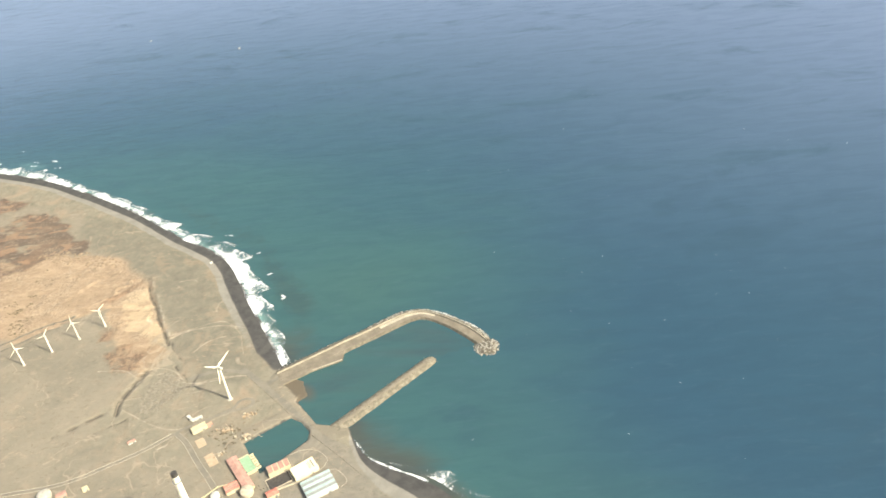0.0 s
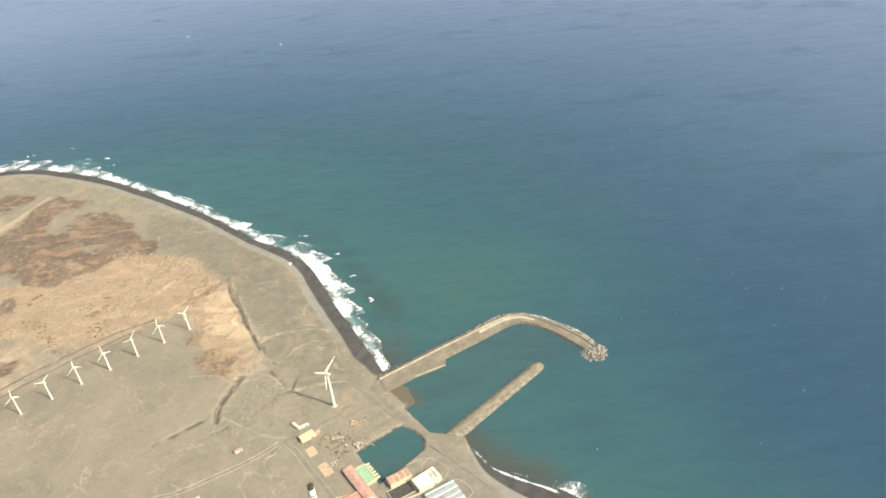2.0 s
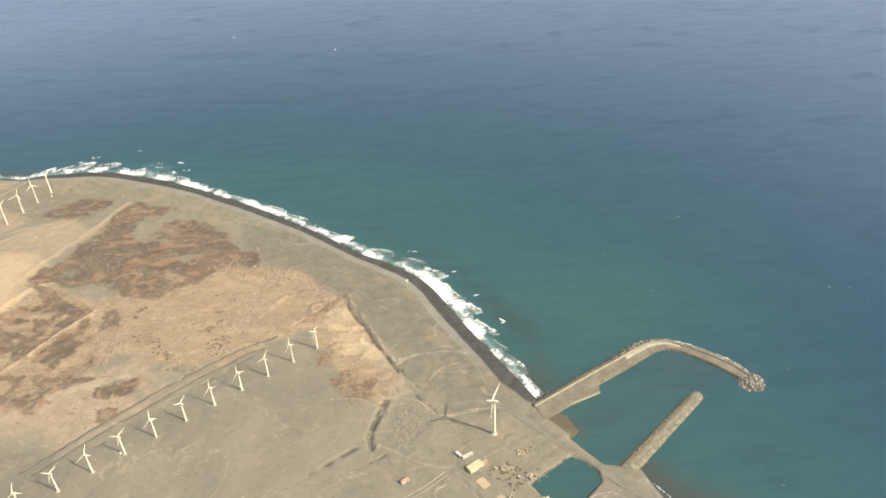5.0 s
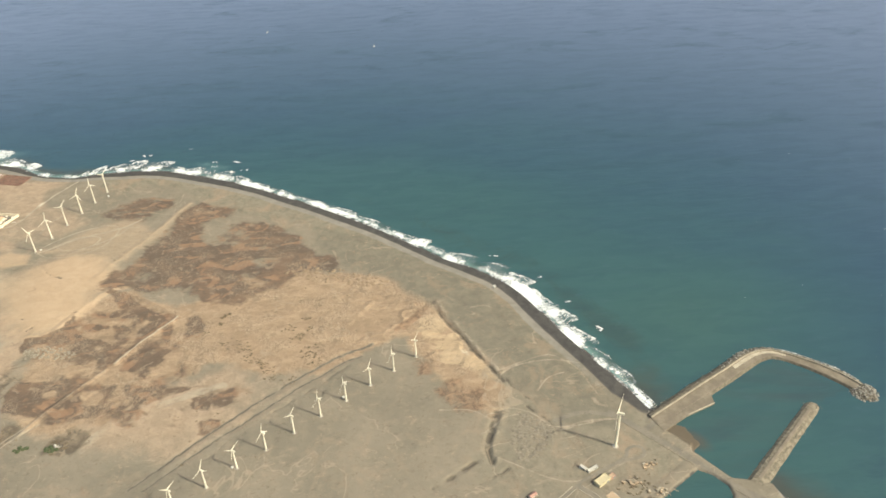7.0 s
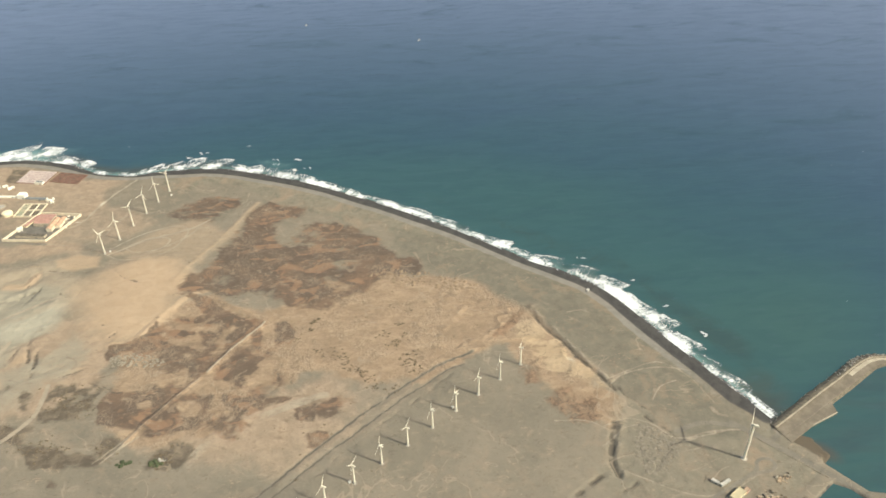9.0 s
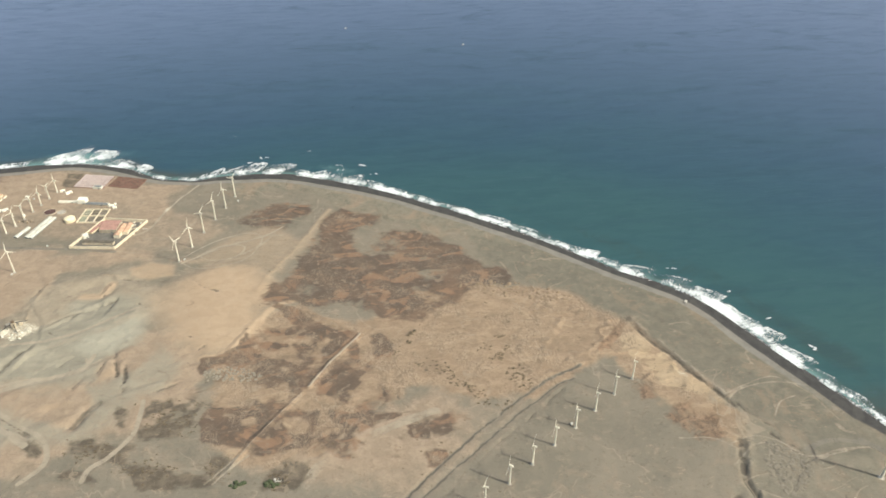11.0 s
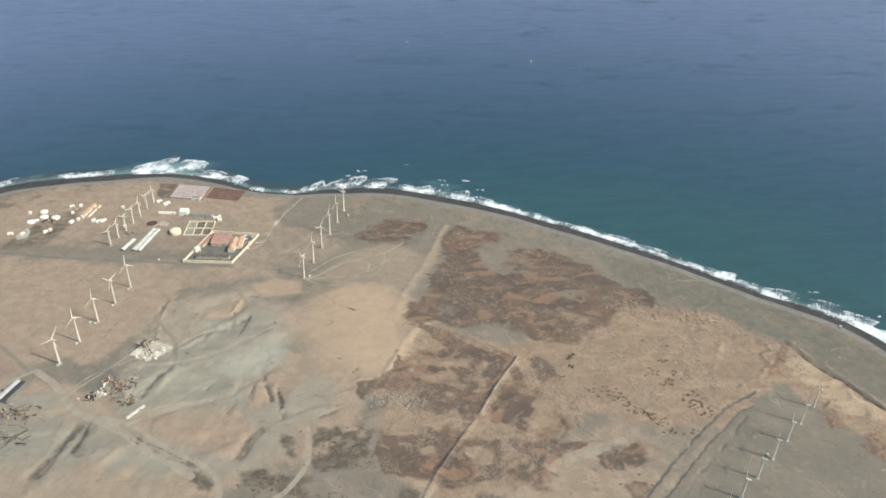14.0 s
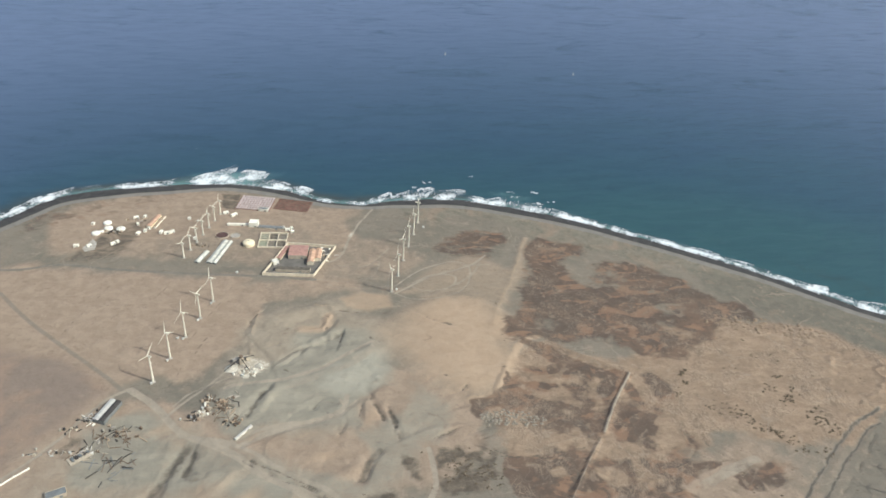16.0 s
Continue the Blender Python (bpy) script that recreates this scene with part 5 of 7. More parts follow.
def surf(name, line, widths, seed, label, inner=-12.0, dense=1.0):
    """A sheet of broken foam along a waterline: thick at the breaker, torn in the wash."""
    seg = np.diff(line, axis=0)
    run = np.concatenate([[0], np.cumsum(np.hypot(*seg.T))])
    s = np.arange(0, run[-1], 2.0)
    px, py = np.interp(s, run, line[:, 0]), np.interp(s, run, line[:, 1])
    tx, ty = np.gradient(px), np.gradient(py)
    k = np.ones(15) / 15
    tx, ty = np.convolve(np.pad(tx, 7, "edge"), k, "valid"), np.convolve(np.pad(ty, 7, "edge"), k, "valid")
    ln = np.hypot(tx, ty)
    nx, ny = -ty / ln, tx / ln
    rng = np.random.default_rng(seed)
    # each breaker runs in at a slant: its crest starts at the sand and ends farther out
    cuts = [0.0]
    while cuts[-1] < s[-1]:
        cuts.append(cuts[-1] + rng.uniform(26, 88))
    cuts = np.array(cuts)
    which = np.clip(np.searchsorted(cuts, s, side="right") - 1, 0, len(cuts) - 2)
    phase = (s - cuts[which]) / (cuts[which + 1] - cuts[which])
    gain = rng.uniform(0.75, 1.2, len(cuts))[which]
    fw = widths(px) * (1 + 0.5 * fbm(s, s * 0, 40, 3, seed))
    v = np.linspace(0, 1, 48)
    d = inner + v[None] * (fw[:, None] * 1.6 - inner)
    X, Y = px[:, None] + nx[:, None] * d, py[:, None] + ny[:, None] * d
    q = d / fw[:, None]
    along = 0.75 * fbm(X.ravel() * 0.8 + 50, Y.ravel() * 0.8, 26, 4, seed + 3).reshape(X.shape)
    crest = ((0.60 + 0.46 * phase) * gain)[:, None] + 0.25 * along
    inside_q = crest - q
    front = np.exp(-np.clip(inside_q, 0, 9) / 0.30) * smooth(inside_q, -0.10, 0.05)
    f = (0.92 + 1.6 * along) * front * smooth(phase, 0.0, 0.2)[:, None] * (1 - 0.8 * smooth(phase, 0.75, 1.0))[:, None]
    f = np.maximum(f, (0.58 + 1.7 * along) * smooth(inside_q, -0.06, 0.14) * smooth(d, -9, 2))
    f = f + (0.40 + 2.2 * along) * np.exp(-((d + 4.0) / 3.2) ** 2) + (0.30 + 1.6 * along) * np.exp(-((q - 0.22) / 0.2) ** 2)
    f += (0.18 + 0.9 * along) * np.exp(-np.clip(-inside_q, 0, 9) / 0.16) * (inside_q < 0)
    f *= dense * smooth(1.6 - q, 0.0, 0.25)
    end = np.minimum(s, s[-1] - s)
    f *= smooth(end, 0, 12)[:, None]
    Z = 0.35 + 0.9 * np.clip(f, 0, 1.2) * smooth(q, 0.1, 0.6) + 0.5 * np.exp(-((q) / 0.06) ** 2)
    n, m = X.shape
    co = U * np.stack([X, Y, Z], -1).reshape(-1, 3)
    i = (np.arange(n - 1)[:, None] * m + np.arange(m - 1)[None]).ravel()
    faces = np.stack([i, i + m, i + 1 + m, i + 1], 1)
    me = bpy.data.meshes.new(name)
    me.from_pydata(co.tolist(), [], faces.tolist())
    for key, val in (("foam", f), ("run", np.repeat(s[:, None], m, 1)), ("off", d)):
        me.attributes.new(key, "FLOAT", "POINT").data.foreach_set("value", val.ravel().astype(np.float32))
    me.materials.append(FOAM)
    me.polygons.foreach_set("use_smooth", np.ones(len(me.polygons), bool))
    return tagged(new(name, me), label, "surf", kind="stuff")


surf("surf", SHORE[8:], lambda x: np.interp(x, SURF_X, SURF_W), 201, "white broken surf along the black sand beach")
surf("surf", SOUTH[:46], lambda x: np.interp(x, [640, 650, 672, 690, 715, 735, 760, 800, 900], [0.5, 0.5, 4, 12, 17, 20, 24, 26, 26]), 231, "thin white surf at the south beach", 6.0, 0.7)

surf("surf", OUT[26:76], lambda x: np.interp(x, [690, 720, 800, 840], [3, 4.5, 5, 4.5]), 251, "white water washing the outer rocks of the breakwater", -3.0, 0.9)
surf("surf", SOUTH[4:28], lambda x: 2.6 + 0 * x, 241, "thin white wash line at the edge of the south beach", -1.0)


def flecks():
    """Whitecaps and loose breakers out on the water."""
    rng = np.random.default_rng(8)
    verts, faces, foam = [], [], []

    def patch(x, y, l, w, turn, f):
        n, base = 7, len(verts)
        c, s = math.cos(turn), math.sin(turn)
        verts.append((U * x, U * y, U * 0.6))
        foam.append(f)
        for k in range(n):
            a = 2 * math.pi * k / n
            r = 0.7 + 0.5 * rng.random()
            u, v = l * r * math.cos(a), w * r * math.sin(a)
            verts.append((U * (x + u * c - v * s), U * (y + u * s + v * c), U * 0.25))
            foam.append(f * 0.25)
        faces.extend((base, base + 1 + k, base + 1 + (k + 1) % n) for k in range(n))

    for _ in range(70):
        x, y = rng.uniform(700, 1700), rng.uniform(-260, 900)
        patch(x, y, rng.uniform(0.8, 2.6), rng.uniform(0.3, 0.6), rng.normal(0.2, 0.3), rng.uniform(0.7, 1.5))
    for _ in range(22):
        x, y = rng.normal(1090, 110), rng.normal(120, 90)
        patch(x, y, rng.uniform(1.0, 3.0), rng.uniform(0.35, 0.7), rng.normal(0.2, 0.3), rng.uniform(0.8, 1.6))
    for _ in range(30):
        x = rng.uniform(-900, 900)
        patch(x, rng.uniform(900, 2200), rng.uniform(1.0, 2.4), rng.uniform(0.4, 0.7), rng.normal(0.2, 0.3), 0.8)
    for x, y, l, w in ((-318, 885, 12, 5), (-220, 905, 7, 3), (-114, 826, 16, 7), (-160, 812, 9, 4), (-159, 832, 8, 4), (515, 178, 12, 6), (452, 322, 8, 4), (-345, 868, 14, 5), (385, 396, 10, 4), (-90, 786, 10, 4), (480, 250, 8, 4)):
        for _ in range(5):
            patch(x + rng.normal(0, l * 0.4), y + rng.normal(0, w * 0.4), l * 0.38, w * 0.42, rng.normal(-0.2, 0.3), 1.3)
    me = bpy.data.meshes.new("whitecaps")
    me.from_pydata(verts, [], faces)
    me.attributes.new("foam", "FLOAT", "POINT").data.foreach_set("value", np.array(foam, np.float32))
    me.materials.append(FOAM)
    return tagged(new("whitecaps", me), "scattered small whitecaps on the open water", "whitecaps", kind="stuff")


flecks()


# ---- wind turbines ----
def blade_mesh(radius, chord):
    bm = B()
    rings = []
    for i in range(9):
        t = i / 8
        c = chord * (0.55 if i == 0 else (1.0 - 0.78 * t)) * (1.0 if i else 1.0)
        th = chord * (0.5 if i == 0 else 0.22 * (1 - 0.7 * t))
        tw = radians(16 * (1 - t))
        ring = []
        for u, v in ((-0.35, 0), (0, 0.5), (0.65, 0), (0, -0.5)):
            y, x = c * u, th * v
            ring.append(bm.verts.new((x * math.cos(tw) + y * math.sin(tw), y * math.cos(tw) - x * math.sin(tw), 0.5 + t * (radius - 0.5))))
        rings.append(ring)
    for a, b in zip(rings[:-1], rings[1:]):
        for k in range(4):
            bm.faces.new((a[k], a[(k + 1) % 4], b[(k + 1) % 4], b[k]))
    bm.faces.new(rings[0][::-1])
    bm.faces.new(rings[-1])
    return bm


def turbine(x, y, height, radius, label, group, thick=1.0, name="wind_turbine", chord=1.9):
    root = thing(name, label, "wind turbine", x, y, None, 150.0, group)
    part("foundation", tube(B(), 3.4 * thick, 3.0 * thick, 0.6, z=-0.2, seg=16), MAT["concrete"], root, "concrete foundation disc")
    bm = B()
    rings = 5
    for k in range(rings):
        r0, r1 = (1.45 - 0.62 * k / rings) * thick, (1.45 - 0.62 * (k + 1) / rings) * thick
        tube(bm, r0, r1, height / rings - 0.03, z=0.3 + k * height / rings, seg=16)
        if k:
            tube(bm, r0 + 0.06, r0 + 0.06, 0.16, z=0.2 + k * height / rings, seg=16)
    part("tower", bm, MAT["turbine"], root, smooth_faces=False)
    part("door", box(B(), 0.15, 0.9 * thick, 2.0, -1.42 * thick, 0, 0.6), MAT["grey_sheet"], root, "grey steel tower door")
    part("nacelle", box(B(), 5.2 * thick, 2.1 * thick, 2.1 * thick, -1.3 * thick, 0, height + 0.1, bevel=0.35 * thick), MAT["turbine"], root)
    bm = tube(B(), 1.05 * thick, 0.35 * thick, 1.9 * thick, seg=12)
    bmesh.ops.rotate(bm, verts=bm.verts, matrix=Matrix.Rotation(radians(90), 3, "Y"))
    hub = part("hub", bm, MAT["turbine"], root, at=pose(U * 1.5 * thick, 0, U * (height + 1.2 * thick)), smooth_faces=False)
    for k in range(3):
        part("blade", blade_mesh(radius, chord * thick), MAT["turbine"], hub, at=pose(U * 0.7 * thick, 0, 0, 120 * k, 0, 0))
    return root


def set_phase(root, angle):
    for o in root.children:
        if o.name.startswith("hub"):
            loc = o.matrix_basis.translation.copy()
            o.matrix_basis = Matrix.Translation(loc) @ Matrix.Rotation(radians(angle), 4, "X")


def row(first, places, phases):
    for (x, y), a in zip(places, phases):
        set_phase(copy_thing(first, spot(x, y, None, 150.0)), a)


LINE_B = [(-45.2 + 34.0 * i, -52.5 + 25.2 * i) for i in range(-2, 9)]
b_first = turbine(*LINE_B[0], 31, 14.2, "white three-bladed wind turbine with tapered tube tower on bare plain", "wind turbines in the long row", 0.85)
set_phase(b_first, 20)
row(b_first, LINE_B[1:], (80, 25, 75, 10, 62, 8, 0, 48, 5, 70))
LINE_F = [(-432.1, 516), (-416.5, 558), (-402.2, 602), (-387.1, 644.7), (-372.6, 683.6), (-359, 723.9)]
f_first = turbine(*LINE_F[0], 38.6, 16.5, "tall white wind turbine beside the dusty works road", "wind turbines near the sand heap", 0.92)
set_phase(f_first, 95)
row(f_first, LINE_F[1:], (12, 55, 30, 4, 63))
LINE_N = [(-693.6, 516.7), (-708.2, 477.1), (-723.8, 435.1), (-739, 391.9), (-754.5, 348.2)]
n_first = turbine(*LINE_N[0], 40, 17.5, "tall white wind turbine on tan plain beside the track", "wind turbines by the crossroads", 0.92)
set_phase(n_first, 5)
row(n_first, LINE_N[1:], (76, 8, 3, 44))
LINE_G = [(-746.7 + 7.9 * i, 642.5 + 23.4 * i) for i in range(7)]
g_first = turbine(*LINE_G[0], 25.7, 13.5, "small white wind turbine behind the long greenhouses", "wind turbines behind the greenhouses", 0.9)
set_phase(g_first, 50)
row(g_first, LINE_G[1:], (35, 65, 58, 20, 72, 8))
big_turbine = turbine(466, -50, 57.9, 27, "very tall white wind turbine beside the harbour root", "", 1.25, chord=3.0)
set_phase(big_turbine, 72)


def kiosk(x, y, s=1.8):
    k = thing("transformer_kiosk", "small white transformer kiosk beside a wind turbine", "kiosk", x, y, None, 30, "transformer kiosks")
    part("cabin", box(B(), s * 1.3, s, s * 0.95, bevel=0.12), MAT["white"], k)
    part("roof", box(B(), s * 1.45, s * 1.15, 0.25, z=s * 0.95), MAT["white"], k)
    part("door", box(B(), 0.1, s * 0.4, s * 0.7, s * 0.66, 0, 0.1), MAT["grey_sheet"], k, "grey steel door")
    return k


kiosk_first = kiosk(-424, 519, 2.3)
for kx, ky in ((-756, 344), (-742, 387), (-727, 431), (-711, 472), (-734, 433), (-696, 511), (-17, -26), (121, 79), (-352, 705), (-735, 760), (-663, 590)):
    copy_thing(kiosk_first, spot(kx, ky, None, 30))


# ---- harbour ----
def rows_mesh(bm, lines):
    """Skins a list of equally long point rows."""
    grid = [[bm.verts.new(p) for p in line] for line in lines]
    for a, b in zip(grid[:-1], grid[1:]):
        for i in range(len(a) - 1):
            bm.faces.new((a[i], a[i + 1], b[i + 1], b[i]))
    bmesh.ops.recalc_face_normals(bm, faces=bm.faces)
    return bm


INN = spline([(532, -24), (580, 1), (624, 26), (667, 50), (698, 68), (723, 81), (746, 81), (778, 57), (803, 30), (822, 5)], 8)


def across(w, z, lift=0.0):
    p = INN + (OUT - INN) * w
    return [(x, y, z + lift * float(fbm(np.array([x]), np.array([y]), 9, 2, 301)[0])) for x, y in p]


breakwater = thing("breakwater", "curved stone breakwater with paved road and rock armour", "breakwater", 0, 0, 0, kind="structure")
part("core", rows_mesh(B(), [across(-0.25, -4), across(-0.02, 2.4, 1.0), across(0.02, 3.0), across(0.7, 3.0), across(0.72, 4.2), across(0.86, 4.0, 1.5), across(1.0, 2.0, 2.0), across(1.3, -4)]), MAT["rubble"], breakwater, "grey rubble core")
part("road", rows_mesh(B(), [across(0.03, 3.0), across(0.06, 3.25), across(0.60, 3.25), across(0.62, 3.0)]), MAT["deck"], breakwater, "tan paved road on the breakwater")
i0 = 27
pale = rows_mesh(B(), [across(0.36, 3.31)[i0:52], across(0.37, 3.36)[i0:52], across(0.58, 3.36)[i0:52], across(0.59, 3.30)[i0:52]])
part("pavement", pale, MAT["deck_pale"], breakwater, "pale concrete strip along the bend")
part("parapet", rows_mesh(B(), [across(0.63, 2.9), across(0.63, 5.2), across(0.69, 5.2), across(0.69, 2.9)]), MAT["deck_pale"], breakwater, "pale concrete parapet wall")

bm = B()
pts = [(536, -34), (576, -11), (620, 6), (622, 25), (580, 2), (532, -22)]
top = [bm.verts.new((x, y, 2.95)) for x, y in pts]
bot = [bm.verts.new((x, y, -4)) for x, y in pts]
bm.faces.new(top)
for k in range(6):
    bm.faces.new((bot[k], bot[(k + 1) % 6], top[(k + 1) % 6], top[k]))
bmesh.ops.recalc_face_normals(bm, faces=bm.faces)
quay = thing("quay", "low paved landing quay inside the harbour", "quay", 0, 0, 0, kind="structure")
part("deck", bm, MAT["deck"], quay)
bm = B()
box(bm, 45, 1.2, 0.7, 599, -2.0, 2.9, math.degrees(math.atan2(16, 42)))
part("coping", bm, MAT["deck_pale"], quay, "pale concrete coping")

JET = np.array([(617 + 137 * t, -127 + 118 * t) for t in np.linspace(0, 1, 40)])
jn = np.array([-124, 131.0]) / math.hypot(124, 131)


def jetty_row(w, z, lift):
    out = []
    for i, (x, y) in enumerate(JET):
        t = i / (len(JET) - 1)
        k = 1.0 if t < 0.93 else math.sqrt(max(0.05, 1 - ((t - 0.93) / 0.075) ** 2))
        k *= 1.15 - 0.2 * t
        q = (x + jn[0] * w * k, y + jn[1] * w * k)
        h = lift * float(fbm(np.array([q[0]]), np.array([q[1]]), 6, 3, 311)[0])
        out.append((*q, (z + h) if t < 0.985 else min(z, 0.5)))
    return out


jetty = thing("jetty", "straight rubble jetty of tan stones across the harbour mouth", "jetty", 0, 0, 0, kind="structure")
part("mound", rows_mesh(B(), [jetty_row(-14, -3.5, 0), jetty_row(-9.5, 0.3, 2), jetty_row(-6, 2.6, 2.2), jetty_row(-2, 3.3, 1.0), jetty_row(2, 3.3, 1.0), jetty_row(6, 2.6, 2.2), jetty_row(9.5, 0.3, 2), jetty_row(14, -3.5, 0)]), MAT["jetty_rubble"], jetty)
part("crown", rows_mesh(B(), [[(x - jn[0] * 2.4, y - jn[1] * 2.4, 3.4) for x, y in JET[2:36]], [(x - jn[0] * 2, y - jn[1] * 2, 3.9) for x, y in JET[2:36]],
                              [(x + jn[0] * 2, y + jn[1] * 2, 3.9) for x, y in JET[2:36]], [(x + jn[0] * 2.4, y + jn[1] * 2.4, 3.4) for x, y in JET[2:36]]]), MAT["deck"], jetty, "tan track along the crown")


def rock_mesh(seed, name, material):
    rng = random.Random(seed)
    bm = B()
    bmesh.ops.create_icosphere(bm, subdivisions=1, radius=1.0)
    for v in bm.verts:
        v.co *= 0.75 + 0.5 * rng.random()
    bmesh.ops.scale(bm, vec=(U * 1.25, U * 0.95, U * 0.8), verts=bm.verts)
    me = bpy.data.meshes.new(name)
    bm.to_mesh(me)
    bm.free()
    me.materials.append(material)
    return me


head = thing("breakwater_head", "round mound of grey boulders at the breakwater end", "boulder mound", 831, 2, -4, kind="structure")
bm = B()
bmesh.ops.create_cone(bm, cap_ends=True, segments=28, radius1=24, radius2=9, depth=7.2)
bmesh.ops.translate(bm, verts=bm.verts, vec=(0, 0, 3.6))
part("core", bm, MAT["rubble"], head)


# ---- boats ----
def boat(x, y, turn, l, label):
    b = thing("boat", label, "boat", x, y, 0, turn)
    bm = B()
    rings = []
    for i in range(7):
        t = i / 6
        w = l * 0.16 * (1 - max(0, t - 0.45) ** 2 * 3.3)
        rings.append([bm.verts.new((l * (t - 0.5), v * w, z)) for v, z in ((-1, 1.2), (-0.7, -0.5), (0.7, -0.5), (1, 1.2))])
    for a, c in zip(rings[:-1], rings[1:]):
        for k in range(3):
            bm.faces.new((a[k], a[k + 1], c[k + 1], c[k]))
        bm.faces.new((a[3], a[0], c[0], c[3]))
    bm.faces.new(rings[0])
    bm.faces.new(rings[-1][::-1])
    bmesh.ops.recalc_face_normals(bm, faces=bm.faces)
    part("hull", bm, MAT["hull"], b)
    part("cabin", box(B(), l * 0.3, l * 0.2, 1.8, -l * 0.05, 0, 1.2, bevel=0.2), MAT["white"], b)
    part("mast", tube(B(), 0.12, 0.07, l * 0.6, -l * 0.02, 0, 2.8, 8), MAT["white"], b)
    bm = B()
    v = [bm.verts.new(p) for p in ((0, 0.05, 3.2), (-l * 0.38, 0.35, 3.2), (-l * 0.02, 0.05, 2.8 + l * 0.58), (0, -0.05, 3.2), (-l * 0.38, 0.25, 3.2), (-l * 0.02, -0.05, 2.8 + l * 0.58))]
    bm.faces.new(v[:3])
    bm.faces.new(v[5:2:-1])
    for a, c in ((0, 1), (1, 2), (2, 0)):
        bm.faces.new((v[a], v[c], v[c + 3], v[a + 3]))
    bmesh.ops.recalc_face_normals(bm, faces=bm.faces)
    part("sail", bm, MAT["hull"], b, "white sail")
    return b


boat(208, 1525, 200, 7, "small white sailing boat far out at sea")
boat(-122, 1712, 190, 6, "small white boat under sail near the horizon")


# ---- works by the harbour ----
def hall(name, label, category, x, y, l, w, h, turn, wall, roof, rise=0.0, bays=1, group="", parapet=True, door=True):
    """A plain hall: walls, a pitched roof of one or more bays or a flat roof behind a parapet, and a door."""
    z = min(ground_at(x + dx, y + dy) for dx in (-l / 3, 0, l / 3) for dy in (-w / 3, 0, w / 3)) - 0.2
    b = thing(name, label, category, x, y, z, turn, group)
    bm = box(B(), l, w, h)
    if rise:
        bw = w / bays
        for k in range(bays):
            yc = -w / 2 + bw * (k + 0.5)
            for sx in (-l / 2, l / 2):
                tri = [bm.verts.new(p) for p in ((sx, yc - bw / 2, h), (sx, yc + bw / 2, h), (sx, yc, h + rise))]
                bm.faces.new(tri if sx > 0 else tri[::-1])
    part("wall", bm, wall, b)
    if rise:
        bw = w / bays
        for k in range(bays):
            part("roof", gable(B(), l, bw * 0.98, h, rise, -w / 2 + bw * (k + 0.5), 0.3 if bays == 1 else 0.02), roof[k % len(roof)], b)
    else:
        part("roof", box(B(), l - 0.5, w - 0.5, 0.25, z=h), roof[0], b)
        if parapet:
            bm = B()
            for dx, dy, a, c in ((0, w / 2 - 0.15, l, 0.3), (0, 0.15 - w / 2, l, 0.3), (l / 2 - 0.15, 0, 0.3, w - 0.6), (0.15 - l / 2, 0, 0.3, w - 0.6)):
                box(bm, a, c, 0.8, dx, dy, h)
            part("parapet", bm, wall, b)
    if door:
        part("door", box(B(), min(3.2, l * 0.3), 0.16, min(3.0, h * 0.75), l * 0.22, -w / 2 - 0.04, 0.2), MAT["grey_sheet"], b, "grey metal door")
    return b


hall("long_hall", "long hall with faded red sheet roof beside green tanks", "industrial hall", 504, -187, 60, 13, 6, -58, MAT["cream"], [MAT["rose"]], 1.4)

tank = thing("settling_tank", "green open settling tank with cream buttresses", "tank", 510, -175, None, -58)
bm = B()
for dx, dy, a, c in ((0, 8.2, 30, 0.8), (0, -8.2, 30, 0.8), (14.6, 0, 0.8, 15.6), (-14.6, 0, 0.8, 15.6)):
    box(bm, a, c, 4.2, dx, dy, 0)
part("wall", bm, MAT["cream"], tank)
part("water", box(B(), 28.4, 15.6, 3.4), MAT["green_tank"], tank, "pale green water")
for k in range(6):
    part("buttress", box(B(), 1.3, 6.0, 3.4, -12.5 + 5 * k, 11.0, 0, bevel=0.2), MAT["cream"], tank)
    part("hatch", box(B(), 1.6, 1.6, 0.6, -12.5 + 5 * k, -5.6, 3.4, bevel=0.15), MAT["dark"], tank, "dark square hatch")

pump = hall("pump_house", "tall cream pump house with striped red roof beside the dock", "industrial hall", 552, -186, 28, 13, 8, 25, MAT["cream"], [MAT["cream"]], 0, parapet=False)
for k in range(4):
    part("roof_panel", box(B(), 5.6, 12.4, 0.7, -10.5 + 7 * k, 0, 8.1, bevel=0.15), MAT["rose"], pump, "faded red roof panel")
block = hall("machine_hall", "large cream flat-roofed machine hall beside the pump house", "industrial hall", 585, -193, 31, 18, 7.5, 31, MAT["bright_cream"], [MAT["bright_cream"]])
for k in range(3):
    part("vent", box(B(), 1.6, 13, 0.9, 12.0 + 1.0 * k * 1.0 - 1.0, 0, 7.7) if k == 0 else box(B(), 0.5, 12 - k, 0.7, 9.5 - 2 * k, 0, 7.75), MAT["grey_sheet"], block, "grey roof vent")
hall("filter_hall", "wide hall with four pale blue and grey roof bays", "industrial hall", 605, -219, 38, 30, 5.5, 26, MAT["white"], [MAT["blue_sheet"], MAT["grey_sheet"]], 1.6, 7)

pit = thing("sump", "dark open water sump between the halls", "tank", 554, -203, None, 27)
bm = B()
for dx, dy, a, c in ((0, 9, 30, 0.7), (0, -9, 30, 0.7), (14.6, 0, 0.7, 17.4), (-14.6, 0, 0.7, 17.4)):
    box(bm, a, c, 1.6, dx, dy, 0)
part("wall", bm, MAT["sand_wall"], pit)
part("water", box(B(), 28.4, 17.2, 0.7), MAT["dark"], pit, "dark still water")


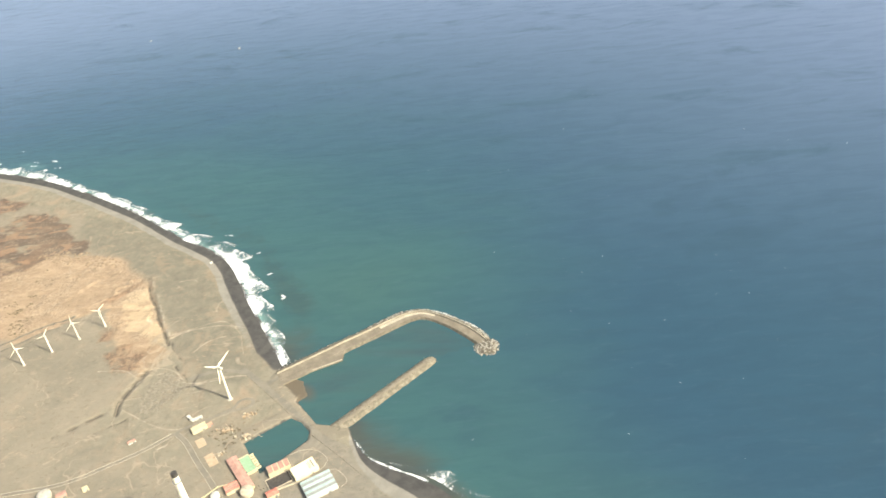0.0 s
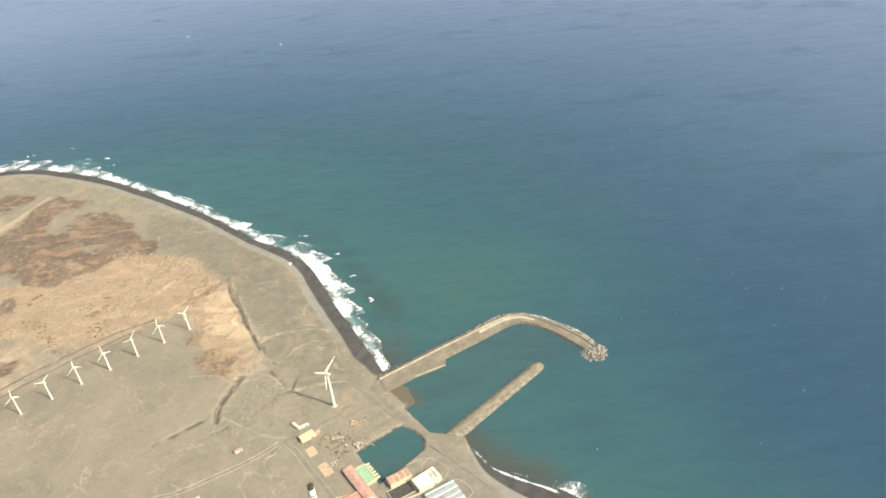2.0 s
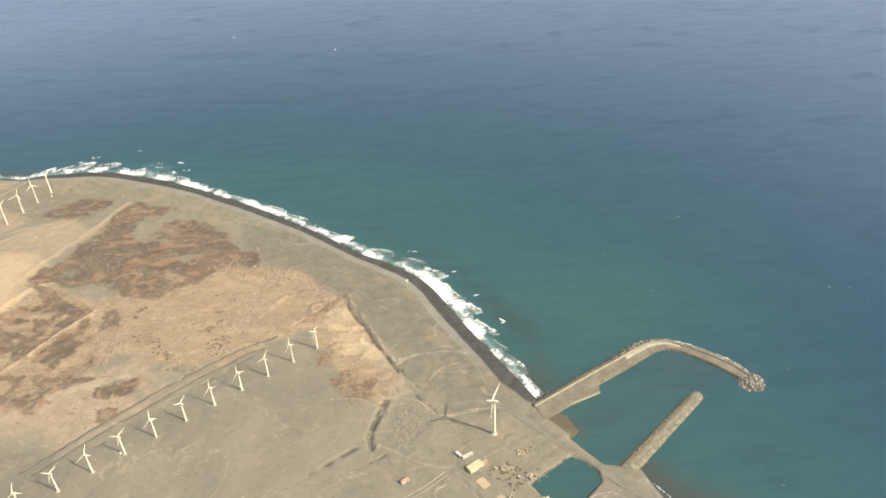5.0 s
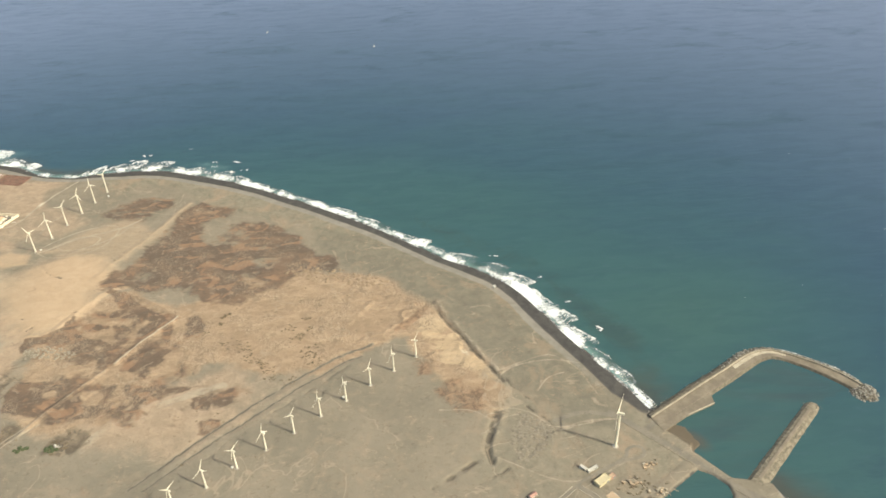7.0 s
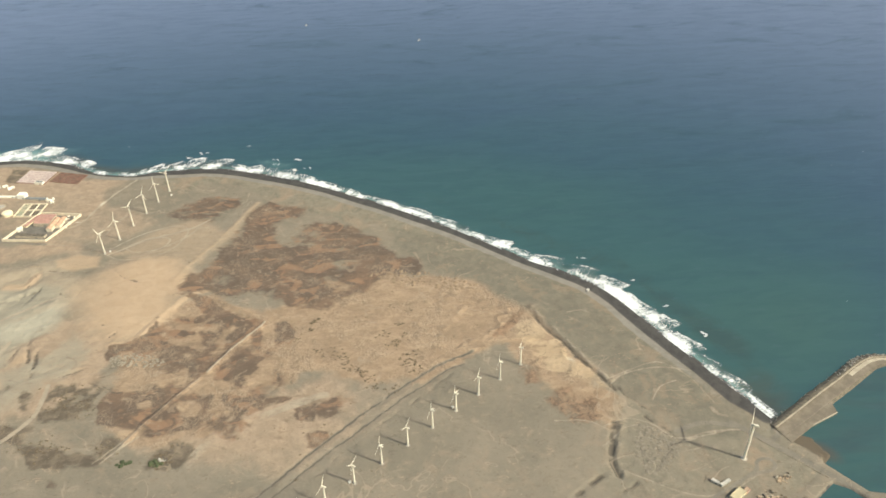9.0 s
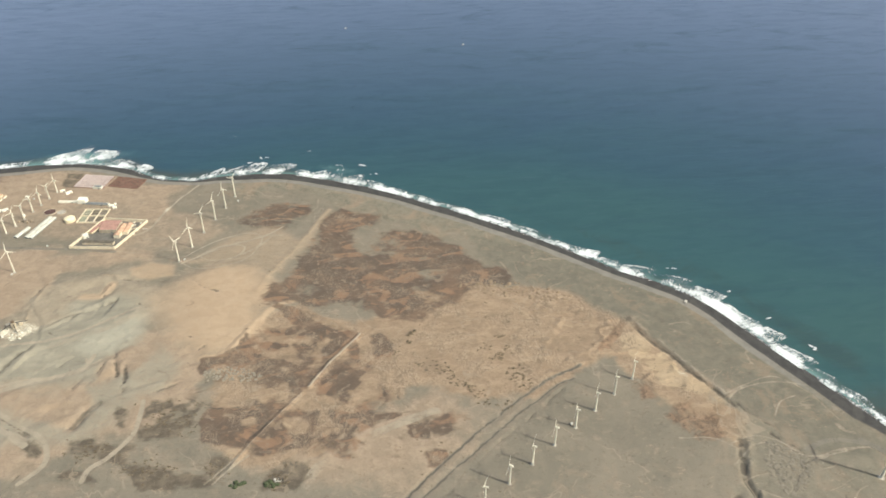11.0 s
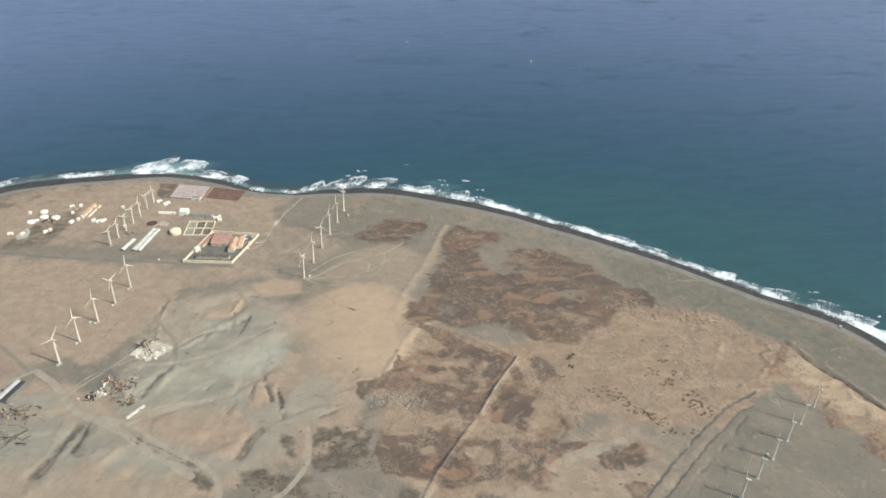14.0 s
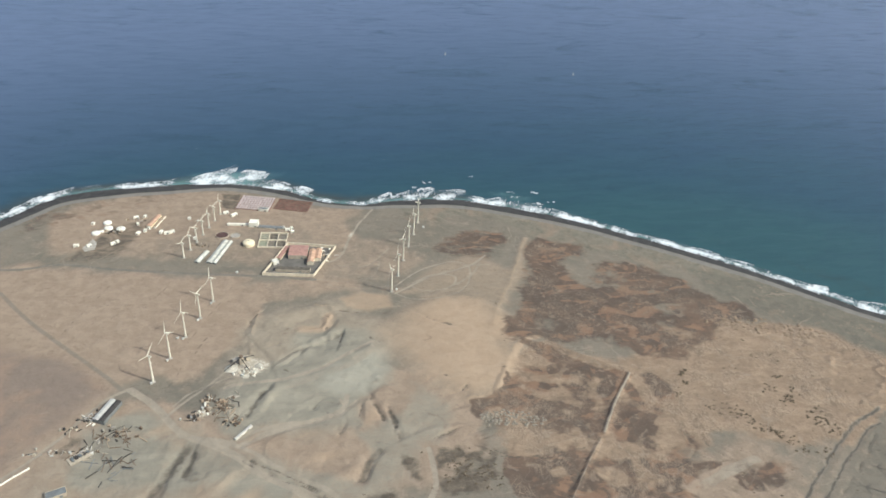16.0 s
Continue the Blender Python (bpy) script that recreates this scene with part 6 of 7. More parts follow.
def dome(x, y, r, h, material, label, name="storage_tank", group=""):
    t = thing(name, label, "tank", x, y, None, 0, group)
    part("shell", tube(B(), r, r, h, seg=28), material, t)
    bm = B()
    bmesh.ops.create_uvsphere(bm, u_segments=28, v_segments=10, radius=1.0)
    bmesh.ops.delete(bm, geom=[v for v in bm.verts if v.co.z < -0.01], context="VERTS")
    bmesh.ops.scale(bm, vec=(r * 1.02, r * 1.02, r * 0.32), verts=bm.verts)
    bmesh.ops.translate(bm, vec=(0, 0, h), verts=bm.verts)
    part("roof", bm, material, t, smooth_faces=True)
    part("vent", tube(B(), 0.5, 0.5, 0.8, z=h + r * 0.3, seg=10), MAT["grey_sheet"], t)
    return t


dome(517, -217, 8, 6, MAT["sand_wall"], "round white storage tank with domed roof")
dome(478, -217, 5.5, 4, MAT["white"], "small round white tank beside the road")
dome(259, -189, 8.5, 5, MAT["concrete"], "round grey concrete tank with domed roof")
hall("workshop", "small workshop with red and white striped roof", "shed", 497, -208, 17, 14, 5, 28, MAT["cream"], [MAT["red_roof"], MAT["rose"], MAT["red_roof"]], 1.2, 3)
hall("workshop", "small red-roofed workshop beside the sump", "shed", 549, -224, 14, 10, 5, 28, MAT["cream"], [MAT["red_roof"]], 1.4)
hall("store_house", "cream flat-roofed store house beside the track", "house", 434, -102, 20, 9.5, 4.5, 32, MAT["cream"], [MAT["cream"]])
hall("annex", "low pink annex behind the store house", "shed", 447, -97, 8, 5, 3.2, 32, MAT["rose"], [MAT["tan_slab"]])
hall("white_shed", "narrow white shed standing on the plain", "shed", 416, -80, 9, 4, 3, -50, MAT["white"], [MAT["white"]])
hall("white_shed", "long low white shed on the plain", "shed", 427, -83, 15, 3.6, 2.6, 24, MAT["white"], [MAT["white"]])
hall("hut", "small white hut with faded red pitched roof", "hut", 346, -113, 10, 5, 3.2, 32, MAT["white"], [MAT["rose"]], 1.3)
hall("hut", "small cream flat-roofed hut by the track", "hut", 309, -185, 7, 6, 3.6, 32, MAT["cream"], [MAT["cream"]])
hall("shed", "brown-roofed shed beside the grey tank", "shed", 281, -191, 12, 9, 3.8, 32, MAT["tan_slab"], [MAT["rose"]], 0.9)
for sxp, syp, sl, sw, tt in ((441, -127, 16, 11, -58), (461, -158, 22, 12, -58)):
    s = thing("slab", "bare tan concrete floor slab", "slab", sxp, syp, None, tt, "tan floor slabs")
    part("plate", box(B(), sl, sw, 0.7, z=-0.1, bevel=0.1), MAT["tan_slab"], s)
    part("kerb", box(B(), sl * 0.6, 0.5, 0.5, 0, sw / 2 + 0.3, 0), MAT["concrete"], s)

hall("beach_hut", "tiny pale hut at the top of the beach", "hut", 368, 303, 5, 3.5, 2.6, 40, MAT["white"], [MAT["white"]])
stack = thing("chimney", "very tall cream chimney with a dark sooty top", "chimney", 470.5, -267.3, None, 20)
part("base", box(B(), 14, 14, 3, bevel=0.3), MAT["concrete"], stack)
part("shaft", tube(B(), 5.0, 3.4, 100, z=1.5, seg=28), MAT["turbine"], stack, smooth_faces=False)
part("crown", tube(B(), 3.55, 3.45, 4.6, z=101.0, seg=28), MAT["dark"], stack, "dark sooty crown")
part("rim", tube(B(), 3.9, 3.9, 0.6, z=100.6, seg=28), MAT["concrete"], stack)
part("platform", tube(B(), 4.9, 4.9, 0.3, z=92, seg=28), MAT["grey_sheet"], stack)
part("flue", tube(B(), 2.2, 2.2, 0.5, z=105.4, seg=20), MAT["dark"], stack)


def fence_wall(name, label, ring, h, thick, material, close=True, category="wall"):
    w = thing(name, label, category, *ring[0], 0)
    x0, y0 = ring[0]
    pairs = list(zip(ring[:-1], ring[1:])) + ([(ring[-1], ring[0])] if close else [])
    for (ax, ay), (bx, by) in pairs:
        g = min(ground_at(ax, ay), ground_at(bx, by), ground_at((ax + bx) / 2, (ay + by) / 2)) - 0.4
        part("wall", box(B(), math.hypot(bx - ax, by - ay) - thick, thick, h + 0.4, (ax + bx) / 2 - x0, (ay + by) / 2 - y0, g, math.degrees(math.atan2(by - ay, bx - ax))), material, w)
    for ax, ay in ring:
        part("pillar", box(B(), thick * 1.5, thick * 1.5, h + 0.8, ax - x0, ay - y0, ground_at(ax, ay) - 0.4, 20), material, w)
    return w


fence_wall("boundary_wall", "pale wall with a bend beside the works road", [(462, -218), (478, -203), (497, -199), (514, -194)], 2.0, 0.7, MAT["cream"], False)
fence_wall("boundary_wall", "pale wall between the sump and the machine hall", [(540, -222), (572, -211), (592, -202)], 2.2, 0.9, MAT["sand_wall"], False)
for k in range(7):
    p = thing("pipe_rack", "low tangle of grey pipes beside the tanks", "pipes", 520 + 3.2 * k, -205 - 2.2 * k + 4 * (k % 2), None, 25 + 13 * k, "pipe racks by the tanks")
    bm = tube(B(), 0.45, 0.45, 8, seg=8)
    bmesh.ops.rotate(bm, verts=bm.verts, matrix=Matrix.Rotation(radians(90), 3, "Y"))
    bmesh.ops.translate(bm, verts=bm.verts, vec=(4, 0, -2.8))
    part("pipe", bm, MAT["concrete"], p)
    part("stand", box(B(), 0.5, 1.4, 1.2), MAT["dark"], p)


def kerb(label, line, gap, material=None, name="kerb"):
    """Two raised kerb lines along a road, each following the ground."""
    p = spline(line, 5)
    d = np.gradient(p, axis=0)
    d /= np.hypot(d[:, 0], d[:, 1])[:, None] + 1e-9
    root = thing(name, label, name.replace("_", " "), 0, 0, 0, kind="structure")
    for side in ((-1, 1) if gap else (0,)):
        q = p + side * gap / 2 * np.stack([-d[:, 1], d[:, 0]], 1)
        rows = []
        for off, up in ((-0.35, -0.5), (-0.25, 0.3), (0.25, 0.3), (0.35, -0.5)):
            rows.append([(x - ty * off, y + tx * off, ground_at(x, y) + up) for (x, y), (tx, ty) in zip(q, d)])
        part("kerb_line", rows_mesh(B(), rows), material or MAT["deck_pale"], root)


kerb("pale concrete kerbs along the works road", [(160, -182), (198, -179), (274, -171), (331, -147), (370, -127), (398, -107)], 5.5)
kerb("pale concrete kerbs along the chimney road", [(406, -108), (421, -124), (444, -160), (465, -190), (490, -230)], 7)
# dark rubble lines: shadow line beside the road put into the wall's colour
kerb("low stone wall along the harbour road, shadow put into its dark colour", [(482, -6), (506, -34), (534, -67), (553, -91)], 0, MAT["rubble"], "low_wall")
kerb("low stone wall past the dock, shadow put into its dark colour", [(588, -134), (626, -174), (656, -208)], 0, MAT["rubble"], "low_wall")
kerb("pale kerb bending round the machine hall yard", ((561, -164), (578, -158), (596, -160), (611, -176), (608, -188), (595, -199), (582, -203)), 0)
kerb("pale kerb bending round the filter hall yard", ((609, -197), (624, -195), (638, -213), (632, -223)), 0)

# ---- walled yard and farm buildings by the far shore ----
fence_wall("yard_wall", "cream wall round the walled yard", [(-624, 580), (-585, 668), (-508, 651), (-547, 568)], 5.0, 0.9, MAT["yard_cream"])
def paving(label, ring, material, lift=0.25):
    """A flat yard floor following an outline."""
    x0, y0 = ring[0]
    p = thing("yard_floor", label, "paving", x0, y0, 0, kind="structure")
    z = max(ground_at(x, y) for x, y in ring)
    z = max(z, ground_at(sum(x for x, _ in ring) / len(ring), sum(y for _, y in ring) / len(ring)))
    bm = B()
    low, up = ([bm.verts.new((x - x0, y - y0, z + k)) for x, y in ring] for k in (-2.0, lift))
    bm.faces.new(up)
    for i in range(len(ring)):
        j = (i + 1) % len(ring)
        bm.faces.new((low[i], low[j], up[j], up[i]))
    bmesh.ops.recalc_face_normals(bm, faces=bm.faces)
    part("slab", bm, material, p)


paving("dark worn paving inside the walled yard", [(-622, 582), (-585, 665), (-511, 649), (-548, 571)], MAT["asphalt"])
hall("yard_hall", "square hall with a faded red roof in the walled yard", "industrial hall", -568, 638, 30, 32, 7, -8, MAT["sand_wall"], [MAT["rose"]], 1.6)
hall("yard_hall", "orange-roofed hall with cream gable in the walled yard", "industrial hall", -548, 620, 38, 10, 7, 82, MAT["yard_cream"], [MAT["orange_roof"]], 2.0)
hall("yard_hall", "orange-roofed wing in the walled yard", "industrial hall", -537, 627, 30, 10, 6, 82, MAT["yard_cream"], [MAT["orange_roof"]], 1.6)
hall("yard_shed", "long low grey shed at the front of the yard", "shed", -578, 588, 54, 9, 5, -10, MAT["sand_wall"], [MAT["rubble"]], 0, parapet=False)
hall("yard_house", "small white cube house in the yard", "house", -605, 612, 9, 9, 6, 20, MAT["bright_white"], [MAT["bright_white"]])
hall("yard_shed", "long narrow shed with faded red roof along the wall", "shed", -593, 640, 38, 7, 3.6, 68, MAT["bright_cream"], [MAT["rose"]], 0.8)
for k, (yx, yy) in enumerate(((-528, 640), (-522, 628), (-530, 650), (-518, 645), (-524, 610))):
    c = thing("crate", "pale crate stacked in the walled yard", "crate", yx, yy, None, 17 * k, "crates in the yard")
    part("box", box(B(), 4, 3, 2.2, bevel=0.1), MAT["tan_slab"], c)
    part("lid", box(B(), 4.2, 3.2, 0.25, z=2.2), MAT["bright_white"], c)

basin = thing("treatment_basin", "cream-walled treatment basins with dull grey and green floors", "basin", -609, 683, None, -7)
for i in range(4):
    part("wall", box(B(), 1.0, 47, 3.0, -22 + 14.7 * i, 0, 0), MAT["yard_cream"], basin)
for j in range(3):
    for i in range(3):
        part("wall", box(B(), 13.4, 1.0, 3.0, -14.7 + 14.7 * i, -22.6 + 22.6 * j, 0), MAT["yard_cream"], basin)
for i in range(3):
    for j in range(2):
        part("floor", box(B(), 12.9, 20.8, 0.8, -14.7 + 14.7 * i, -11.3 + 22.6 * j, 0), MAT["sludge"] if i == 0 else MAT["mound"] if (i + j) % 2 else MAT["rubble"], basin, "dull basin floor")
for k in range(3):
    part("walkway", box(B(), 12.5, 0.7, 0.5, -14.7, 5 + 5.5 * k, 3.0), MAT["yard_cream"], basin, "cream walkway over the basin")
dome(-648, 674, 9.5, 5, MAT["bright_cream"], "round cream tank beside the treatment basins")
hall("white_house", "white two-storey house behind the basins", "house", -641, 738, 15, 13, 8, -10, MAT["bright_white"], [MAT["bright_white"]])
hall("annex", "low grey-roofed annex behind the basins", "shed", -612, 725, 42, 8, 3.6, -12, MAT["sand_wall"], [MAT["grey_sheet"]], 0.8)
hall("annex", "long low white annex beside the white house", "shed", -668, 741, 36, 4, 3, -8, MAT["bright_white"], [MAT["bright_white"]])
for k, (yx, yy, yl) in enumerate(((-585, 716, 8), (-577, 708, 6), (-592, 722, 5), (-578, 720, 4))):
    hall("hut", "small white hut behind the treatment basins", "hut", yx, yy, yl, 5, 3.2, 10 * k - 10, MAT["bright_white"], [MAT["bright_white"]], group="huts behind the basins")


def greenhouse(x, y, l, w, turn, bays):
    g = hall("greenhouse", "long dull white plastic greenhouse on bare ground", "greenhouse", x, y, l, w, 2.6, turn, MAT["grey_sheet"], [MAT["film"]], 1.6, bays, "long greenhouses")
    return g


greenhouse(-719, 640, 34, 7.5, 67, 1)
greenhouse(-696, 655, 70, 8.5, 71, 1)
greenhouse(-688, 652, 70, 6.0, 71, 1)


def round_pool(x, y, r, material, label):
    p = thing("round_pool", label, "pool", x, y, None, 0)
    bm = B()
    for k in range(32):
        a = 2 * math.pi * k / 32
        box(bm, 0.7, 2 * math.pi * r / 32 * 1.02, 1.6, r * math.cos(a), r * math.sin(a), -0.3, math.degrees(a))
    part("rim", bm, MAT["sand_wall"], p)
    part("water", tube(B(), r - 0.3, r - 0.3, 1.0, z=-0.3, seg=32), material, p)


round_pool(-692, 708, 10.5, MAT["pool"], "round reservoir of brown water with a low rim")
round_pool(-671, 705, 8, MAT["concrete"], "round dry concrete reservoir beside the brown one")

field = thing("nursery", "nursery field of pale plastic row covers", "nursery field", -640, 819, None, -14)
part("bed", box(B(), 62, 52, 0.7, z=-0.3), MAT["red_field"], field, "brown soil bed")
for i in range(12):
    for j in range(7):
        part("row_cover", box(B(), 4.0, 5.6, 1.3, -27.5 + 5 * i, -21.6 + 7.2 * j, 0.3, bevel=0.3), MAT["panel"], field)
cloth = thing("shade_field", "red-brown field under low shade cloth", "shade cloth", -574, 806, None, -18)
part("cloth", box(B(), 62, 40, 0.7, z=-0.2, bevel=0.1), MAT["red_field"], cloth)
for k in range(9):
    part("ridge", box(B(), 60, 0.7, 0.5, 0, -18 + 4.5 * k, 0.5), MAT["rubble"], cloth, "brown support ridge")
hall("field_house", "white house at the edge of the nursery", "house", -626, 791, 17, 8, 4.5, -15, MAT["bright_white"], [MAT["grey_sheet"]])

for k, (yx, yy, r) in enumerate(((-882, 765, 7.5), (-877, 746, 8), (-857, 742, 8), (-894, 731, 7.5), (-886, 737, 4))):
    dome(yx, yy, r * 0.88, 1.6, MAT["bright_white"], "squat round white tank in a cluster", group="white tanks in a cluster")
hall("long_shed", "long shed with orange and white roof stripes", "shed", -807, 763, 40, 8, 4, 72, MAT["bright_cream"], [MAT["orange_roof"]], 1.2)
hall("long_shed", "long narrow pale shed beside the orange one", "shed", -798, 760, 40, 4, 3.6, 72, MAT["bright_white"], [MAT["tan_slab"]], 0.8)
for k, (yx, yy, yl) in enumerate(((-916, 692, 8), (-861, 694, 7), (-855, 700, 5), (-791, 725, 8), (-782, 721, 8), (-774, 724, 9), (-827, 724, 8), (-817, 732, 6), (-838, 779, 8), (-824, 782, 5), (-904, 763, 5),
                                  (-832, 756, 4), (-896, 690, 7), (-812, 740, 4), (-750, 768, 4), (-690, 785, 9), (-676, 776, 12), (-735, 700, 4))):
    hall("hut", "small white farm hut on dark ground", "hut", yx, yy, yl, 4.6, 3.4, (25 * k) % 90, MAT["bright_white"], [MAT["bright_white"]], group="white farm huts")

paving("pale worn slab beside the white tanks", [(-906, 685), (-895, 713), (-887, 701), (-886, 680), (-900, 674)], MAT["concrete"], 0.4)

# ---- quarry yard and scrap ----
hall("yard_store", "long shed with one pale and one dark roof bay", "shed", -799, 297, 36, 15, 6.0, 66, MAT["grey_sheet"], [MAT["dark"], MAT["white"]], 0.8, 2)
hall("long_trailer", "long pale trailer parked beside the quarry road", "trailer", -641, 244, 27, 2.8, 3.0, 48, MAT["white"], [MAT["white"]], 0, parapet=False)
hall("site_hut", "pale flat-roofed site hut at the scrap yard edge", "hut", -829, 178, 20, 10, 4, 20, MAT["sand_wall"], [MAT["grey_sheet"]], 0)
fence_wall("yard_fence", "low white block wall along the scrap yard", [(-889, 199), (-878, 209), (-866, 219)], 1.6, 1.2, MAT["bright_white"], False)


def heap(x, y, l, w, n, seed, label, metals, name="scrap_heap", beams=0.45, longest=13):
    """A heap of tumbled plates, boxes and beams."""
    rng = random.Random(seed)
    h = thing(name, label, "scrap heap", x, y, None, 0)
    for k in range(n):
        bx, by = rng.gauss(0, l / 2.6), rng.gauss(0, w / 2.6)
        kind = rng.random()
        if kind < beams:
            bm, nm = box(B(), rng.uniform(5, longest), rng.uniform(0.5, 1.0), rng.uniform(0.5, 1.0), bevel=0.08), "beam"
        elif kind < beams + 0.6 * (1 - beams):
            bm, nm = box(B(), rng.uniform(2, 5), rng.uniform(1.5, 3), rng.uniform(1, 2.6), bevel=0.15), "crate"
        else:
            bm, nm = tube(B(), rng.uniform(0.8, 1.6), rng.uniform(0.7, 1.5), rng.uniform(1.5, 3.5), seg=10), "drum"
        gz0 = ground_at(x + bx, y + by) - ground_at(x, y)
        part(nm, bm, MAT[rng.choice(metals)], h, at=pose(U * bx, U * by, U * (gz0 - 0.15 + 0.5 * max(0, 1 - math.hypot(bx / l, by / w) * 2)), rng.uniform(-8, 8), rng.uniform(-8, 8), rng.uniform(0, 180)))
    return h


heap(-818, 290, 12, 12, 24, 1, "white and grey crates heaped beside the long shed", ["bright_white", "white", "sand_wall", "concrete", "dark"])
heap(-836, 274, 12, 8, 9, 2, "pale scrap beside the boundary track", ["white", "sand_wall", "dark"])
heap(-812, 236, 22, 12, 30, 3, "grey scrap beams and plates lying in rows", ["concrete", "white", "sand_wall", "dark", "rust"], beams=0.6)
heap(-785, 258, 36, 18, 44, 4, "rusty scrap beams scattered on the yard", ["tan_slab", "rust", "dark", "concrete", "rust"], beams=0.7, longest=20)
heap(-780, 216, 36, 26, 30, 5, "dark steel beams scattered on bare ground", ["dark", "rust", "grey_sheet"], beams=1.0, longest=24)
heap(-700, 279, 16, 10, 22, 6, "pale broken blocks beside the quarry road", ["sand_wall", "white", "tan_slab", "dark"])
heap(-664, 286, 20, 26, 46, 7, "rusty machine scrap and timber in the quarry", ["rust", "dark", "tan_slab", "rust", "sand_wall"], beams=0.65, longest=16)
heap(-686, 300, 10, 26, 26, 12, "pale blocks along the quarry track", ["bright_white", "sand_wall", "tan_slab", "rust"])
heap(-636, 352, 20, 12, 34, 13, "white crushed blocks below the crusher", ["bright_white", "sand_wall", "bright_white", "film"], beams=0.1)
loader_deck = thing("loading_deck", "low pale loading deck stacked with dark scrap", "deck", -817, 229, None, 35)
part("deck", box(B(), 24, 12, 1.4, bevel=0.1), MAT["sand_wall"], loader_deck)
for k in range(5):
    part("scrap_bundle", box(B(), 3.0, 6.5 - 0.6 * k, 1.8, -7 + 4.2 * k, 0.5, 1.4, 8 * k, bevel=0.2), MAT["dark"] if k % 2 else MAT["grey_sheet"], loader_deck, "dark bundle of scrap")
heap(-655, 262, 16, 8, 18, 8, "dark scrap beside the long trailer", ["dark", "rust", "tan_slab"])
heap(-672, 300, 16, 10, 16, 9, "pale timber heap at the quarry edge", ["tan_slab", "sand_wall", "rust"])
heap(-855, 240, 30, 8, 16, 10, "scattered pale junk along the yard track", ["white", "sand_wall", "dark", "concrete"])
heap(-248, 39, 8, 5, 8, 11, "white junk dumped beside a scrub hollow", ["white", "white", "dark"])

heap(-870, 733, 22, 10, 26, 30, "pale farm clutter beside white tanks", ["white", "sand_wall", "tan_slab", "dark", "rubble"])
heap(-839, 775, 24, 8, 22, 31, "pale farm clutter beside the long sheds", ["white", "sand_wall", "tan_slab", "dark", "rubble"])
heap(-529, 630, 20, 8, 22, 32, "crates and scrap stacked inside the yard wall", ["white", "sand_wall", "tan_slab", "dark", "rubble"])
heap(-722, 680, 16, 6, 12, 33, "pale clutter beside the greenhouses", ["white", "sand_wall", "tan_slab", "dark", "rubble"])
heap(504, -126, 18, 8, 18, 50, "pale rubble and pallets beside the dock", ["tan_slab", "sand_wall", "deck", "tan_slab", "deck_pale"], beams=0.2)
heap(472, -107, 14, 10, 14, 51, "pale rubble heap on bare ground by the dock", ["tan_slab", "sand_wall", "deck", "tan_slab", "deck_pale"], beams=0.2)
heap(471, -149, 14, 5, 12, 52, "pale debris beside the tan slabs", ["tan_slab", "sand_wall", "deck", "tan_slab", "deck_pale"], beams=0.2)
heap(500, -85, 14, 6, 14, 53, "pale stones piled beside the harbour road", ["tan_slab", "sand_wall", "deck", "tan_slab", "deck_pale"], beams=0.2)
crusher = thing("stone_crusher", "grey stone crusher with sloping conveyors on pale spoil", "stone crusher", -648, 371, None, 15)
part("tower", box(B(), 6, 5, 9, bevel=0.4), MAT["sand_wall"], crusher)
part("cabin", box(B(), 5, 5, 5, 9, 4, 0, bevel=0.3), MAT["sand_wall"], crusher, "pale control cabin")
part("screen_deck", box(B(), 9, 4, 2, -6, 5, 3.5, 15, bevel=0.2), MAT["concrete"], crusher, "grey screening deck")
part("hopper", tube(B(), 1.8, 3.4, 2.6, 0, 0, 9, 4), MAT["rust"], crusher, "rusty feed hopper")
for a, ln in ((200, 26), (285, 24), (20, 20)):
    bm = box(B(), ln, 1.0, 0.7, ln / 2, 0, 0)
    bmesh.ops.rotate(bm, verts=bm.verts, matrix=Matrix.Rotation(radians(17), 3, "Y"))
    part("conveyor", bm, MAT["dark"], crusher, "dark sloping conveyor", at=pose(0, 0, U * 8.2, 0, 0, a))
for dx, dy in ((-9, -3), (3, -12), (8, 3)):
    part("leg", box(B(), 0.6, 0.6, 3, dx, dy, 0), MAT["dark"], crusher)
for hx, hy, r, hh in ((-660, 360, 10, 4.5), (-634, 352, 9, 4.0), (-626, 362, 7, 3.0), (-642, 345, 6, 2.6)):
    bm = B()
    bmesh.ops.create_cone(bm, cap_ends=True, segments=26, radius1=r, radius2=0.6, depth=hh)
    bmesh.ops.subdivide_edges(bm, edges=bm.edges, cuts=2, use_grid_fill=True)
    rr = random.Random(int(hx))
    for v in bm.verts:
        v.co.x += rr.uniform(-0.3, 0.3)
        v.co.y += rr.uniform(-0.3, 0.3)
        v.co.z += rr.uniform(-0.15, 0.15)
    bmesh.ops.translate(bm, verts=bm.verts, vec=(0, 0, hh / 2 - 0.4))
    tagged(part("spoil_cone", bm, MAT["chalk"], None, at=spot(hx, hy)), "pale cone of crushed stone beside the crusher", "stone heap", "cones of crushed stone")

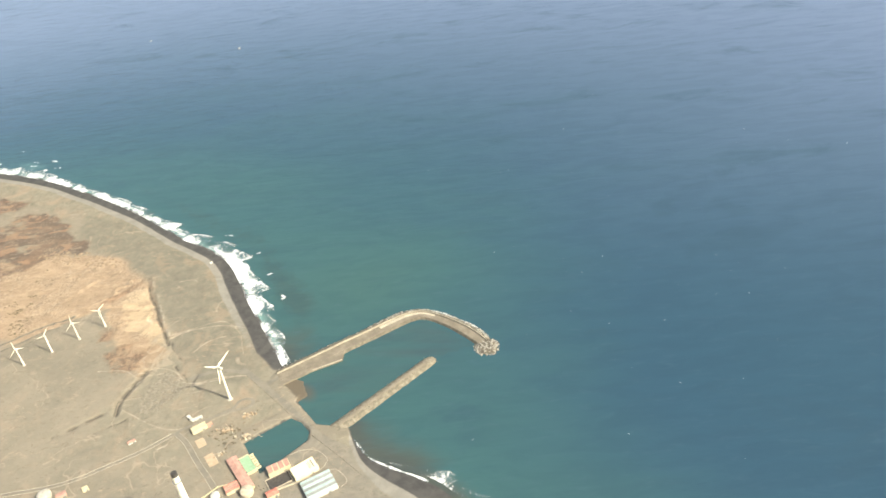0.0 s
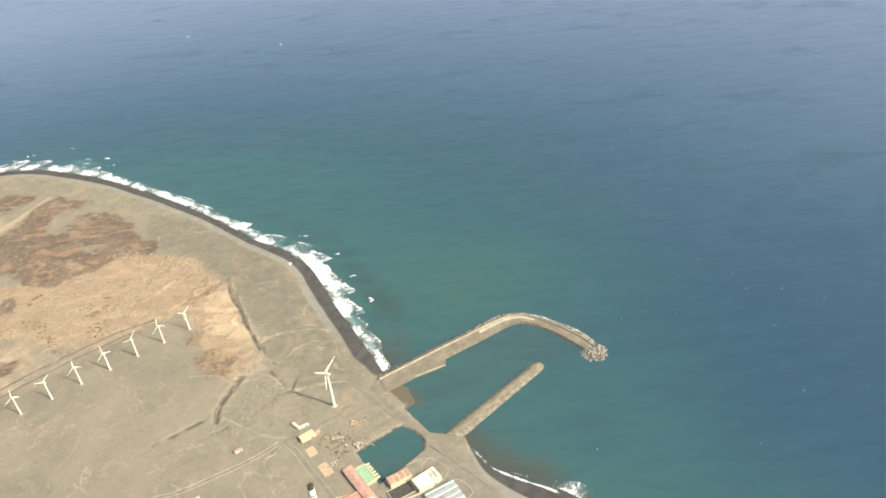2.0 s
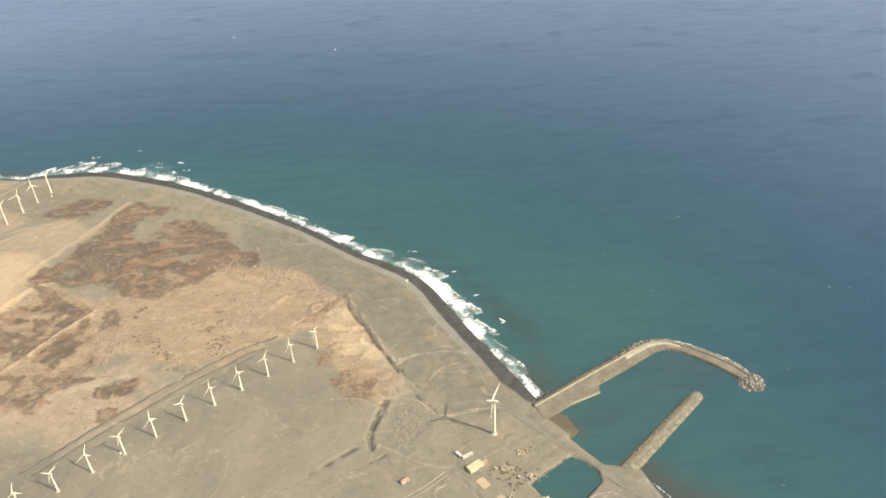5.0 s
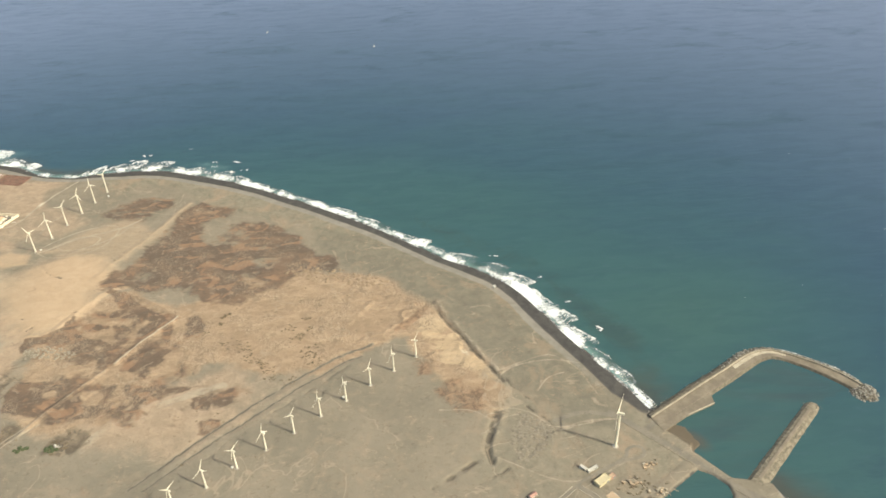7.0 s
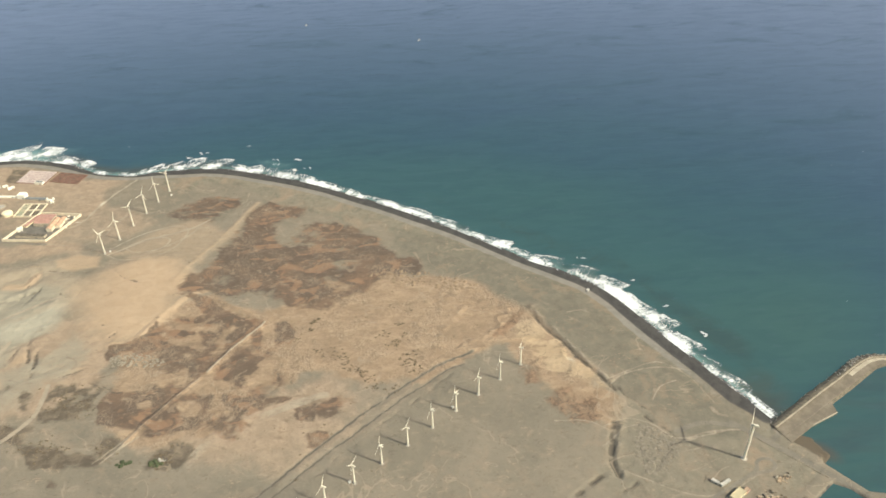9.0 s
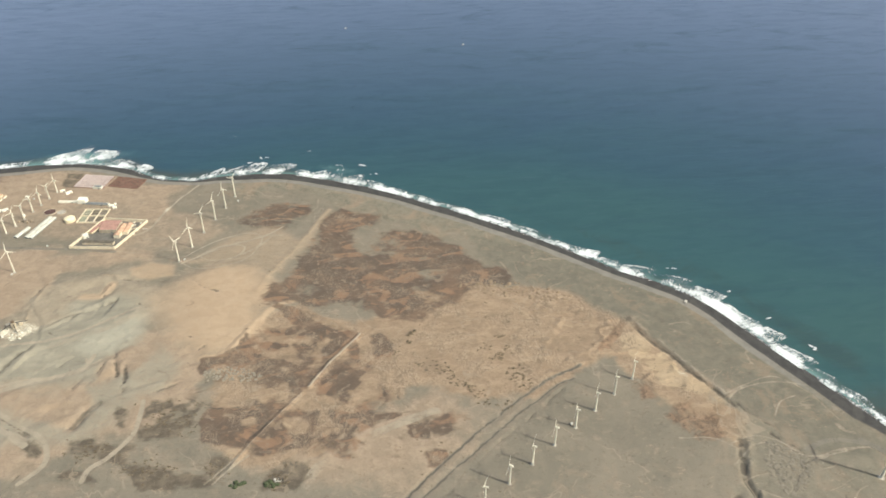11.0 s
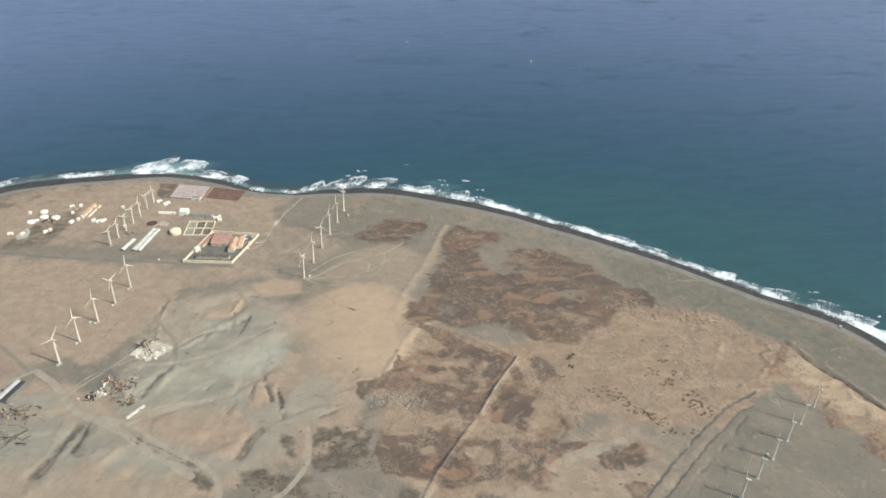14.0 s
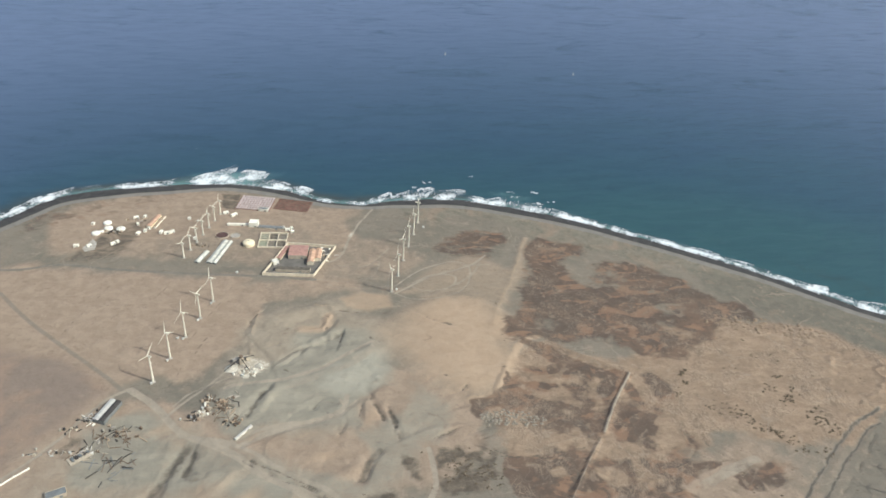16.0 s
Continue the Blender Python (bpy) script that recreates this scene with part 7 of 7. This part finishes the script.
# ---- scrub ----
def scrub(name, label, clusters, seed):
    """Low dry bushes, each a cluster of small uneven clumps."""
    rng = np.random.default_rng(seed)
    t = (1 + 5 ** 0.5) / 2
    ico = np.array([(-1, t, 0), (1, t, 0), (-1, -t, 0), (1, -t, 0), (0, -1, t), (0, 1, t), (0, -1, -t), (0, 1, -t), (t, 0, -1), (t, 0, 1), (-t, 0, -1), (-t, 0, 1)]) / 1.9
    tri = np.array([(0, 11, 5), (0, 5, 1), (0, 1, 7), (0, 7, 10), (0, 10, 11), (1, 5, 9), (5, 11, 4), (11, 10, 2), (10, 7, 6), (7, 1, 8),
                    (3, 9, 4), (3, 4, 2), (3, 2, 6), (3, 6, 8), (3, 8, 9), (4, 9, 5), (2, 4, 11), (6, 2, 10), (8, 6, 7), (9, 8, 1)])
    verts, faces = [], []
    for cx, cy, sx_, sy_, n, size in clusters:
        for _ in range(n):
            x, y = rng.normal(cx, sx_), rng.normal(cy, sy_)
            z, s = ground_at(x, y), size * rng.uniform(0.6, 1.35)
            for _ in range(rng.integers(4, 8)):
                r = s * rng.uniform(0.3, 0.62)
                o = np.array([x + rng.normal(0, s * 0.62), y + rng.normal(0, s * 0.4), z + r * 0.3])
                base = len(verts)
                verts.extend((U * (o + ico * r * rng.uniform(0.65, 1.25, (12, 1)) * (1, 1, 0.75))).tolist())
                faces.extend((tri + base).tolist())
    me = bpy.data.meshes.new(name)
    me.from_pydata(verts, [], faces)
    me.materials.append(MAT["scrub"])
    return tagged(new(name, me), label, "scrub", kind="stuff")


DOTS = [(72, 183, 8, 9, 22, 1.8), (78, 158, 5, 8, 16, 1.8), (52, 216, 7, 7, 16, 1.8), (40, 237, 6, 5, 8, 1.7), (68, 232, 5, 5, 6, 1.7), (63, 261, 4, 3, 5, 1.9), (-66, 284, 3, 3, 5, 2.6), (-67, 262, 5, 4, 7, 1.7),
        (-91, 242, 6, 5, 8, 1.6), (-61, 216, 6, 5, 6, 1.6), (-110, 60, 60, 40, 26, 1.1), (-20, 90, 60, 40, 22, 1.1), (28, 310, 40, 20, 12, 1.4), (45, 122, 8, 5, 8, 1.5), (150, 280, 50, 30, 12, 1.2)]
DOTS += [(-43 + 65 * k / 7, 217 - 85 * k / 7, 5, 6, 8, 1.7) for k in range(8)]
scrub("scrub", "low dark dry bushes dotted over orange sand", DOTS, 5)
scrub("scrub", "dark scrub thickets in the low brown hollows", [(-400, 158, 16, 16, 60, 1.5), (-365, 140, 8, 14, 30, 1.4), (-410, 76, 20, 10, 50, 1.5), (-480, 115, 14, 10, 40, 1.5), (-250, 40, 9, 6, 26, 1.8), (-327, 68, 12, 8, 24, 1.4),
                                                               (480, -112, 12, 12, 40, 1.6), (-205, 420, 50, 40, 40, 1.0), (-60, 430, 50, 30, 40, 1.0)], 6)

for gx0, gy0, gn in ((-294, 38, 9), (-255, 33, 14)):
    rng = np.random.default_rng(gn)
    bush = thing("bush", "low green bush in a dry hollow beside the track", "bush", gx0, gy0, None, 0, "green bushes in the hollow")
    for k in range(gn):
        bm = B()
        bmesh.ops.create_icosphere(bm, subdivisions=2, radius=1.0)
        s = rng.uniform(1.6, 3.2)
        for v in bm.verts:
            v.co *= s * rng.uniform(0.7, 1.2)
            v.co.z *= 0.55
        bmesh.ops.translate(bm, verts=bm.verts, vec=(rng.normal(0, 5.0), rng.normal(0, 2.4), 0.6))
        part("clump", bm, MAT["leaf"], bush)


def mounds(label, ring, gap, size, height, material, seed, keep=1.0):
    """Many low spoil mounds tipped side by side inside an outline."""
    rng = np.random.default_rng(seed)
    ring = np.array(ring, float)
    (x0, y0), (x1, y1) = ring.min(0), ring.max(0)
    verts, faces = [], []
    for gy0 in np.arange(y0, y1, gap):
        for gx0 in np.arange(x0, x1, gap):
            x, y = gx0 + rng.normal(0, gap * 0.28), gy0 + rng.normal(0, gap * 0.28)
            if rng.random() > keep or not inside(np.array([x]), np.array([y]), ring)[0]:
                continue
            r, h, z, turn = size * rng.uniform(0.6, 1.3), height * rng.uniform(0.5, 1.3), ground_at(x, y), rng.uniform(0, 3.14)
            base = len(verts)
            for k, (q, up) in enumerate(((1.0, -0.25), (0.72, 0.45), (0.36, 0.85))):
                for i in range(8):
                    a = 2 * math.pi * i / 8 + 0.3 * k
                    u, v = r * q * 1.25 * math.cos(a) * rng.uniform(0.85, 1.15), r * q * 0.85 * math.sin(a) * rng.uniform(0.85, 1.15)
                    verts.append((U * (x + u * math.cos(turn) - v * math.sin(turn)), U * (y + u * math.sin(turn) + v * math.cos(turn)), U * (z + h * up)))
            verts.append((U * x, U * y, U * (z + h)))
            for k in range(2):
                for i in range(8):
                    j = (i + 1) % 8
                    faces.append((base + 8 * k + i, base + 8 * k + j, base + 8 * k + 8 + j, base + 8 * k + 8 + i))
            faces.extend((base + 16 + i, base + 16 + (i + 1) % 8, base + 24) for i in range(8))
    me = bpy.data.meshes.new("mounds")
    me.from_pydata(verts, [], faces)
    me.polygons.foreach_set("use_smooth", np.ones(len(me.polygons), bool))
    me.materials.append(material)
    return tagged(new("mounds", me), label, "mounds", kind="stuff")


mounds("low grey spoil mounds tipped in rows near the harbour", [(357, 23), (379, 10), (400, -18), (386, -38), (356, -62), (338, -55), (337, -14)], 5.0, 3.0, 0.42, MAT["mound"], 61)
mounds("low tan sand mounds along the edge of the plain", [(10, 396), (60, 400), (130, 384), (190, 352), (215, 322), (150, 336), (80, 358), (30, 378)], 8.0, 3.6, 1.1, MAT["sand_mound"], 62, 0.7)
mounds("low pale spoil mounds beside the sand heap", [(-362, 240), (-330, 246), (-300, 238), (-275, 222), (-282, 210), (-320, 216), (-352, 222)], 4.6, 2.2, 0.9, MAT["pale_mound"], 63, 0.95)

# ---- rocks of the harbour ----
MESHES = [rock_mesh(40 + k, "boulder", MAT["rock"] if k % 2 else MAT["rock_pale"]) for k in range(8)]
rng = random.Random(4)


def boulder(parent, x, y, z, s):
    o = new("boulder", MESHES[rng.randrange(8) if parent is not jetty else 2 * rng.randrange(4) + 1])
    o.parent = parent
    o.matrix_basis = pose(U * x, U * y, U * z, rng.uniform(-30, 30), rng.uniform(-30, 30), rng.uniform(0, 360)) @ Matrix.Diagonal((s, s, s, 1))


for k in range(230):
    i = int(24 + (len(OUT) - 26) * (k / 230))
    w = rng.uniform(0.76, 1.14)
    a, b = INN[i] + (OUT[i] - INN[i]) * w, INN[min(i + 1, len(INN) - 1)] + (OUT[min(i + 1, len(OUT) - 1)] - INN[min(i + 1, len(INN) - 1)]) * w
    t = rng.random()
    boulder(breakwater, a[0] + (b[0] - a[0]) * t, a[1] + (b[1] - a[1]) * t, 4.4 - max(0, w - 0.82) * 13, rng.uniform(1.0, 1.7))
for k in range(60):
    i = int(1 + 24 * (k / 60))
    w = rng.uniform(0.95, 1.12)
    a = INN[i] + (OUT[i] - INN[i]) * w
    boulder(breakwater, a[0] + rng.uniform(-2, 2), a[1] + rng.uniform(-2, 2), 3.0 - max(0, w - 0.95) * 18, rng.uniform(0.6, 1.05))
for k in range(220):
    a, r = rng.uniform(0, 2 * math.pi), 19 * math.sqrt(rng.random())
    boulder(head, r * math.cos(a), r * math.sin(a), min(7.4, 7.4 - (r - 9) * 0.42) , rng.uniform(1.1, 1.8))
for k in range(230):
    i = rng.randrange(1, len(JET) - 1)
    w = rng.choice((-1, 1)) * rng.uniform(3.5, 10.5)
    kk = 1.1 - 0.2 * i / 40
    boulder(jetty, JET[i][0] + jn[0] * w * kk + rng.uniform(-2, 2), JET[i][1] + jn[1] * w * kk + rng.uniform(-2, 2), 3.0 - max(0, abs(w) - 5) * 0.62, rng.uniform(0.5, 0.95))
